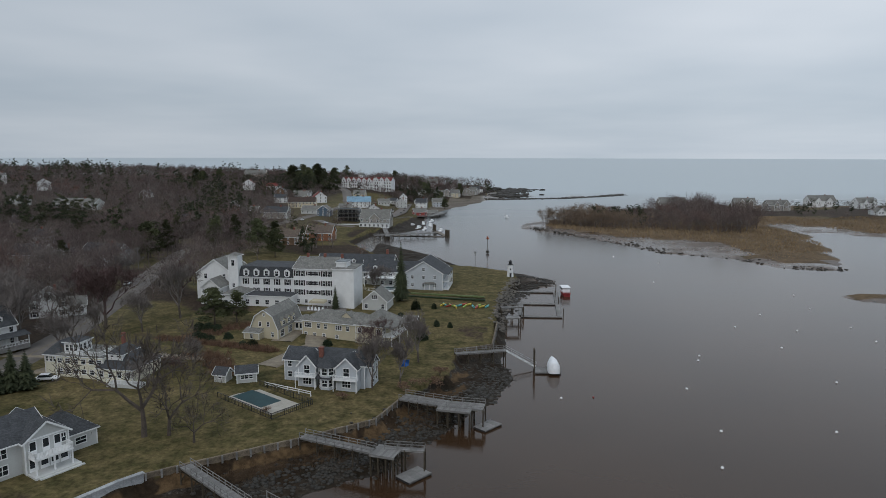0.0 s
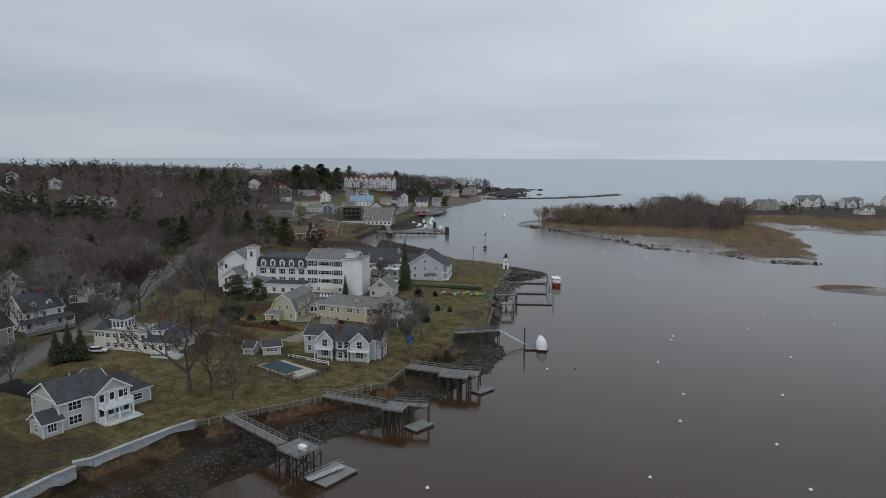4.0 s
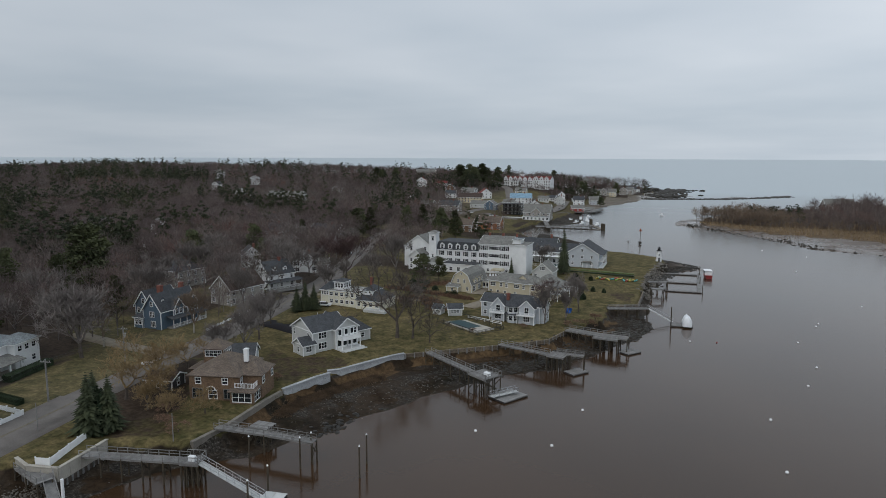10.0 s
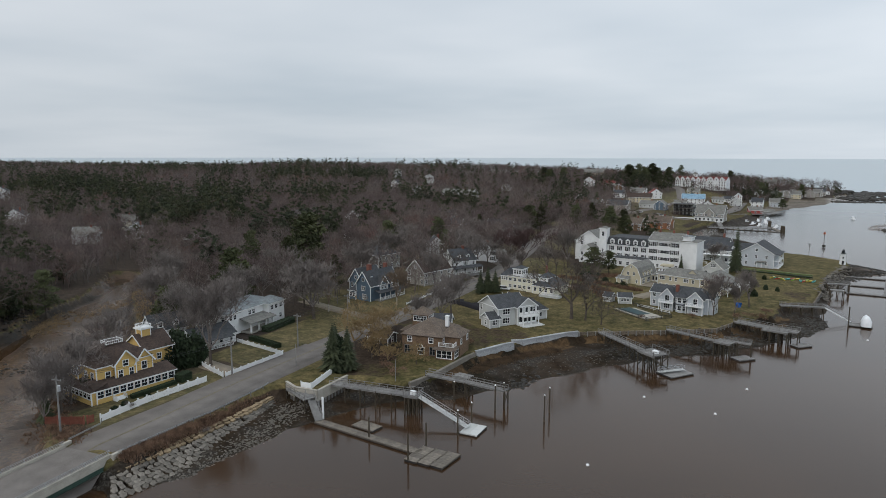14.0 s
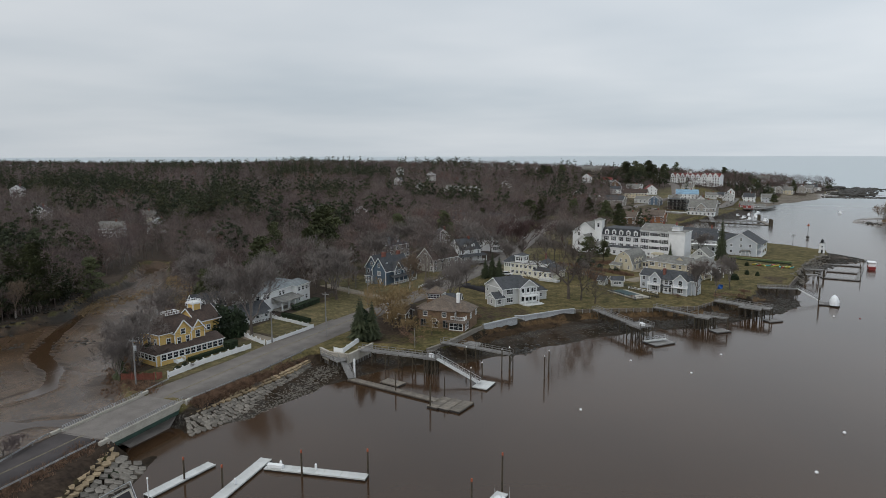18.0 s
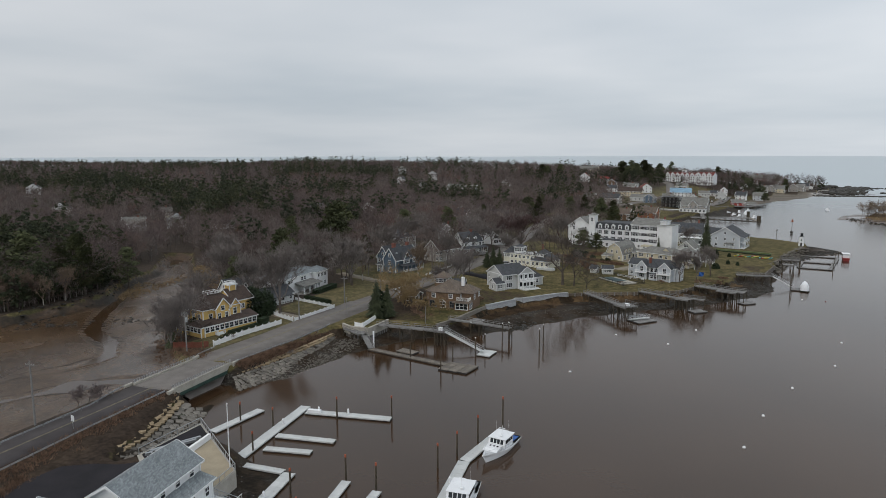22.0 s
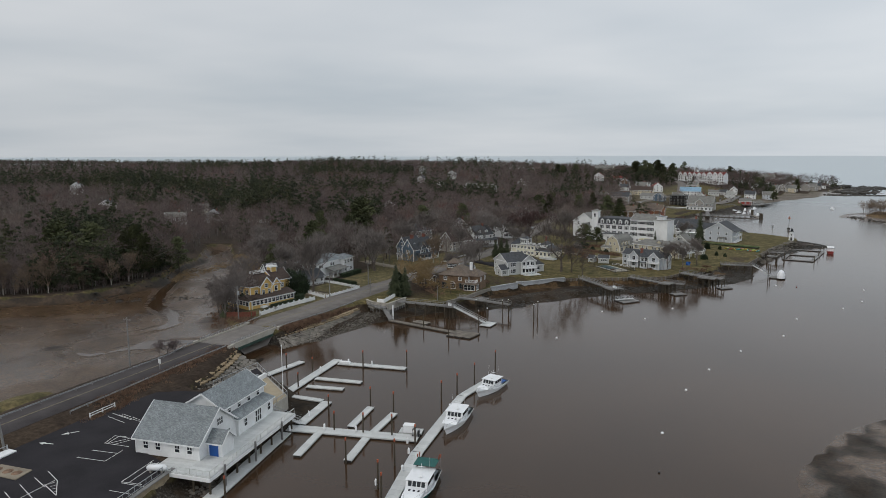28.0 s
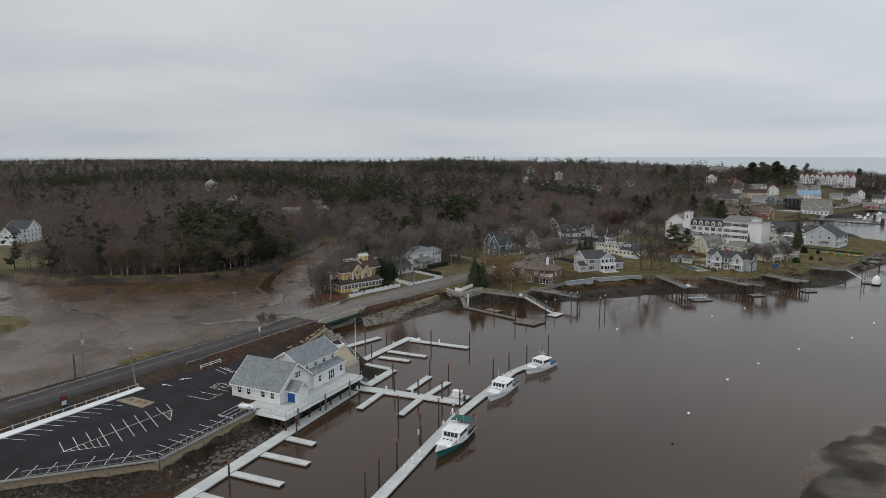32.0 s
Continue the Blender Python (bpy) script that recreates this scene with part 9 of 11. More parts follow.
for s in (-1, 1):
    rod(bm, (-2.2, s * 0.62, 0.3), (1.4, s * 0.62, 0.34), 0.26, 0.26, 10)
    rod(bm, (1.4, s * 0.62, 0.34), (2.3, 0.0, 0.5), 0.26, 0.2, 10)
part("tube", bm, M_WALLGREY, dinghy, smooth=True)
bm = bmesh.new()
bx(bm, -2.0, 1.5, -0.5, 0.5, 0.08, 0.16)
bx(bm, -0.6, -0.3, -0.5, 0.5, 0.35, 0.42)
part("floor_and_thwart", bm, M_TIMBER, dinghy)
bm = bmesh.new()
bx(bm, -2.45, -2.1, -0.18, 0.18, 0.1, 0.95, 0.05)
part("outboard", bm, M_BLACKMETAL, dinghy)
wall_line("seawall", [(-114, 456), (-92, 457)], 2.0, 4.9, 0.4, M_TRIM, "low white wall beside the lane to the boathouse")
cp_rail = thing("car_park_rail", "galvanised pipe rail along the car park edge", "railing")
for p, q in (((-73.0, -110.5), (-67.2, -132.2)), ((-67.2, -132.2), (-77.2, -149))):
    railing(cp_rail, p, q, 3.45, 0.95, M_STEEL, gap=1.2)
wall_line("planter_wall", [(-118.2, 4.6), (-114.2, 2.8), (-108.5, 3.3), (-108.9, 14.3)], 1.9, 4.15, 0.4, M_CONCRETE, "weathered concrete retaining wall of the roadside planter", M_CONCRETE)
planter_lawn = flat_sheet("planter_lawn", [(-118.1, 4.8), (-114.1, 3.0), (-108.7, 3.5), (-109.1, 14.3), (-119.2, 15.2)], 4.02, M_GROUND, 0.4)
tagged(planter_lawn, "dormant grass filling the roadside planter", "lawn", kind="structure")
wall_line("timber_cribbing", [(-118.0, 4.8), (-114.1, 3.0), (-108.7, 3.5), (-109.1, 14.2)], -0.2, 1.9, 0.5, M_BARK, "dark rotting timber cribbing under the planter wall", posts_every=1.2)

# ---- fences ----
def picket_fence(line, label, h=1.25, step=2.4, material=None, scallop=True):
    f = thing("picket_fence", label, "fence")
    mt = material or M_TRIM
    for (ax, ay), (cx, cy) in zip(line, line[1:]):
        L = math.hypot(cx - ax, cy - ay)
        n = max(1, round(L / step))
        tr = math.degrees(math.atan2(cy - ay, cx - ax))
        for k in range(n):
            x, y = ax + (cx - ax) * k / n, ay + (cy - ay) * k / n
            m = pose(x, y, ground_z(x, y), 0, 0, tr)
            s = L / n
            cuts = [0.0] + [c for j in range(int((s - 0.1) / 0.17)) for c in (0.08 + j * 0.17, 0.21 + j * 0.17)] + [s]
            rows = [0.08, 0.3, 0.4, h * 0.68, h * 0.68 + 0.1, h]
            bm = lattice(cuts, rows, {(i, j) for i in range(0, len(cuts) - 1, 2) for j in (0, 2, 4)}, -0.02, 0.03)
            if scallop:
                for v in bm.verts:
                    if v.co.z > h - 0.01:
                        v.co.z -= 0.2 * math.sin(math.pi * v.co.x / s)
            part("panel", bm, mt, f, m=m)
            bm = bmesh.new()
            bx(bm, -0.1, 0.1, -0.1, 0.1, -0.3, h + 0.12)
            bx(bm, -0.14, 0.14, -0.14, 0.14, h + 0.12, h + 0.2)
            part("post", bm, mt, f, m=m)
    return f


picket_fence([(-134.6, -28.6), (-135.4, -17.8), (-134.6, -2.9)], "white scalloped picket fence along the road", 1.5)
picket_fence([(-133.6, 0.8), (-144.4, 4.4)], "white scalloped picket fence beside the drive", 1.3)
picket_fence([(-133.4, 1.4), (-133.4, 20.4), (-152.2, 23.4)], "white board fence round the empty garden", 1.0, scallop=False)
picket_fence([(-135.6, 84), (-137, 118)], "low white rail fence beside the lane", 0.7, 3.0, scallop=False)
tagged(flat_sheet("pavement", [(-103.2, -118.0), (-101.3, -117.7), (-97.2, -139.0), (-95.2, -149.5), (-97.2, -149.8), (-99.4, -138.6)], 3.62, M_TRIM, 0.5), "raised white-painted concrete pavement edging the car park", "pavement", kind="structure")
rail_run = thing("pavement_rail", "galvanised rail on short posts along the white pavement", "railing")
for k in range(13):
    x, y = -103.0 + 0.40 * k, -118.3 - 2.3 * k
    bm = bmesh.new()
    bx(bm, x - 0.09, x + 0.09, y - 0.09, y + 0.09, 3.6, 4.5, 0.02)
    part("post", bm, M_WALLGREY, rail_run)
bm = bmesh.new()
beam(bm, (-103.0, -118.3, 4.3), (-98.2, -145.9, 4.3), 0.07, 0.14)
part("beam", bm, M_STEEL, rail_run)
road_sign = thing("road_sign", "tall dark sign board with red and pale panels on two posts", "sign", pose(-100.4, -134.1, 3.3, 0, 0, 100))
for s in (-0.55, 0.55):
    bm = bmesh.new()
    bx(bm, s - 0.07, s + 0.07, -0.07, 0.07, 0, 3.6)
    part("post", bm, M_BLACKMETAL, road_sign)
for z0, z1, mt in ((2.6, 3.5, M_REDHULL), (1.7, 2.5, M_GREYBLUE), (0.9, 1.6, M_CARDARK)):
    bm = bmesh.new()
    bx(bm, -0.48, 0.48, -0.05, 0.05, z0, z1)
    part("panel", bm, mt, road_sign)
stub = thing("timber_stub", "old bare grey timber pole without wires", "pole", pose(-117.0, -125.6, 3.2))
bm = bmesh.new()
rod(bm, (0, 0, 0), (0, 0, 6.8), 0.2, 0.16, 8)
part("shaft", bm, M_BARK, stub)
gate_rail = thing("rail_fence", "white two-rail fence at the car park entrance", "fence", pose(-103.9, -103.0, 3.4, 0, 0, 99))
posts(gate_rail, [(0, 0), (2.9, 0), (5.8, 0)], -0.3, 1.15, 0.08)
for z in (0.5, 0.95):
    bm = bmesh.new()
    bx(bm, 0, 5.8, -0.03, 0.03, z, z + 0.14)
    part("rail", bm, M_TRIM, gate_rail)
pw = thing("white_panel_fence", "solid white panel fence on the planter", "fence")
for p, q in (((-110.7, 3.9), (-113.1, 14.2)), ((-113.2, 3.6), (-110.7, 3.9))):
    L = math.hypot(q[0] - p[0], q[1] - p[1])
    m = pose(*p, 4.0, 0, 0, math.degrees(math.atan2(q[1] - p[1], q[0] - p[0])))
    n = max(1, round(L / 2.4))
    for k in range(n):
        bm = bmesh.new()
        bx(bm, k * L / n + 0.03, (k + 1) * L / n - 0.03, -0.05, 0.05, 0, 1.3)
        part("panel", bm, M_TRIM, pw, m=m)
        bm = bmesh.new()
        bx(bm, k * L / n - 0.07, k * L / n + 0.07, -0.08, 0.08, -0.2, 1.5)
        part("post", bm, M_TRIM, pw, m=m)
picket_fence([(-136.6, -30.6), (-143.4, -34.0)], "brick-red board fence by the bridge", 1.6, material=M_REDFENCE, scallop=False)
picket_fence([(-136.2, -30.2), (-136.0, -28.8)], "short brick-red board fence return", 1.6, material=M_REDFENCE, scallop=False)


# ---- poles, signs, wires ----
POLES = ((-134.6, 27.6, 9.0), (-133.2, 3.2, 8.5), (-136.4, 52.0, 9.5), (-143.5, 118, 9.5), (-137.5, -34.6, 10.5), (-124.6, -80.1, 12.0), (-116.6, -123.9, 10.8), (-148, 160, 9.5), (-151, 213, 9.5), (-163, 262, 9.5))
for i, (x, y, hgt) in enumerate(POLES):
    u = thing("utility_pole", "grey wooden utility pole with a crossarm", "utility pole", pose(x, y, max(0.2, ground_z(x, y)) - 0.5, 0, 0, 8), "utility poles")
    bm = bmesh.new()
    rod(bm, (0, 0, 0), (0, 0, hgt + 0.5), 0.2, 0.14, 8)
    part("shaft", bm, M_TIMBER, u)
    bm = bmesh.new()
    bx(bm, -1.15, 1.15, -0.06, 0.06, hgt - 0.2, hgt - 0.04)
    part("crossarm", bm, M_TIMBER, u)
    for k in (-1.0, -0.4, 0.4, 1.0):
        bm = bmesh.new()
        rod(bm, (k, 0, hgt - 0.04), (k, 0, hgt + 0.16), 0.05, 0.04, 6)
        part("insulator", bm, M_WALLGREY, u)
    if i in (4, 2, 6):
        bm = bmesh.new()
        rod(bm, (0.4, 0, hgt - 2.2), (0.4, 0, hgt - 1.1), 0.3, 0.3, 10)
        part("transformer", bm, M_WALLGREY, u, "grey transformer can")
for a, c in ((6, 5), (5, 4), (4, 1), (1, 0), (0, 2), (2, 3), (3, 7), (7, 8), (8, 9)):
    for k in (-1.0, 0.4):
        w = thing("power_line", "thin black overhead power line", "cable", group="power lines")
        bm = bmesh.new()
        p, q = [Vector((POLES[j][0] + k, POLES[j][1], max(0.2, ground_z(POLES[j][0], POLES[j][1])) - 0.4 + POLES[j][2])) for j in (a, c)]
        tri = [Vector((0.023 * math.cos(j * 2.1), 0.023 * math.cos(j * 2.1), 0.023 * math.sin(j * 2.1))) for j in range(3)]
        last = [bm.verts.new(p + o) for o in tri]
        for i in range(1, 9):
            t = i / 8
            v = p.lerp(q, t) - Vector((0, 0, 4 * 0.9 * t * (1 - t)))
            ring = [bm.verts.new(v + o) for o in tri]
            for j in range(3):
                bm.faces.new((last[j], last[(j + 1) % 3], ring[(j + 1) % 3], ring[j]))
            last = ring
        part("wire", bm, M_BLACKMETAL, w)
for x, y, hgt in ((-98.6, 18.6, 5.4), (-124.2, 14.8, 5.8)):
    pl = thing("flag_pole", "slim pale pole beside the road", "pole", pose(x, y, ground_z(x, y) - 0.3))
    bm = bmesh.new()
    rod(bm, (0, 0, 0), (0, 0, hgt), 0.09, 0.07, 8)
    part("shaft", bm, M_TIMBER, pl)
lp = thing("light_pole", "leaning grey light pole beside the white fence", "pole", pose(-103.3, -118.6, ground_z(-103.3, -118.6) - 0.3, 3, -4, 0))
bm = bmesh.new()
rod(bm, (0, 0, 0), (0, 0, 9.4), 0.24, 0.17, 8)
part("shaft", bm, M_TIMBER, lp)
bm = bmesh.new()
bx(bm, -0.5, 0.9, -0.18, 0.18, 9.0, 9.3, 0.04)
part("lamp_head", bm, M_WALLGREY, lp)
fp = thing("flag_pole", "tall white flagpole on the marina terrace", "flagpole", pose(-80.9, -75.2, 3.4))
bm = bmesh.new()
rod(bm, (0, 0, 0), (0, 0, 10.6), 0.1, 0.06, 8)
part("shaft", bm, M_TRIM, fp)
bm = bmesh.new()
bmesh.ops.create_uvsphere(bm, u_segments=8, v_segments=6, radius=0.14)
part("finial", bm, M_TRIM, fp, m=pose(0, 0, 10.7))
for x, y in ((-98.8, -138.0), (-116.6, -78.0)):
    sg = thing("road_sign", "small dark sign on a post beside the road", "sign", pose(x, y, ground_z(x, y)))
    bm = bmesh.new()
    rod(bm, (0, 0, -0.2), (0, 0, 2.6), 0.05, 0.05, 6)
    part("post", bm, M_STEEL, sg)
    bm = bmesh.new()
    bx(bm, -0.4, 0.4, -0.03, 0.03, 1.5, 2.6, 0.01)
    part("board", bm, M_BLACKMETAL if x > -110 else M_TRIM, sg)
tank = thing("propane_tank", "white horizontal propane tank beside the deck", "tank", pose(-74.2, -110.6, 3.42, 0, 0, 28))
bm = bmesh.new()
rod(bm, (-1.3, 0, 0.75), (1.3, 0, 0.75), 0.5, 0.5, 14)
rod(bm, (-1.6, 0, 0.75), (-1.3, 0, 0.75), 0.2, 0.5, 14)
rod(bm, (1.3, 0, 0.75), (1.6, 0, 0.75), 0.5, 0.2, 14)
part("vessel", bm, M_PLASTICWHITE, tank, smooth=True)
for s in (-0.9, 0.9):
    bm = bmesh.new()
    bx(bm, s - 0.12, s + 0.12, -0.4, 0.4, 0, 0.4)
    part("saddle", bm, M_CONCRETE, tank)


# ---- cars ----
def car(x, y, turn, paint, label, z=None, tall=1.5, L=4.6):
    c = thing("car", label, "car", pose(x, y, (ground_z(x, y) + 0.1 if z is None else z), 0, 0, turn))
    bm = bmesh.new()
    prism(bm, [(-L / 2, 0.35), (L / 2, 0.35), (L / 2, 0.75), (L / 2 - 0.25, 0.88), (-L / 2 + 0.08, 0.95), (-L / 2, 0.7)], 1, -0.88, 0.88)
    bmesh.ops.bevel(bm, geom=bm.edges[:], offset=0.06, segments=1, affect="EDGES")
    part("body", bm, paint, c)
    bm = bmesh.new()
    prism(bm, [(-L * 0.42, 0.92), (L * 0.24, 0.9), (L * 0.1, tall - 0.04), (-L * 0.3, tall - 0.02)], 1, -0.74, 0.74)
    part("glazing", bm, M_GLASS, c)
    bm = bmesh.new()
    bx(bm, -L * 0.31, L * 0.11, -0.75, 0.75, tall - 0.05, tall + 0.02, 0.02)
    part("car_roof", bm, paint, c)
    for px in (-L * 0.31, L * 0.31):
        for s in (-1, 1):
            bm = bmesh.new()
            rod(bm, (px, s * 0.68, 0.34), (px, s * 0.9, 0.34), 0.34, 0.34, 14)
            w = part("wheel", bm, M_RUBBER, c)
            bm = bmesh.new()
            rod(bm, (px, s * 0.88, 0.34), (px, s * 0.915, 0.34), 0.2, 0.2, 10)
            part("rim", bm, M_STEEL, w)
    for s in (-1, 1):
        bm = bmesh.new()
        bx(bm, L / 2 - 0.1, L / 2 + 0.02, s * 0.6 - 0.16, s * 0.6 + 0.16, 0.6, 0.74)
        part("headlight", bm, M_PLASTICWHITE, c)
        bm = bmesh.new()
        bx(bm, -L / 2 - 0.02, -L / 2 + 0.08, s * 0.65 - 0.14, s * 0.65 + 0.14, 0.66, 0.82)
        part("tail_light", bm, M_REDHULL, c)
    return c


car(-131.0, 54.5, -90, M_CARWHITE, "white pickup-like van on the road", tall=1.75, L=5.2)
car(-114.6, 118.4, 10, M_CARWHITE, "silver-white car parked by the cream house")
for x, y, tr in ((-150, 226, 100), (-171, 246, 20), (-97, 520, 10), (-92, 535, 10), (-100, 535, 5), (-84, 540, 20), (-96, 552, 8), (-110, 600, 5), (-138, 466, 90), (-128, 505, 80), (-79, 526, 95), (-84, 545, 95), (-72, 552, 90), (-80, 562, 90), (-71, 574, 92), (-82, 580, 90), (-72, 596, 90), (-80, 612, 88), (-71, 625, 90), (-119, 456, 40), (-110, 575, 8)):
    car(x, y, tr, random.choice((M_CARDARK, M_CARWHITE, M_ROOFGREY)), "parked car beside the village street")


# ---- stones ----
def stone_mesh(seed, flat=0.6):
    rnd = random.Random(seed)
    bm = bmesh.new()
    bmesh.ops.create_icosphere(bm, subdivisions=1, radius=0.5)
    for v in bm.verts:
        v.co *= rnd.uniform(0.78, 1.2)
        v.co = Vector((max(-0.42, min(0.42, v.co.x)), max(-0.4, min(0.4, v.co.y)), max(-0.36, min(0.36, v.co.z)) * flat * 1.3))
    m = bpy.data.meshes.new("stone")
    bm.to_mesh(m)
    bm.free()
    return m


STONES = [stone_mesh(k) for k in range(8)]
for m in STONES:
    m.materials.append(M_STONE)


def slab_mesh(seed):
    rnd = random.Random(seed)
    n = rnd.choice((4, 5, 5, 6))
    pts = [(0.55 * math.cos(2 * math.pi * (i + rnd.uniform(-0.22, 0.22)) / n), 0.5 * math.sin(2 * math.pi * (i + rnd.uniform(-0.22, 0.22)) / n)) for i in range(n)]
    bm = bmesh.new()
    prism(bm, pts, 2, -0.2, 0.12)
    m = bpy.data.meshes.new("slab_stone")
    bm.to_mesh(m)
    bm.free()
    m.materials.append(M_STONE)
    return m


SLABS = [slab_mesh(k) for k in range(9)]
STONES_W = [slab_mesh(k + 20) for k in range(7)]
for m in STONES_W:
    m.materials[0] = M_STONEWARM


def riprap(top, foot, z_top, z_foot, label, rows, per_m, warm_rows=2):
    """A bank of fitted stones between a top line and a foot line: buff boulders above, grey slabs below."""
    g = thing("riprap_bank", label, "stone bank")
    L = sum(math.hypot(b[0] - a[0], b[1] - a[1]) for a, b in zip(top, top[1:]))

    def at(line, t):
        seg = t * (len(line) - 1)
        i = min(int(seg), len(line) - 2)
        f = seg - i
        return line[i][0] + (line[i + 1][0] - line[i][0]) * f, line[i][1] + (line[i + 1][1] - line[i][1]) * f
    n = int(L * per_m)
    rnd = random.Random(5)
    for r in range(rows):
        v = (r + 0.5) / rows
        for k in range(n):
            t = (k + 0.5 + 0.4 * (r % 2) + rnd.uniform(-0.18, 0.18)) / n
            if t > 1:
                continue
            a, b = at(top, t), at(foot, t)
            x, y = a[0] + (b[0] - a[0]) * v + rnd.uniform(-0.15, 0.15), a[1] + (b[1] - a[1]) * v + rnd.uniform(-0.15, 0.15)
            z = z_top + (z_foot - z_top) * v ** 0.8
            w = math.hypot(b[0] - a[0], b[1] - a[1]) / rows * 1.12
            s = 1.0 / per_m * 1.12
            warm = r < warm_rows
            mesh = rnd.choice(STONES_W if warm else SLABS)
            slope = math.degrees(math.atan2(z_top - z_foot, math.hypot(b[0] - a[0], b[1] - a[1])))
            heading = math.degrees(math.atan2(b[1] - a[1], b[0] - a[0]))
            m = pose(x, y, z + (0.15 if warm else 0.0), 0, 0, heading) @ pose(0, 0, 0, rnd.uniform(-7, 7), slope * (0.5 if warm else 1) + rnd.uniform(-6, 6), rnd.uniform(-12, 12))
            o = link_mesh("boulder" if warm else "slab_stone", mesh, None, g)
            o.matrix_basis = m @ Matrix.Diagonal((w * rnd.uniform(0.9, 1.2), s * rnd.uniform(0.9, 1.15), (1.1 if warm else 1.2) * rnd.uniform(0.8, 1.2), 1))
    return g


riprap([(-119.2, -38.0), (-117.9, -24), (-117.9, -8), (-118.6, 0)], [(-112.0, -43.0), (-110.6, -28), (-113.2, -12), (-116.4, -1)], 2.3, 0.0, "fitted granite riprap bank north of the bridge", 8, 0.95)
riprap([(-117.0, -56.0), (-111.6, -64.5), (-107.4, -72.0), (-105.8, -79.0)], [(-108.8, -53.8), (-104.8, -62.0), (-101.4, -69.5), (-101.0, -77.0)], 2.8, -0.1, "fitted granite riprap bank south of the bridge", 6, 0.66, 2)


def rock_field(name, label, spots, seed, material, size=(0.5, 1.6), deep=False):
    """Loose weedy rocks too many to count, as one object."""
    rnd = random.Random(seed)
    base = [np.array([v.co[:] for v in m.vertices]) for m in STONES]
    tri = [np.array([p.vertices[:] for p in m.polygons]) for m in STONES]
    V, F, o = [], [], 0
    ground = heights(*np.array(spots).T)[0]
    for (x, y), gz in zip(spots, ground):
        k = rnd.randrange(len(base))
        s = rnd.uniform(*size)
        if not deep and gz < -0.12:
            continue
        a = rnd.uniform(0, 6.28)
        c, sn = math.cos(a), math.sin(a)
        v = base[k] * np.array([s * rnd.uniform(0.8, 1.4), s, s * rnd.uniform(0.5, 1.0)])
        z = max(-0.1, float(gz))
        V.append(np.column_stack([v[:, 0] * c - v[:, 1] * sn + x, v[:, 0] * sn + v[:, 1] * c + y, v[:, 2] + z]))
        F.append(tri[k] + o)
        o += len(v)
    ob = from_np(name, np.concatenate(V), np.concatenate(F), material)
    tagged(ob, label, "rocks", kind="stuff")
    return ob


def band(line, count, spread, seed):
    rnd = random.Random(seed)
    out = []
    for _ in range(count):
        i = rnd.randrange(len(line) - 1)
        t = rnd.random()
        out.append((line[i][0] + (line[i + 1][0] - line[i][0]) * t + rnd.gauss(0, spread), line[i][1] + (line[i + 1][1] - line[i][1]) * t + rnd.gauss(0, spread)))
    return out


rock_field("shore_rocks", "dark weed-covered rocks on the tidal shore", band([(-62, 72), (-50, 84), (-38, 92), (-32, 104), (-22, 118), (-15, 128), (-14, 145)], 1700, 3.2, 1), 3, M_ROCK, (0.3, 1.15))
rock_field("point_rocks", "dark rocks piled round the lighthouse point", band([(-7, 206), (-3, 222), (2, 236), (8, 252), (16, 260), (6, 272)], 560, 1.7, 2), 4, M_ROCK, (0.5, 1.6), True)
rock_field("seawall_boulders", "grey granite boulders of the curved hotel seawall", band([(-10.8, 180), (-8.6, 205), (-4.0, 230), (1.0, 252)], 420, 1.2, 6), 9, M_STONE, (0.7, 1.7))
rock_field("mud_stones", "loose muddy stones scattered over the tidal flat", band([(-84, 40), (-80, 52), (-72, 62), (-62, 68), (-100, 4), (-106, -16), (-72, -96), (-63, -126)], 700, 3.6, 7), 5, M_MUDSTONE, (0.08, 0.45))
rock_field("weed_clumps", "dark seaweed clumps on the mud flat", band([(-78, 36), (-72, 40), (-70, 46)], 160, 2.0, 8), 6, M_ROCK, (0.5, 1.6))
rock_field("apron_rubble", "grey-brown rubble apron below the road bank", band([(-109.5, -38), (-108.6, -26), (-109.4, -14), (-111.2, -4), (-112.4, 3)], 1500, 1.9, 17), 16, M_STONE, (0.15, 0.55))
rock_field("bulkhead_rubble", "grey rubble heaped along the car park bulkhead", band([(-69, -100), (-66, -116), (-63, -128)], 260, 1.6, 9), 7, M_STONE, (0.4, 1.3))
rock_field("creek_rubble", "dark rubble along the creek's edges", band([(-160, -20), (-175, 0), (-214, -34), (-224, 0), (-246, 24)], 420, 2.6, 10), 8, M_ROCK, (0.4, 1.5))
rock_field("coast_rocks", "dark ledges along the outer shore", band([(40, 850), (45, 930), (60, 1010), (80, 1050)], 420, 14, 12), 11, M_ROCK, (3, 11), True)
rock_field("breakwater", "long dark boulder breakwater at the river mouth", band([(20, 800), (44, 806), (112, 826), (160, 862), (207, 908)], 1100, 3.6, 13), 12, M_ROCK, (2.6, 6.0), True)
rock_field("island_rocks", "dark stones along the marsh island's shore", band([(34, 470), (56, 425), (80, 385), (100, 340), (130, 318)], 420, 3.0, 14), 13, M_ROCK, (0.6, 2.0))
rock_field("island_point_rocks", "dark stones at the marsh island's tip", band([(140, 300), (160, 296), (178, 304)], 160, 2.4, 15), 14, M_ROCK, (0.5, 1.6))


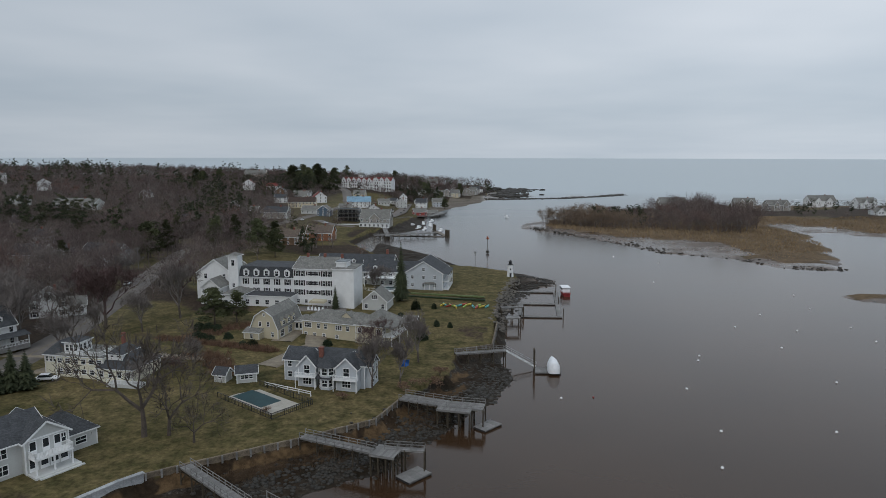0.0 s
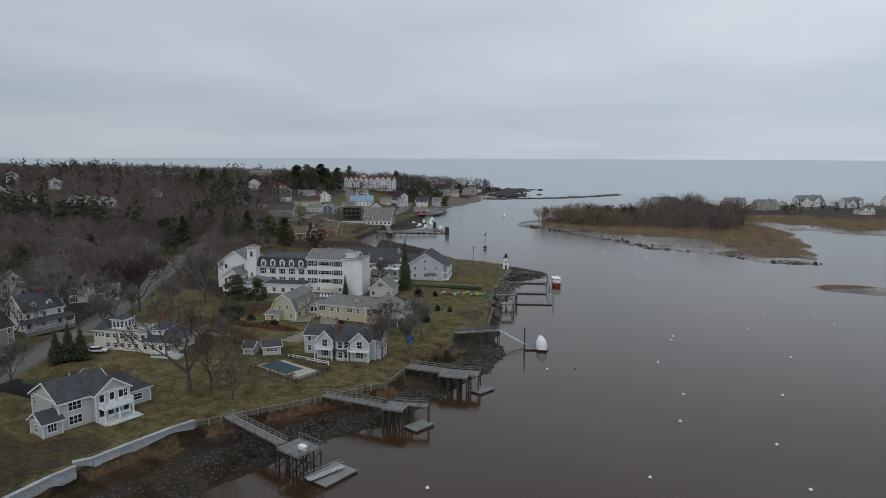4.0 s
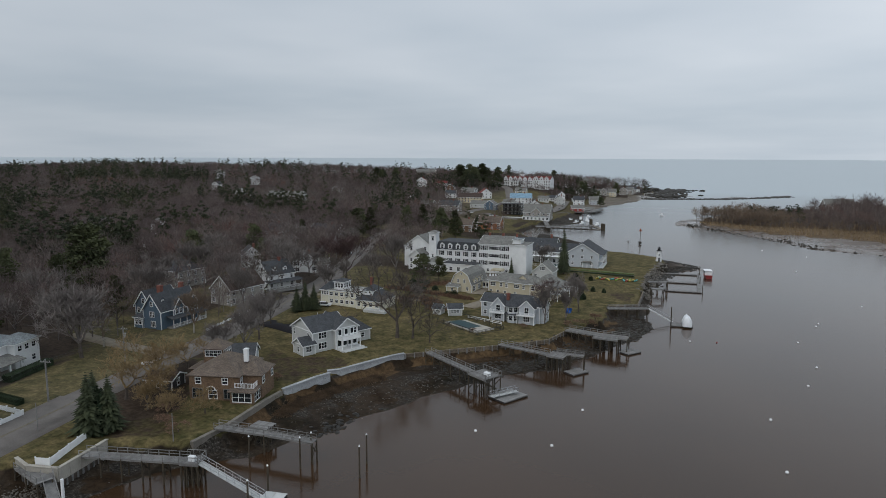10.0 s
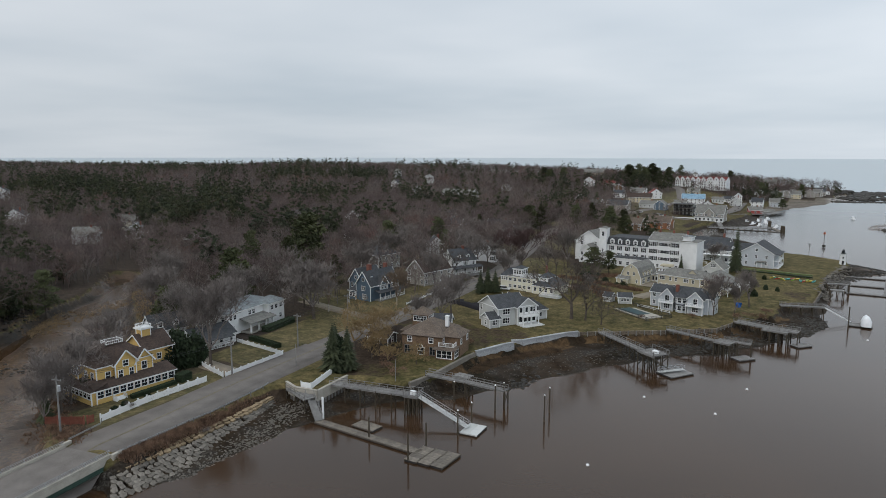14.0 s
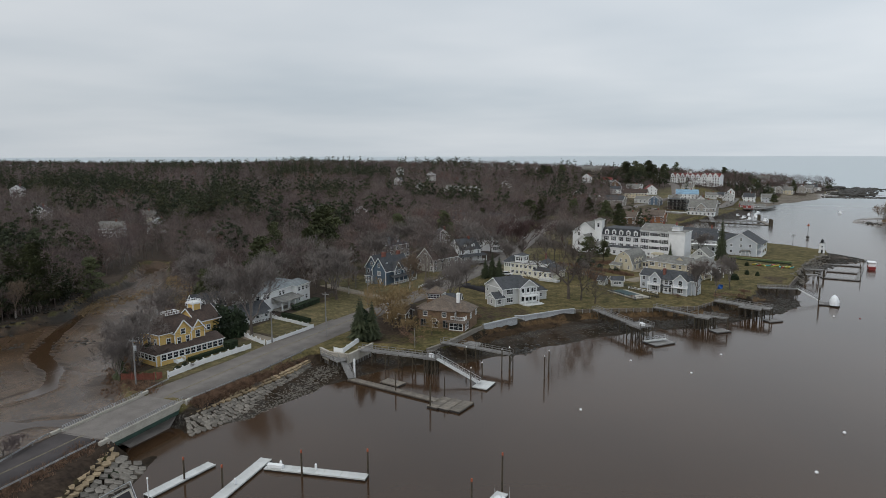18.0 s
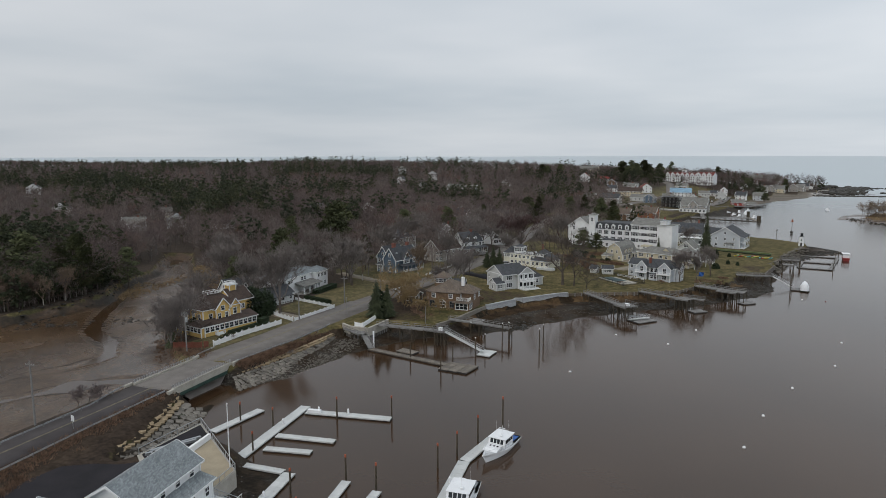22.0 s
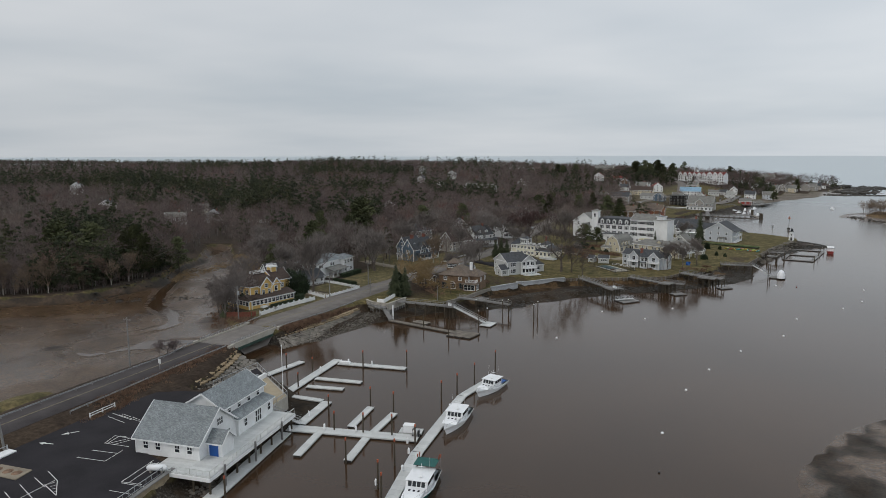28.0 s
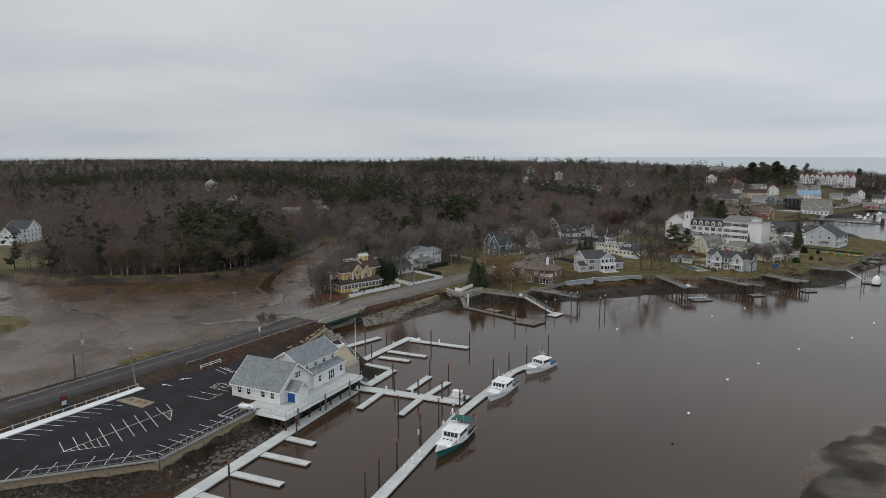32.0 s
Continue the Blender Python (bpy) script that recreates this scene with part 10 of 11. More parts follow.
# ---- plants ----
def sliver_tree(seed, height, spread, twigs, limb_levels=3, up=0.55):
    """Trunk and crown meshes of a bare tree: tapered crooked limbs that fork, ending in sprays of thin twigs."""
    rnd = random.Random(seed)
    bt, bc = bmesh.new(), bmesh.new()
    tips = []

    def grow(p, d, length, r, level):
        bent = Vector((rnd.gauss(0, 1), rnd.gauss(0, 1), rnd.gauss(0, 0.5))) * (0.05 if level == 0 else 0.13)
        mid = p + (d + bent) * length * 0.5
        q = mid + (d - bent * 0.6 + Vector((0, 0, 0.05 * level))).normalized() * length * 0.5
        sides = 6 if level == 0 else (5 if level == 1 else 3)
        rod(bt if level == 0 else bc, p, mid, r, r * 0.8, sides)
        rod(bt if level == 0 else bc, mid, q, r * 0.8, r * 0.62, sides)
        if level >= 2:
            tips.append((mid, q, d))
        if level >= limb_levels:
            return
        n = rnd.choice((3, 4)) if level < 1 else rnd.choice((2, 3, 3))
        for i in range(n):
            a = 2 * math.pi * (i + rnd.uniform(-0.3, 0.3)) / n
            side = d.orthogonal().normalized()
            side.rotate(Matrix.Rotation(a, 3, d))
            nd = (d * rnd.uniform(0.6, 1.1) + side * spread * rnd.uniform(0.5, 1.2) + Vector((0, 0, up * 0.3))).normalized()
            start = q if i == 0 else q.lerp(mid, rnd.uniform(0, 0.8 if level else 0.3))
            grow(start, nd, length * rnd.uniform(0.6, 0.92) * (1.35 if level == 0 else 1.0), r * rnd.uniform(0.48, 0.64), level + 1)

    grow(Vector((0, 0, -0.3)), Vector((rnd.uniform(-0.06, 0.06), rnd.uniform(-0.06, 0.06), 1)).normalized(), height * 0.19, height * 0.022, 0)
    for k in range(twigs):
        p, q, d = rnd.choice(tips)
        s = p.lerp(q, rnd.uniform(0.0, 1.0))
        v = (d * 0.7 + Vector((rnd.gauss(0, 0.6), rnd.gauss(0, 0.6), rnd.gauss(0.25, 0.5)))).normalized() * height * rnd.uniform(0.035, 0.11)
        w = v.orthogonal().normalized() * height * 0.0013
        a = [bc.verts.new(s - w), bc.verts.new(s + w), bc.verts.new(s + v * 0.55 + w * 0.7 + Vector((rnd.uniform(-0.1, 0.1), rnd.uniform(-0.1, 0.1), 0.02))), bc.verts.new(s + v)]
        bc.faces.new((a[0], a[1], a[2]))
        bc.faces.new((a[0], a[2], a[3]))
    top = max(v.co.z for v in bc.verts)
    out = []
    for name, bm in (("trunk", bt), ("crown", bc)):
        bmesh.ops.scale(bm, vec=(height / top,) * 3, verts=bm.verts[:])
        m = bpy.data.meshes.new(name)
        bm.to_mesh(m)
        bm.free()
        out.append(m)
    return out


BARE = [sliver_tree(s, 14, sp, 3400, 5, u) for s, sp, u in ((1, 0.75, 0.5), (2, 0.6, 0.8), (3, 0.9, 0.35), (4, 0.68, 0.6), (5, 0.5, 1.0))]
BARE.append(sliver_tree(8, 14, 0.78, 900, 5, 0.5))


def bare_tree(x, y, height, variant=0, material=None, bark=None, label="tall bare deciduous tree with fine twigs", wide=1.0, lean=0.0):
    tm, cm = BARE[variant]
    s = height / 14.0
    t = thing("tree", label, "tree", pose(x, y, ground_z(x, y), lean, 0, (x * 37 + y * 91) % 360) @ Matrix.Diagonal((s * wide, s * wide, s, 1)), "bare trees")
    for name, mesh, mt in (("trunk", tm, bark or M_BARK), ("crown", cm, material or M_TWIGGREY)):
        o = new(name, mesh)
        o.parent = t
        if not mesh.materials:
            mesh.materials.append(mt)
        o.material_slots[0].link = "OBJECT"
        o.material_slots[0].material = mt
    return t


def conifer_mesh(seed, height, radius, layers, ragged, per=15):
    rnd = random.Random(seed)
    bt, bc = bmesh.new(), bmesh.new()
    rod(bt, (0, 0, -0.3), (0, 0, height * 0.96), height * 0.018, 0.03, 6)
    for k in range(layers):
        f = k / (layers - 1)
        z = height * (0.08 + 0.9 * f)
        r = radius * (1 - f) ** 0.8 * rnd.uniform(1 - ragged, 1.05) + 0.12
        n = max(4, int(per * (1 - 0.5 * f)))
        for i in range(n):
            a = 2 * math.pi * (i + rnd.random() * 0.7) / n
            ri = r * rnd.uniform(0.7, 1.1)
            d = Vector((math.cos(a), math.sin(a), 0))
            s = Vector((-d.y, d.x, 0))
            base = d * 0.05 + Vector((0, 0, z))
            for t0, t1 in ((0.15, 0.6), (0.45, 1.0)):
                w = ri * 0.34 * (1.1 - t0) + 0.08
                c0 = base + d * ri * t0 + Vector((0, 0, -ri * 0.25 * t0))
                c1 = base + d * ri * t1 + Vector((0, 0, -ri * 0.38 * t1 + rnd.uniform(-0.1, 0.15)))
                up = Vector((0, 0, w * 0.5))
                vs = [bc.verts.new(p) for p in (c0 - s * w, c0 + s * w, c1, c0 + up, c0 - up * 0.5)]
                bc.faces.new((vs[0], vs[2], vs[3]))
                bc.faces.new((vs[1], vs[3], vs[2]))
                bc.faces.new((vs[0], vs[4], vs[2]))
                bc.faces.new((vs[1], vs[2], vs[4]))
    out = []
    for name, bm in (("trunk", bt), ("crown", bc)):
        m = bpy.data.meshes.new(name)
        bm.to_mesh(m)
        bm.free()
        out.append(m)
    out[0].materials.append(M_BARK)
    out[1].materials.append(M_PINE)
    return out


CONIFERS = [conifer_mesh(1, 12, 2.6, 26, 0.35), conifer_mesh(2, 12, 3.6, 20, 0.6), conifer_mesh(3, 12, 2.0, 26, 0.3), conifer_mesh(4, 12, 4.4, 16, 0.65)]


def conifer(x, y, height, variant=0, label="dark green spruce with drooping boughs", wide=1.0):
    tm, cm = CONIFERS[variant]
    s = height / 12.0
    t = thing("conifer", label, "tree", pose(x, y, ground_z(x, y), 0, 0, (x * 53 + y * 17) % 360) @ Matrix.Diagonal((s * wide, s * wide, s, 1)), "evergreens")
    link_mesh("trunk", tm, M_BARK, t)
    link_mesh("crown", cm, M_PINE, t)
    return t


def pine_mesh(seed, height, radius, clumps, per):
    """A broad pine: a straight trunk and flattened clumps of needles on level limbs, ragged in outline."""
    rnd = random.Random(seed)
    bt, bc = bmesh.new(), bmesh.new()
    rod(bt, (0, 0, -0.3), (0, 0, height * 0.95), height * 0.02, 0.04, 6)
    for k in range(clumps):
        f = 0.22 + 0.76 * (k + rnd.random()) / clumps
        a = rnd.uniform(0, 6.28)
        r = radius * min(1.0, 1.7 * (1.03 - f)) ** 0.7 * rnd.uniform(0.15, 0.95)
        c = Vector((math.cos(a) * r, math.sin(a) * r, height * f))
        rod(bt, (0, 0, c.z - r * 0.3), c, height * 0.006, 0.02, 3)
        s = radius * rnd.uniform(0.26, 0.42)
        for i in range(per):
            g = Vector((rnd.gauss(0, 1), rnd.gauss(0, 1), rnd.gauss(0, 1))).normalized()
            p = c + Vector((g.x * s, g.y * s, g.z * s * 0.5)) * rnd.uniform(0.5, 1.0)
            u = Vector((rnd.gauss(0, 1), rnd.gauss(0, 1), rnd.gauss(0, 0.6))).normalized() * s * rnd.uniform(0.14, 0.3)
            w = u.orthogonal().normalized() * u.length * 0.5
            bc.faces.new([bc.verts.new(q) for q in (p - u, p + w, p + u, p - w)])
    out = []
    for name, bm, m in (("trunk", bt, M_BARK), ("crown", bc, M_PINEGREEN)):
        me = bpy.data.meshes.new(name)
        bm.to_mesh(me)
        bm.free()
        me.materials.append(m)
        out.append(me)
    return out


PINES = [pine_mesh(11, 18, 5.4, 44, 64), pine_mesh(12, 18, 4.2, 40, 60), pine_mesh(13, 18, 6.2, 50, 64)]


def pine(x, y, height, variant=0, wide=1.0, label="tall dark pine with ragged clumped boughs"):
    s = height / 18.0
    t = thing("pine", label, "tree", pose(x, y, ground_z(x, y), 0, 0, (x * 53 + y * 17) % 360) @ Matrix.Diagonal((s * wide, s * wide, s, 1)), "evergreens")
    for name, mesh in zip(("trunk", "crown"), PINES[variant]):
        link_mesh(name, mesh, None, t)
    return t


def shrub_mesh(seed, leaf, n, box=False):
    """A bush of many small leaf tufts, round or clipped square; unit size."""
    rnd = random.Random(seed)
    bm = bmesh.new()
    for k in range(n):
        if box:
            p = Vector((rnd.uniform(-0.5, 0.5), rnd.uniform(-0.5, 0.5), rnd.uniform(0, 1)))
            ax = rnd.randrange(3)
            p[ax] = rnd.choice((-0.5, 0.5)) if ax < 2 else 1.0
            p *= rnd.uniform(0.94, 1.0)
        else:
            d = Vector((rnd.gauss(0, 1), rnd.gauss(0, 1), abs(rnd.gauss(0, 1)) * 0.8)).normalized()
            p = d * 0.5 * rnd.uniform(0.55, 1.05)
            p.z = p.z * 2.0
        u = Vector((rnd.gauss(0, 1), rnd.gauss(0, 1), rnd.gauss(0, 1))).normalized() * leaf
        w = u.orthogonal().normalized() * leaf * 0.7
        vs = [bm.verts.new(p - u), bm.verts.new(p + w), bm.verts.new(p + u), bm.verts.new(p - w)]
        bm.faces.new(vs)
    if box:
        bx(bm, -0.46, 0.46, -0.46, 0.46, 0, 0.95)
    m = bpy.data.meshes.new("foliage")
    bm.to_mesh(m)
    bm.free()
    return m


SHRUBS = [shrub_mesh(k, 0.07, 1100) for k in range(3)]
HEDGES = [shrub_mesh(9, 0.05, 1300, True)]


def shrub(x, y, w, h, material=None, label="rounded dark evergreen bush", variant=0, group="bushes"):
    t = thing("bush", label, "bush", pose(x, y, ground_z(x, y) - 0.1, 0, 0, (x * 71) % 360) @ Matrix.Diagonal((w, w, h, 1)), group)
    o = new("foliage", SHRUBS[variant])
    o.parent = t
    if not SHRUBS[variant].materials:
        SHRUBS[variant].materials.append(M_HEDGE)
    o.material_slots[0].link = "OBJECT"
    o.material_slots[0].material = material or M_HEDGE
    return t


def hedge(p, q, w, h, label="clipped dark evergreen hedge"):
    L = math.hypot(q[0] - p[0], q[1] - p[1])
    c = ((p[0] + q[0]) / 2, (p[1] + q[1]) / 2)
    t = thing("hedge", label, "hedge", pose(*c, ground_z(*c) - 0.1, 0, 0, math.degrees(math.atan2(q[1] - p[1], q[0] - p[0]))))
    n = max(1, round(L / (w * 1.4)))
    for k in range(n):
        o = link_mesh("foliage", HEDGES[0], M_HEDGE, t)
        o.matrix_basis = pose(-L / 2 + (k + 0.5) * L / n, 0, 0) @ Matrix.Diagonal((L / n * 1.04, w, h, 1))
    return t


for x, y, hgt, v, wd in ((-142.8, 5.7, 24, 1, 0.8), (-150.6, 53.8, 19, 0, 1.1), (-154.5, 57.5, 19, 3, 0.9), (-80.9, 92.4, 24, 5, 0.9), (-76.7, 93.2, 15, 5, 1.0), (-71.0, 90.5, 9, 5, 1.0), (-42.7, 119.0, 14, 1, 0.7), (-36.5, 119.5, 14, 4, 0.8), (-33.5, 137.7, 14, 1, 0.8),
                       (-52.5, 210.0, 13, 1, 0.9), (-108.1, 174.1, 19, 3, 0.8), (-141.5, 149.4, 19, 0, 0.9), (-148.3, 157.8, 17, 3, 1.0), (-144.3, 169.0, 14, 2, 1.0), (-114.0, 68.0, 13, 3, 0.9), (-117.4, 62.0, 11, 0, 0.9), (-116.6, 80.2, 14, 1, 0.9), (-194.6, 32.4, 18, 3, 1.1), (-188.8, 79.4, 19, 0, 1.0),
                       (-161.6, 13.9, 12, 2, 1.1), (-158.0, 20.0, 14, 0, 1.0), (-170.0, 20.0, 16, 3, 1.0), (-166.0, 32.0, 17, 1, 1.0), (-172.0, 46.0, 18, 3, 1.0), (-163.0, 64.0, 16, 0, 1.0), (-170.0, -2.0, 14, 0, 1.0), (-150.0, -24.5, 15, 2, 0.8), (-146.2, -29.0, 14, 0, 0.8), (-154.5, -19.5, 14, 4, 0.8), (-151.5, -29.5, 12, 2, 0.9), (-145.0, -33.0, 12, 1, 0.8), (-158.5, -24.0, 13, 3, 0.9),
                       (-165, 98, 17, 3, 1.0), (-171, 112, 18, 1, 1.0), (-160, 128, 16, 0, 1.0), (-176, 138, 18, 3, 1.0), (-122, 92, 11, 3, 1.0), (-120.5, 134, 13, 1, 0.9), (-121, 150, 12, 4, 0.8), (-157, 172, 17, 1, 1.0), (-150, 222, 15, 0, 1.0), (-172, 215, 17, 3, 1.0), (-92, 118, 8, 2, 1.0), (-86, 128, 8, 3, 0.9), (-218, 59, 18, 1, 1.0), (-182, 166, 18, 0, 1.0), (-121.8, 96.0, 12, 1, 0.8), (-139.0, 110.0, 17, 1, 0.9), (-140.5, 124.0, 15, 5, 1.0), (-122.5, 142.0, 15, 5, 0.9), (-112.0, 158.0, 13, 1, 0.9)):
    bare_tree(x, y, hgt, v, M_BARK if v == 5 else None, wide=wd)
for x, y, hgt, v in ((-127.6, -67.5, 4.4, 2), (-127.2, -70.0, 3.8, 0), (-128.4, -64.6, 3.6, 2)):
    bare_tree(x, y, hgt, v, M_TWIG, label="leafless sapling clump beside the road")
for x, y, hgt, v in ((-126.2, 165, 21, 1), (-144.5, 189, 15, 2), (-149.5, 193, 14, 4), (-120.0, 205, 14, 0), (-205, 232, 15, 1), (-44.9, 146.2, 9.5, 2), (-88.5, 122.5, 6, 2)):
    bare_tree(x, y, hgt, v, M_TWIGRED, label="bare tree with reddish budding twigs")
for x, y, hgt, v in ((-152.6, 63.5, 15, 4), (-241.5, -56.5, 14, 1), (-240.5, -49.0, 12, 4), (-235.5, -41.0, 15, 4), (-229.5, -36.5, 13, 1), (-226.0, -24.0, 13, 3), (-222.0, -20.0, 11, 2), (-246.5, -61.0, 13, 4), (-243.0, -58.0, 11, 1), (-238.0, -51.0, 14, 4), (-232.5, -45.5, 12, 2), (-227.5, -41.0, 14, 1), (-224.5, -31.0, 12, 4), (-223.0, -12.0, 13, 1), (-225.5, -4.0, 12, 4)):
    bare_tree(x, y, hgt, v, M_TWIGPALE, M_BIRCH, "leafless birch with chalky white bark", 0.8)
bare_tree(-138.0, 81.5, 13.5, 3, M_TWIGPALE, M_BIRCH, "leafless birch with chalky white bark", 0.8)
for x, y, hgt, v in ((-120.6, 41.2, 13, 5), (-120.3, 32.8, 11, 5), (-116.5, 34.5, 9, 2), (-112.5, 29.5, 7, 0), (-120.5, 54.0, 8, 2), (-106.0, 27.0, 6, 2), (-124.5, 47.0, 7, 0), (-100.5, 31.0, 5.5, 2)):
    bare_tree(x, y, hgt, v, M_TWIGTAN, label="leafless willow with tawny drooping twigs", wide=1.15)
for x, y, hgt, v, w in ((-114.6, 16.6, 12, 0, 1.5), (-112.2, 19.0, 11, 0, 1.4), (-116.6, 20.2, 11, 0, 1.5), (-120.7, 111.0, 8.6, 0, 1.5), (-118.4, 112.4, 9.8, 0, 1.35), (-115.9, 113.4, 8.8, 0, 1.45), (-43.3, 205.0, 21, 0, 0.8), (-63.4, 189.0, 8.2, 2, 1.25), 
                        (-154.5, 6.5, 8.5, 0, 1.7), (-146.0, -32.0, 7, 3, 0.9), (-155, -16, 7, 1, 0.8), (-96.0, 90.0, 2.6, 2, 1.3)):
    conifer(x, y, hgt, v, wide=w)
for x, y, hgt, v, w in ((-94.4, 165.6, 11, 2, 1.3), (-88.7, 168.0, 9.8, 0, 1.2), (-169.7, 285.7, 18, 2, 1.1), (-166.3, 299.4, 18, 1, 1.0), (-147.6, 311.6, 17, 0, 1.0), (-137.5, 315, 19, 1, 1.0), (-124.1, 308.1, 18, 0, 1.0), (-113.0, 299.0, 14, 2, 1.0), (-118, 318, 16, 0, 1.0), (-152, 330, 17, 1, 1.0), (-130, 330, 15, 2, 1.0), (-176, 335, 17, 1, 1.0),
                        (-202.5, 112.9, 25, 2, 1.15), (-210, 122, 22, 0, 1.1), (-207.6, 86, 21, 1, 1.1), (-196, 95, 18, 0, 1.0), (-224, -4, 18, 0, 1.0), (-254, -22, 23, 2, 1.0), (-247, -11, 22, 0, 1.1), (-230, -8, 19, 1, 1.1), (-240, 4, 20, 2, 1.0), (-236, 22, 17, 0, 1.0), (-216, 131, 20, 0, 1.0),
                        (-200, 700, 24, 2, 1.1), (-192, 708, 26, 0, 1.1), (-184, 700, 23, 2, 1.1), (-176, 712, 24, 0, 1.2), (-168, 704, 22, 1, 1.2), (-206, 715, 25, 0, 1.1), (-180, 722, 26, 2, 1.1), (-192, 690, 20, 0, 1.2), (-160, 720, 22, 2, 1.0), (-150, 745, 24, 1, 1.2), (-300, 700, 20, 2, 1.1), (-312, 712, 22, 0, 1.1), (-290, 722, 21, 2, 1.0), (-60, 740, 18, 2, 1.0), (-40, 700, 14, 0, 1.2), (-36, 650, 10, 2, 1.3), (-96, 760, 20, 0, 1.1), (-20, 800, 17, 0, 1.0),
                        (-178, 232, 16, 1, 1.0), (-185, 196, 17, 0, 1.0), (-192, 160, 18, 2, 1.0), (-171, 178, 13, 1, 1.0), (-176, 20, 14, 0, 1.0), (-164, 82, 15, 1, 1.0), (-183, 52, 20, 2, 1.0)):
    pine(x, y, hgt, v, w)
for x, y, w, hh in ((-151.5, 3.2, 7.0, 8.4), (-148.6, -0.6, 6.4, 7.4), (-150.8, 7.8, 6.4, 7.2), (-147.2, 4.0, 5.6, 6.4), (-114.4, 18.4, 5.6, 8.6), (-152.0, -17.0, 5.0, 5.0), (-154.6, -20.6, 4.6, 4.2), (-149.8, -21.0, 4.4, 4.4), (-97, 160.5, 3.2, 2.2), (-94, 159.5, 3.4, 2.4), (-91.2, 159.0, 3.0, 2.2), (-86, 152.5, 2.6, 1.8), (-80, 146, 2.4, 1.6), (-41, 176, 3.4, 3.0), (-30, 172, 1.8, 2.2), (-26, 171, 1.6, 1.8), (-110, -60, 2, 1.2), (-137, -24, 2.0, 1.4), (-138.6, -20.5, 1.8, 1.2), (-139, -15, 1.6, 1.0)):
    shrub(x, y, w, hh, variant=int(abs(x)) % 3)
for x, y, w, hh in ((-30, 122, 4.0, 2.2), (-34.5, 118, 3.5, 2.0), (-28, 128, 3.6, 2.0), (-48, 112, 2.6, 1.4), (-96, 52, 2.4, 1.6), (-104, 24, 3.2, 2.0), (-108, 30, 3.4, 2.2), (-100, 22, 3.0, 1.8), (-135.5, -21.5, 2.2, 1.3), (-88, 132, 3.2, 2.6), (-90.5, 128, 3, 2.4), (-62, 104, 1.8, 1.0), (-117.2, -20, 2.6, 1.2), (-117.2, -12, 2.4, 1.0), (-117.4, -4, 2.2, 1.0)):
    bare_tree(x, y, hh * 1.25, int(abs(y)) % 4, M_TWIGGREY if int(abs(x)) % 2 else M_SHRUB, label="tangled brown leafless shrub", wide=min(2.0, 1.1 * w / hh))
hedge((-152.6, 34.5), (-154.0, 47.5), 2.4, 1.7)
hedge((-150.6, 27.0), (-138.4, 24.6), 1.6, 1.3)
hedge((-140.6, -17.5), (-140.0, -7.0), 1.2, 0.9)
hedge((-139.8, -6.2), (-140.4, -3.0), 2.2, 1.9, "rounded clipped evergreen hedge")


def bank_scrub(name, label, spots, seed, material, size=(0.25, 0.95)):
    """Brown dead growth too dense to count, as one object."""
    rnd = np.random.RandomState(seed)
    p = np.array(spots)
    z = np.maximum(heights(p[:, 0], p[:, 1])[0], 0)
    k = 14
    n = len(p)
    c = np.repeat(np.column_stack([p, z]), k, 0) + np.column_stack([rnd.normal(0, 0.35, n * k), rnd.normal(0, 0.35, n * k), np.zeros(n * k)])
    h = rnd.uniform(*size, n * k)
    lean = rnd.normal(0, 0.35, (n * k, 2))
    w = rnd.uniform(0.03, 0.09, n * k)
    a = rnd.uniform(0, 6.28, n * k)
    d = np.column_stack([np.cos(a) * w, np.sin(a) * w, np.zeros(n * k)])
    tip = c + np.column_stack([lean * h[:, None], h])
    V = np.stack([c - d, c + d, tip], 1).reshape(-1, 3)
    ob = from_np(name, V, np.arange(len(V)).reshape(-1, 3), material)
    return tagged(ob, label, "scrub", kind="stuff")


bank_scrub("bank_scrub", "brown dead scrub along the road banks", band([(-118.4, -36), (-118.0, -16), (-118.8, 0)], 1900, 0.5, 21) + band([(-117.4, -58), (-112.6, -80), (-108.8, -98)], 420, 1.2, 22) + band([(-131.5, -36), (-146, -32), (-160, -22)], 500, 1.6, 23) + band([(-103.6, -103.6), (-104.8, -96.6), (-106.4, -93.0)], 120, 0.5, 24), 5, M_SHRUB, (0.18, 0.7))
bank_scrub("garden_scrub", "brown dead growth of the hedgerow between the lawns", band([(-104, 150.5), (-88, 147), (-71, 143)], 500, 0.8, 41) + band([(-86.9, 139.3), (-80.8, 131.3), (-77, 126)], 260, 1.6, 42) + band([(-96, 152), (-84, 168)], 200, 1.5, 43), 9, M_SHRUB, (0.5, 1.5))
for x, y, w, hh in ((-93.6, 150.4, 3.4, 2.6), (-91.4, 149.4, 3.0, 2.3), (-89.4, 148.6, 2.8, 2.0), (-77.4, 145.9, 3.2, 2.2), (-58.5, 150.0, 2.6, 1.8), (-33.6, 158.0, 3.4, 2.6), (-37.5, 193.0, 3.2, 3.4), (-31.5, 194.5, 1.8, 2.0)):
    shrub(x, y, w, hh, variant=int(abs(x)) % 3)
bank_scrub("shore_wrack", "rusty dead weed on the bank below the wall", band([(-89.4, 40), (-87.2, 49), (-83.2, 57.5), (-77, 67)], 1900, 1.1, 31) + band([(-64, 81), (-52, 88.5), (-43, 94)], 1300, 1.2, 32) + band([(-33, 104), (-24.5, 120)], 500, 1.2, 34), 6, M_WRACK, (0.12, 0.4))
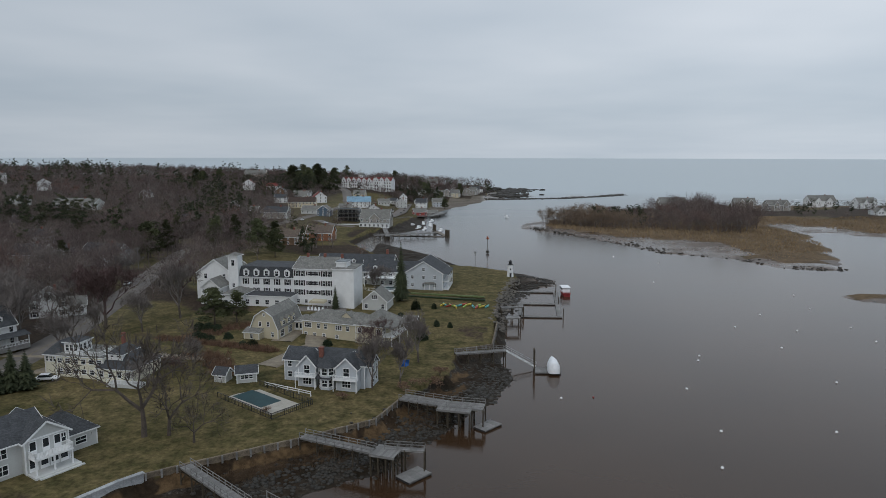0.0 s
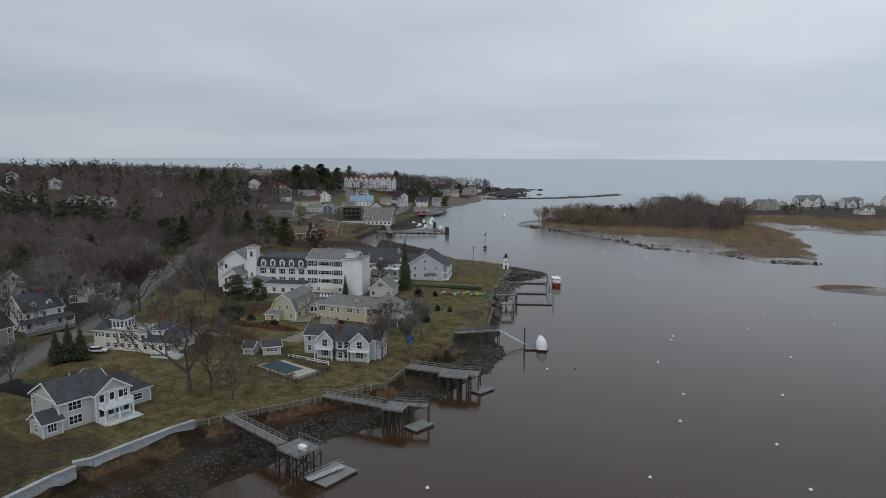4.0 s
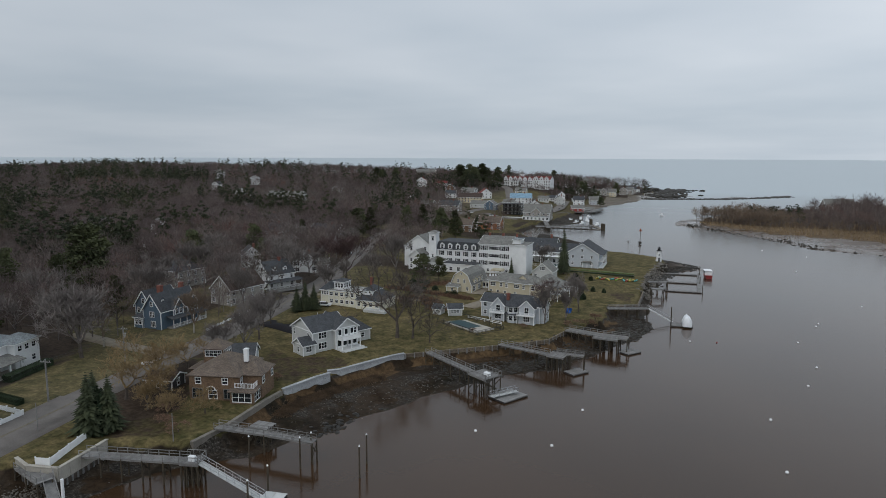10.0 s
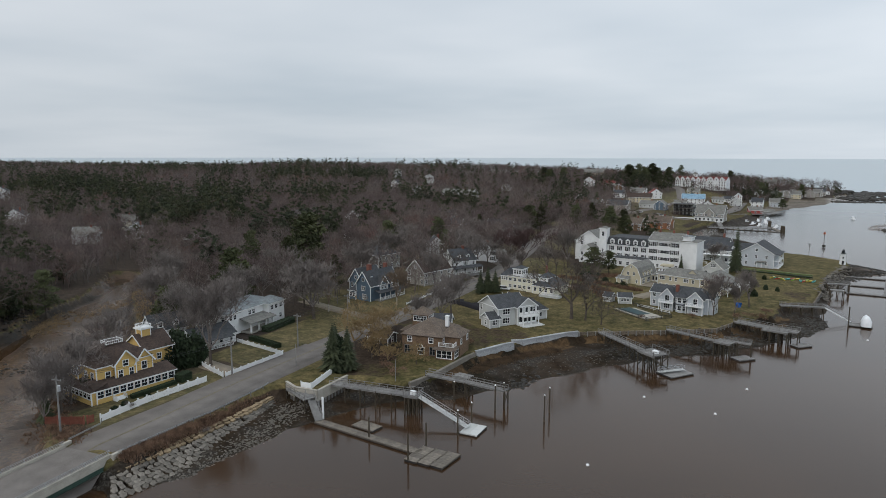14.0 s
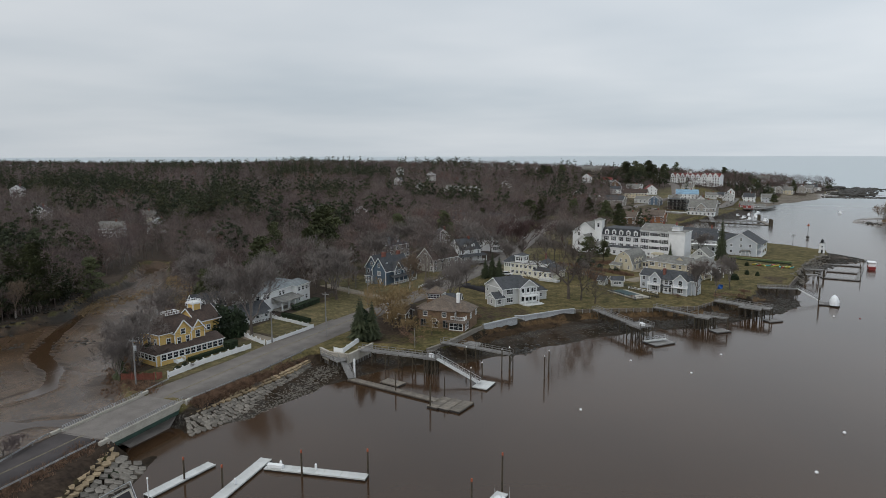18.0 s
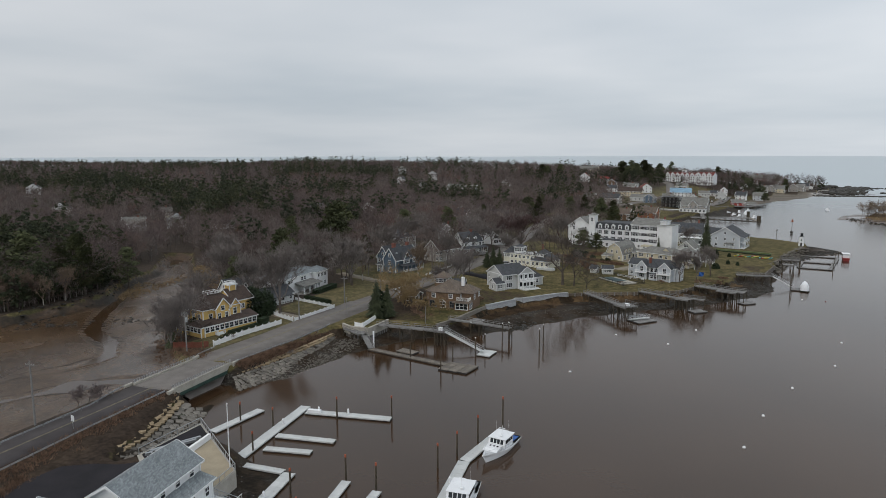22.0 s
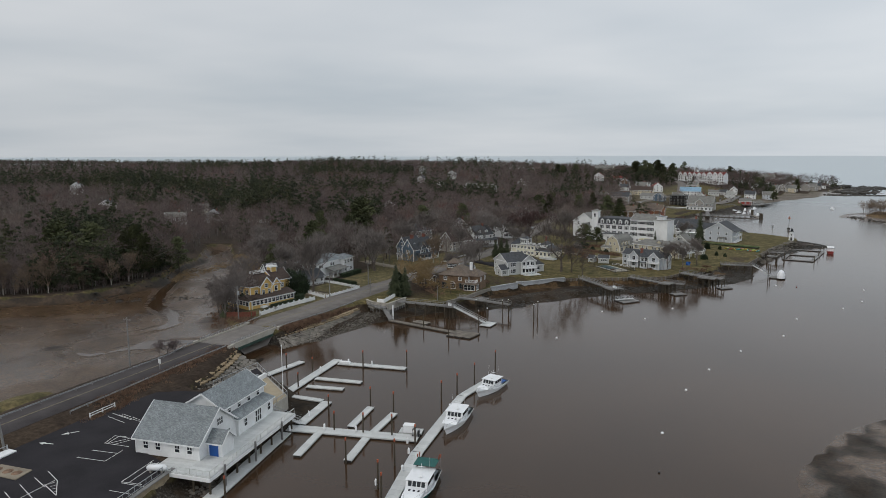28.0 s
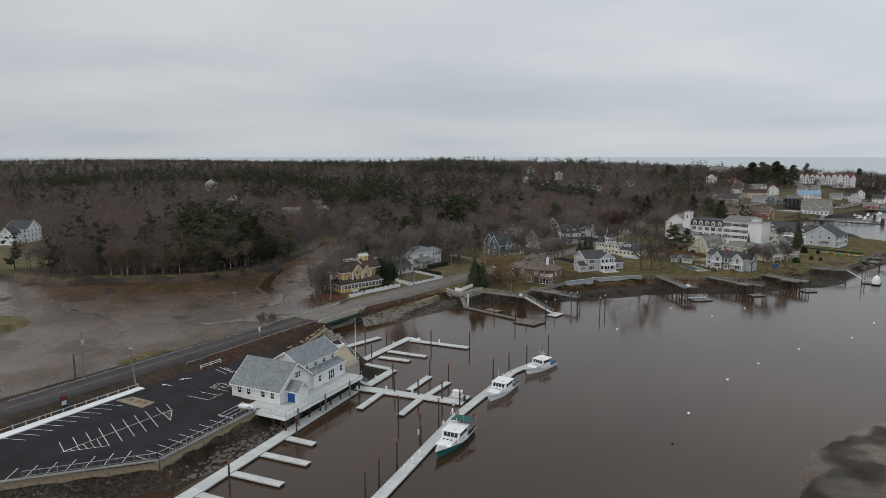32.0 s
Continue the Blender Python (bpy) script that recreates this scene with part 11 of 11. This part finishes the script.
bank_scrub("creek_grass", "tawny dead grass on the creek's banks", band([(-170, 6), (-200, 32), (-236, 58), (-222, 8), (-240, 30)], 900, 2.5, 33), 7, M_REED, (0.3, 0.8))


# ---- woods ----
def scatter_in(x0, x1, y0, y1, n, keep, seed):
    rnd = np.random.RandomState(seed)
    x, y = rnd.uniform(x0, x1, n), rnd.uniform(y0, y1, n)
    k = keep(x, y)
    return x[k], y[k]


GLIMPSES = ((-490, 156), (-368, 125), (-362, 152), (-408, 179), (-339, 273), (-295, 274), (-711, 265), (-333, 166), (-338, 84), (-548, 735), (-466, 684), (-205, 140), (-149, 84), (-148, 93), (-147, 118), (-181, 136), (-145, 141))
HOUSES = np.array([[o.matrix_basis.translation.x, o.matrix_basis.translation.y] for o in scene.objects if o.parent is None and o.get("category") in ("house", "hotel")])


def wood_ok(x, y, clear=11.0):
    ok = glimpse_ok(x, y) & (np.hypot(x + 246, y - 46) > 17) & (signed(BANK_WEST, x, y) > 3) & (from_line(ROAD, x, y) > 7.5) & (np.hypot(x + 322, y - 490) > 40) & (signed(CREEK_LAWN, x, y) < 0)
    for hx, hy in HOUSES:
        ok &= (np.hypot(x - hx, y - hy) > clear) & (np.hypot(x - hx - 0.6 * clear, y - hy + 0.8 * clear) > 0.7 * clear)
    return ok


rs = np.random.RandomState(77)


def glimpse_ok(x, y):
    """Thins the trees on the river side of the houses in the woods."""
    ok = np.ones(len(x), bool)
    for hx, hy in GLIMPSES:
        dx, dy = x - hx, y - hy
        f, sd = 0.74 * dx - 0.67 * dy, np.abs(0.67 * dx + 0.74 * dy)
        ok &= ~((f > -6) & (f < 30) & (sd < 6))
    return ok


def street_ok(x, y):
    """Few trees in the middle of the village."""
    return (signed([(-152, 395), (-70, 395), (-30, 640), (-62, 690), (-150, 655)], x, y) < 0) | (rs.uniform(0, 1, len(x)) < 0.12)


def fans(c, d, length, width, rnd):
    """Slivers from the points c along the directions d, as one array of triangles."""
    side = np.cross(d, rnd.normal(0, 1, c.shape))
    side /= np.linalg.norm(side, axis=-1, keepdims=True) + 1e-9
    return np.stack([c - side * width, c + side * width, c + d * length], -2).reshape(-1, 3)


def woods(name, label, x, y, hgt, seed, material, conifers=False, fine=1.0):
    """Many far trees in one object, each of trunk, limbs and lobes of thin twigs, or of tiers of needle sprays."""
    rnd = np.random.RandomState(seed)
    n = len(x)
    base = np.stack([x, y, heights(x, y)[0] - 0.3], -1)
    H = hgt[:, None, None]
    up = np.array([0.0, 0.0, 1.0])
    if conifers:
        m, q = (17, 20) if fine >= 1 else (10, 11)
        f = np.linspace(0.25, 0.97, m)[None] + rnd.uniform(-0.04, 0.04, (n, m))
        a = rnd.uniform(0, 6.28, (n, m))
        girth = rnd.uniform(0.15, 0.27, (n, 1))
        reach = girth * np.sqrt(np.clip(1 - ((f - 0.56) / 0.46) ** 2, 0.02, 1)) * rnd.uniform(0.3, 1.0, (n, m))
        c = base[:, None] + H * np.stack([np.cos(a) * reach, np.sin(a) * reach, f], -1)
        size = H * (0.175 - 0.105 * f)[..., None]
        g = rnd.normal(0, 1, (n, m, q, 3))
        g /= np.linalg.norm(g, axis=-1, keepdims=True)
        p = c[:, :, None] + g * size[:, :, None] * rnd.uniform(0.1, 0.9, (n, m, q, 1)) * np.array([1.0, 1.0, 0.62])
        u = rnd.normal(0, 1, p.shape) * np.array([1.0, 1.0, 0.5])
        u /= np.linalg.norm(u, axis=-1, keepdims=True)
        v = np.cross(u, g)
        v /= np.linalg.norm(v, axis=-1, keepdims=True) + 1e-9
        s = size[:, :, None] * rnd.uniform(0.27, 0.50, (n, m, q, 1)) * (1.0 if fine >= 1 else 1.35)
        V = [np.stack([p - u * s, p + v * s * 0.7, p + u * s], -2).reshape(-1, 3), np.stack([p - v * s * 0.5, p + u * s * 0.6, p + v * s + g * s * 0.3], -2).reshape(-1, 3)]
        own = [np.repeat(np.arange(n), m * q)] * 2
    else:
        m, lobes = int(300 * fine), 9 if fine >= 0.6 else 6
        wide = rnd.uniform(0.26, 0.40, (n, 1))
        a = rnd.uniform(0, 6.28, (n, lobes))
        r = wide * rnd.uniform(0.15, 1.0, (n, lobes)) ** 0.5
        top = 0.82 - 0.30 * (r / wide) ** 2 + rnd.uniform(-0.12, 0.04, (n, lobes))
        lc = base[:, None] + H * np.stack([np.cos(a) * r, np.sin(a) * r, top], -1)
        pick = rnd.randint(0, lobes, (n, m))
        c = np.take_along_axis(lc, pick[..., None], 1)
        g = rnd.normal(0, 1, (n, m, 3))
        g /= np.linalg.norm(g, axis=-1, keepdims=True)
        p = c + g * H * rnd.uniform(0.02, 1.0, (n, m, 1)) ** 0.5 * np.array([0.15, 0.15, 0.13])
        d = (c - base[:, None] - H * np.array([0, 0, 0.4])) / H * 1.3 + g * 0.45 + up * 0.25 + rnd.normal(0, 0.35, g.shape)
        d /= np.linalg.norm(d, axis=-1, keepdims=True)
        V = [fans(p, d, H * rnd.uniform(0.06, 0.14, (n, m, 1)), H * rnd.uniform(0.0026, 0.0050, (n, m, 1)) / fine ** 0.75, rnd)]
        own = [np.repeat(np.arange(n), m)]
        lb = base[:, None] + H * np.stack([0 * a, 0 * a, rnd.uniform(0.2, 0.42, (n, lobes))], -1)
        ld = lc - lb
        reach = np.linalg.norm(ld, axis=-1, keepdims=True)
        V.append(fans(lb, ld / reach, reach * 1.15, H * rnd.uniform(0.005, 0.009, (n, lobes, 1)), rnd))
        own.append(np.repeat(np.arange(n), lobes))
    for side in (np.array([1.0, 0, 0]), np.array([0, 1.0, 0])):
        w = side * (hgt * 0.013)[:, None]
        V.append(np.stack([base - w, base + w, base + up * (hgt * 0.72)[:, None]], 1).reshape(-1, 3))
        own.append(np.arange(n))
    twigs = len(V[0]) // 3
    V = np.concatenate(V)
    ob = from_np(name, V, np.arange(len(V)).reshape(-1, 3), material)
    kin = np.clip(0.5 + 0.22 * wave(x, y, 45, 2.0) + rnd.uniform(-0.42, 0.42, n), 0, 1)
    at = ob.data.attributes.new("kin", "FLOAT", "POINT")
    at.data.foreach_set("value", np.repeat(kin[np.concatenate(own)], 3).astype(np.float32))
    if not conifers:
        ob.data.materials.append(M_BARKPALE)
        slot = np.zeros(len(V) // 3, np.int32)
        slot[twigs:] = rnd.uniform(0, 1, len(slot) - twigs) < 0.6
        ob.data.polygons.foreach_set("material_index", slot)
    return tagged(ob, label, "woods", kind="stuff")


def green_patch(x, y):
    g = 0.5 * wave(x, y, 75, 1.0) + 0.45 * wave(x, y, 28, 3.0) + 0.34 * rs.normal(0, 1.0, len(x)) - 0.16
    for cx, cy, rx, ry, k in ((-470, 330, 130, 90, 1.0), (-385, 195, 60, 45, 1.2), (-248, 168, 22, 22, 1.7), (-900, 220, 160, 130, 0.6), (-610, 640, 200, 90, 0.7), (-700, 330, 120, 90, 0.6), (-312, 25, 35, 25, 0.7)):
        g += k * np.exp(-((x - cx) / rx) ** 2 - ((y - cy) / ry) ** 2)
    return g


# near woods: behind the houses and across the creek
x, y = scatter_in(-420, -134, -90, 430, 3300, lambda x, y: wood_ok(x, y, 10) & ((x < -185 + 0.12 * (y - 100)) | (rs.uniform(0, 1, len(x)) < 0.6)) & ~((y > 20) & (y < 70) & (x > -158)) & ~((y < 20) & (x > -165)) & ~((y > 150) & (y < 300) & (x > -150)), 1)
g = green_patch(x, y)
gc = (g > 0.56) & (x < -170)
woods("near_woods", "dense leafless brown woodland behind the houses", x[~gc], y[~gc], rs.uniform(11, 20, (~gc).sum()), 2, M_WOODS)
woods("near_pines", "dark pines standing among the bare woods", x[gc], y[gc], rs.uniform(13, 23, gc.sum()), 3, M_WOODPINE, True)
x, y = scatter_in(-330, -190, -80, 60, 420, lambda x, y: wood_ok(x, y, 12) & (x < -225 + 0.35 * (y + 20)), 41)
woods("creek_woods", "bare brown trees on the creek's far bank", x, y, rs.uniform(9, 15, len(x)), 4, M_WOODS)
x, y = np.array(band([(-262, -82), (-252, -64), (-236, -50), (-224, -38), (-228, -12), (-236, 4)], 190, 6.0, 47)).T
k = wood_ok(x, y, 12)
x, y = x[k], y[k]
k = (x > -256) | (y > -66)
x, y = x[k], y[k]
k = (rs.uniform(0, 1, len(x)) < 0.34) & (y > -44)
woods("bank_trees", "bare trees leaning over the creek's far bank", x[~k], y[~k], rs.uniform(9, 15, len(x[~k])), 48, M_WOODS)
woods("bank_pines", "dark pines crowding the creek's far bank", x[k], y[k], rs.uniform(8, 14, len(x[k])), 49, M_WOODPINE, True)
x, y = np.array(band([(-229, -40), (-226, -30), (-226, -10), (-231, 4), (-240, 14)], 80, 5.0, 52)).T
k = wood_ok(x, y, 12)
woods("creek_pine_stand", "tall dark pines standing thick behind the creek's bank", x[k], y[k], rs.uniform(9, 16, k.sum()), 53, M_PINE, True)
x, y = np.array(band([(-252, -68), (-238, -52), (-226, -40), (-222, -30), (-226, -12), (-234, 4)], 320, 3.0, 57)).T
k = wood_ok(x, y, 12)
woods("bank_thicket", "low brown thicket along the creek's far bank", x[k], y[k], rs.uniform(2.5, 5.5, k.sum()), 58, M_WOODS, fine=0.4)
x, y = scatter_in(-300, -215, -60, 40, 50, lambda x, y: wood_ok(x, y, 12), 43)
woods("creek_pale_trees", "pale-barked bare trees on the creek's far bank", x, y, rs.uniform(8, 12, len(x)), 14, M_TWIGPALE, fine=0.6)
x, y = scatter_in(-325, -240, -40, 55, 110, lambda x, y: wood_ok(x, y, 12) & (wave(x, y, 24, 2) > -0.2), 42)
woods("creek_pines", "dark pines on the creek's far bank", x, y, rs.uniform(11, 17, len(x)), 5, M_WOODPINE, True)
# middle and far woods, to the ridge
x, y = scatter_in(-1150, -200, -90, 1150, 9500, lambda x, y: wood_ok(x, y, 15) & ((x < -420) | (y > 430)) & ((x < -260) | (y < 420) | (rs.uniform(0, 1, len(x)) < 0.3)), 6)
g = green_patch(x, y)
gc = g > 0.44 - 0.2 * ease(600, 1000, -x + 0.3 * y)
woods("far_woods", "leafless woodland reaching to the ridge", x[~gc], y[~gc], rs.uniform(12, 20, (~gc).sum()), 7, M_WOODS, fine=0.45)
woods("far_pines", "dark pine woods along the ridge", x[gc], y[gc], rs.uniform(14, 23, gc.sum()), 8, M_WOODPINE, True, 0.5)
x, y = scatter_in(-3000, -1100, -90, 1600, 5200, lambda x, y: signed(BANK_WEST, x, y) > 20, 9)
g = green_patch(x, y)
gc = g > 0.16
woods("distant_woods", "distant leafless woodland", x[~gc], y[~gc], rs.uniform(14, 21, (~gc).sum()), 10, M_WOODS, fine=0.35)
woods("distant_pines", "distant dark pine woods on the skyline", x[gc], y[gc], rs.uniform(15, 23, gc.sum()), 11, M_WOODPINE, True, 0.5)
# trees along the road to the village
x, y = scatter_in(-185, -100, 196, 345, 170, lambda x, y: wood_ok(x, y, 13) & (signed(BANK_WEST, x, y) > 60) & ~((x > -118) & (y < 262)), 61)
woods("roadside_trees", "bare trees along the road to the village", x, y, rs.uniform(10, 17, len(x)), 62, M_WOODS)
x, y = scatter_in(-240, -40, 330, 640, 620, lambda x, y: wood_ok(x, y, 12) & (signed(BANK_WEST, x, y) > 12) & street_ok(x, y), 63)
woods("lane_trees", "bare trees between the village lanes", x, y, rs.uniform(7, 14, len(x)), 64, M_WOODS, fine=0.7)
# trees round the village
x, y = scatter_in(-330, 40, 300, 980, 2600, lambda x, y: wood_ok(x, y, 13) & (rs.uniform(0, 1, len(x)) < np.where(y > 640, 0.8, 0.34)) & street_ok(x, y), 12)
gc = rs.uniform(0, 1, len(x)) < 0.22
hill = 1 + 0.35 * ease(690, 740, y)
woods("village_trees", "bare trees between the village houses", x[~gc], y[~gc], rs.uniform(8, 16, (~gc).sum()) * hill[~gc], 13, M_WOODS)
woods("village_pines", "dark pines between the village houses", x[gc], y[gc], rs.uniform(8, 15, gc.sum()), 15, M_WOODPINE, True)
x, y = np.array(band([(-118, 662), (-100, 668), (-84, 672), (-72, 680), (-60, 676)], 70, 7.0, 71)).T
woods("hotel_trees", "bare brown trees below the hill hotel", x, y, rs.uniform(6, 10, len(x)), 72, M_WOODS)
x, y = np.array(band([(-160, 742), (-120, 752), (-84, 765), (-50, 790), (-30, 815)], 110, 9.0, 73)).T
woods("hilltop_trees", "bare rounded trees along the hill's seaward crest", x, y, rs.uniform(13, 19, len(x)), 74, M_WOODS)
for line, count, spread, tall, sd in (([(-96, 776), (-78, 768), (-62, 752), (-50, 738)], 46, 9.0, (11, 18), 81), ([(-78, 684), (-66, 690), (-56, 704), (-48, 722)], 22, 4.0, (8, 14), 82), ([(-206, 684), (-190, 676), (-176, 668), (-164, 664)], 34, 8.0, (13, 20), 83),
                                      ([(-262, 600), (-230, 540), (-206, 470), (-186, 400), (-172, 350)], 70, 14.0, (11, 18), 84), ([(-300, 740), (-270, 730), (-230, 735), (-205, 742)], 40, 10.0, (11, 17), 85)):
    x, y = np.array(band(line, count, spread, sd)).T
    k = wood_ok(x, y, 9)
    woods("hill_pines", "dark evergreens standing between the village houses", x[k], y[k], np.random.RandomState(sd).uniform(*tall, k.sum()), sd, M_WOODPINE, True)
# marsh island: reeds, birches and thickets
x, y = scatter_in(50, 215, 425, 600, 900, lambda x, y: (signed(BANK_EAST, x, y) > 9) & (signed([(54, 500), (80, 482), (110, 462), (135, 443), (158, 428), (186, 448), (212, 490), (190, 560), (90, 590)], x, y) > 0), 21)
gc = (x > 100) | (rs.uniform(0, 1, len(x)) < 0.2)
tall = rs.uniform(14, 27, gc.sum()) * (0.52 + 0.48 * ease(128, 162, x[gc] + 8 * wave(x[gc], y[gc], 9))) * (0.85 + 0.25 * wave(x[gc], y[gc], 14, 3))
woods("island_thicket", "purple-brown leafless thicket on the marsh island", x[gc], y[gc], tall, 22, M_WOODS, fine=0.8)
keep = ~gc & (wave(x, y, 12, 2) > -0.25)
woods("island_birches", "pale leafless saplings on the marsh island", x[keep], y[keep], rs.uniform(8, 17, keep.sum()), 23, M_TWIGPALE, fine=0.45)
x, y = np.array(band([(50, 496), (80, 472), (117, 461), (142, 452), (168, 445), (194, 474), (214, 510)], 260, 3.0, 29)).T
woods("island_brush", "low brown brush along the island's wood", x, y, rs.uniform(2.5, 6.0, len(x)), 30, M_WOODS, fine=0.4)
x, y = np.array(band([(47, 497), (58, 489), (74, 480), (92, 472), (104, 468)], 120, 5.0, 33)).T
woods("birch_grove", "pale slender leafless birches at the island's head", x, y, rs.uniform(9, 16, len(x)), 34, M_TWIGPALE, fine=0.45)
x, y = scatter_in(76, 122, 484, 540, 26, lambda x, y: signed(BANK_EAST, x, y) > 10, 24)
woods("island_pines", "dark pines on the marsh island", x, y, rs.uniform(9, 15, len(x)), 25, M_WOODPINE, True)
x, y = scatter_in(130, 620, 540, 700, 420, lambda x, y: (signed(BANK_EAST, x, y) > 20) & np.array([min(np.hypot(HOUSES[:, 0] - a, HOUSES[:, 1] - b)) > 15 for a, b in zip(x, y)], bool), 26)
woods("shore_thicket", "low leafless thickets round the shore houses", x, y, rs.uniform(3, 8, len(x)), 27, M_WOODS, fine=0.5)
x, y = scatter_in(150, 620, 560, 690, 60, lambda x, y: (signed(BANK_EAST, x, y) > 40) & np.array([min(np.hypot(HOUSES[:, 0] - a, HOUSES[:, 1] - b)) > 16 for a, b in zip(x, y)], bool), 31)
woods("shore_pines", "dark pines round the shore houses", x, y, rs.uniform(5, 11, len(x)), 32, M_WOODPINE, True)
rx, ry = scatter_in(40, 900, 285, 560, 110000, lambda x, y: (signed(BANK_EAST, x, y) > 1) & (signed(BANK_EAST, x, y) < 80 + 20 * wave(x, y, 25)) & ((y > 330) | (signed(BANK_EAST, x, y) > 5)), 28)
rn = np.random.RandomState(3)
rz = heights(rx, ry)[0]
hh = rn.uniform(0.6, 1.5, len(rx)) * np.where(ry < 345, 0.35, 1.0)
aa = rn.uniform(0, 6.28, len(rx))
dd = np.column_stack([np.cos(aa), np.sin(aa), 0 * aa]) * rn.uniform(0.12, 0.36, len(rx))[:, None]
cc = np.column_stack([rx, ry, rz])
RV = np.stack([cc - dd, cc + dd, cc + np.column_stack([rn.normal(0, 0.3, len(rx)), rn.normal(0, 0.3, len(rx)), hh])], 1).reshape(-1, 3)
tagged(from_np("reeds", RV, np.arange(len(RV)).reshape(-1, 3), M_REED), "tawny winter reeds along the marsh", "reeds", kind="stuff")

# surf on the outer beach
M_FOAM = mat("white_surf_foam", (0.75, 0.77, 0.78), 0.6, 0.15, 8.0, 0.3)
sx, sy = scatter_in(215, 1500, 728, 830, 2200, lambda x, y: rs.uniform(0, 1, len(x)) < np.exp(-((y - 735) % 34) / 9), 51)
sa = rn.uniform(6, 26, len(sx))
sw = rn.uniform(1.0, 3.2, len(sx))
FV = np.stack([np.column_stack([sx - sa, sy, 0 * sx + 0.05]), np.column_stack([sx, sy - sw, 0 * sx + 0.25]), np.column_stack([sx + sa, sy, 0 * sx + 0.05]), np.column_stack([sx, sy + sw, 0 * sx + 0.25])], 1).reshape(-1, 3)
tagged(from_np("surf", FV, np.arange(len(FV)).reshape(-1, 4), M_FOAM), "white lines of surf breaking off the outer beach", "surf", kind="stuff")
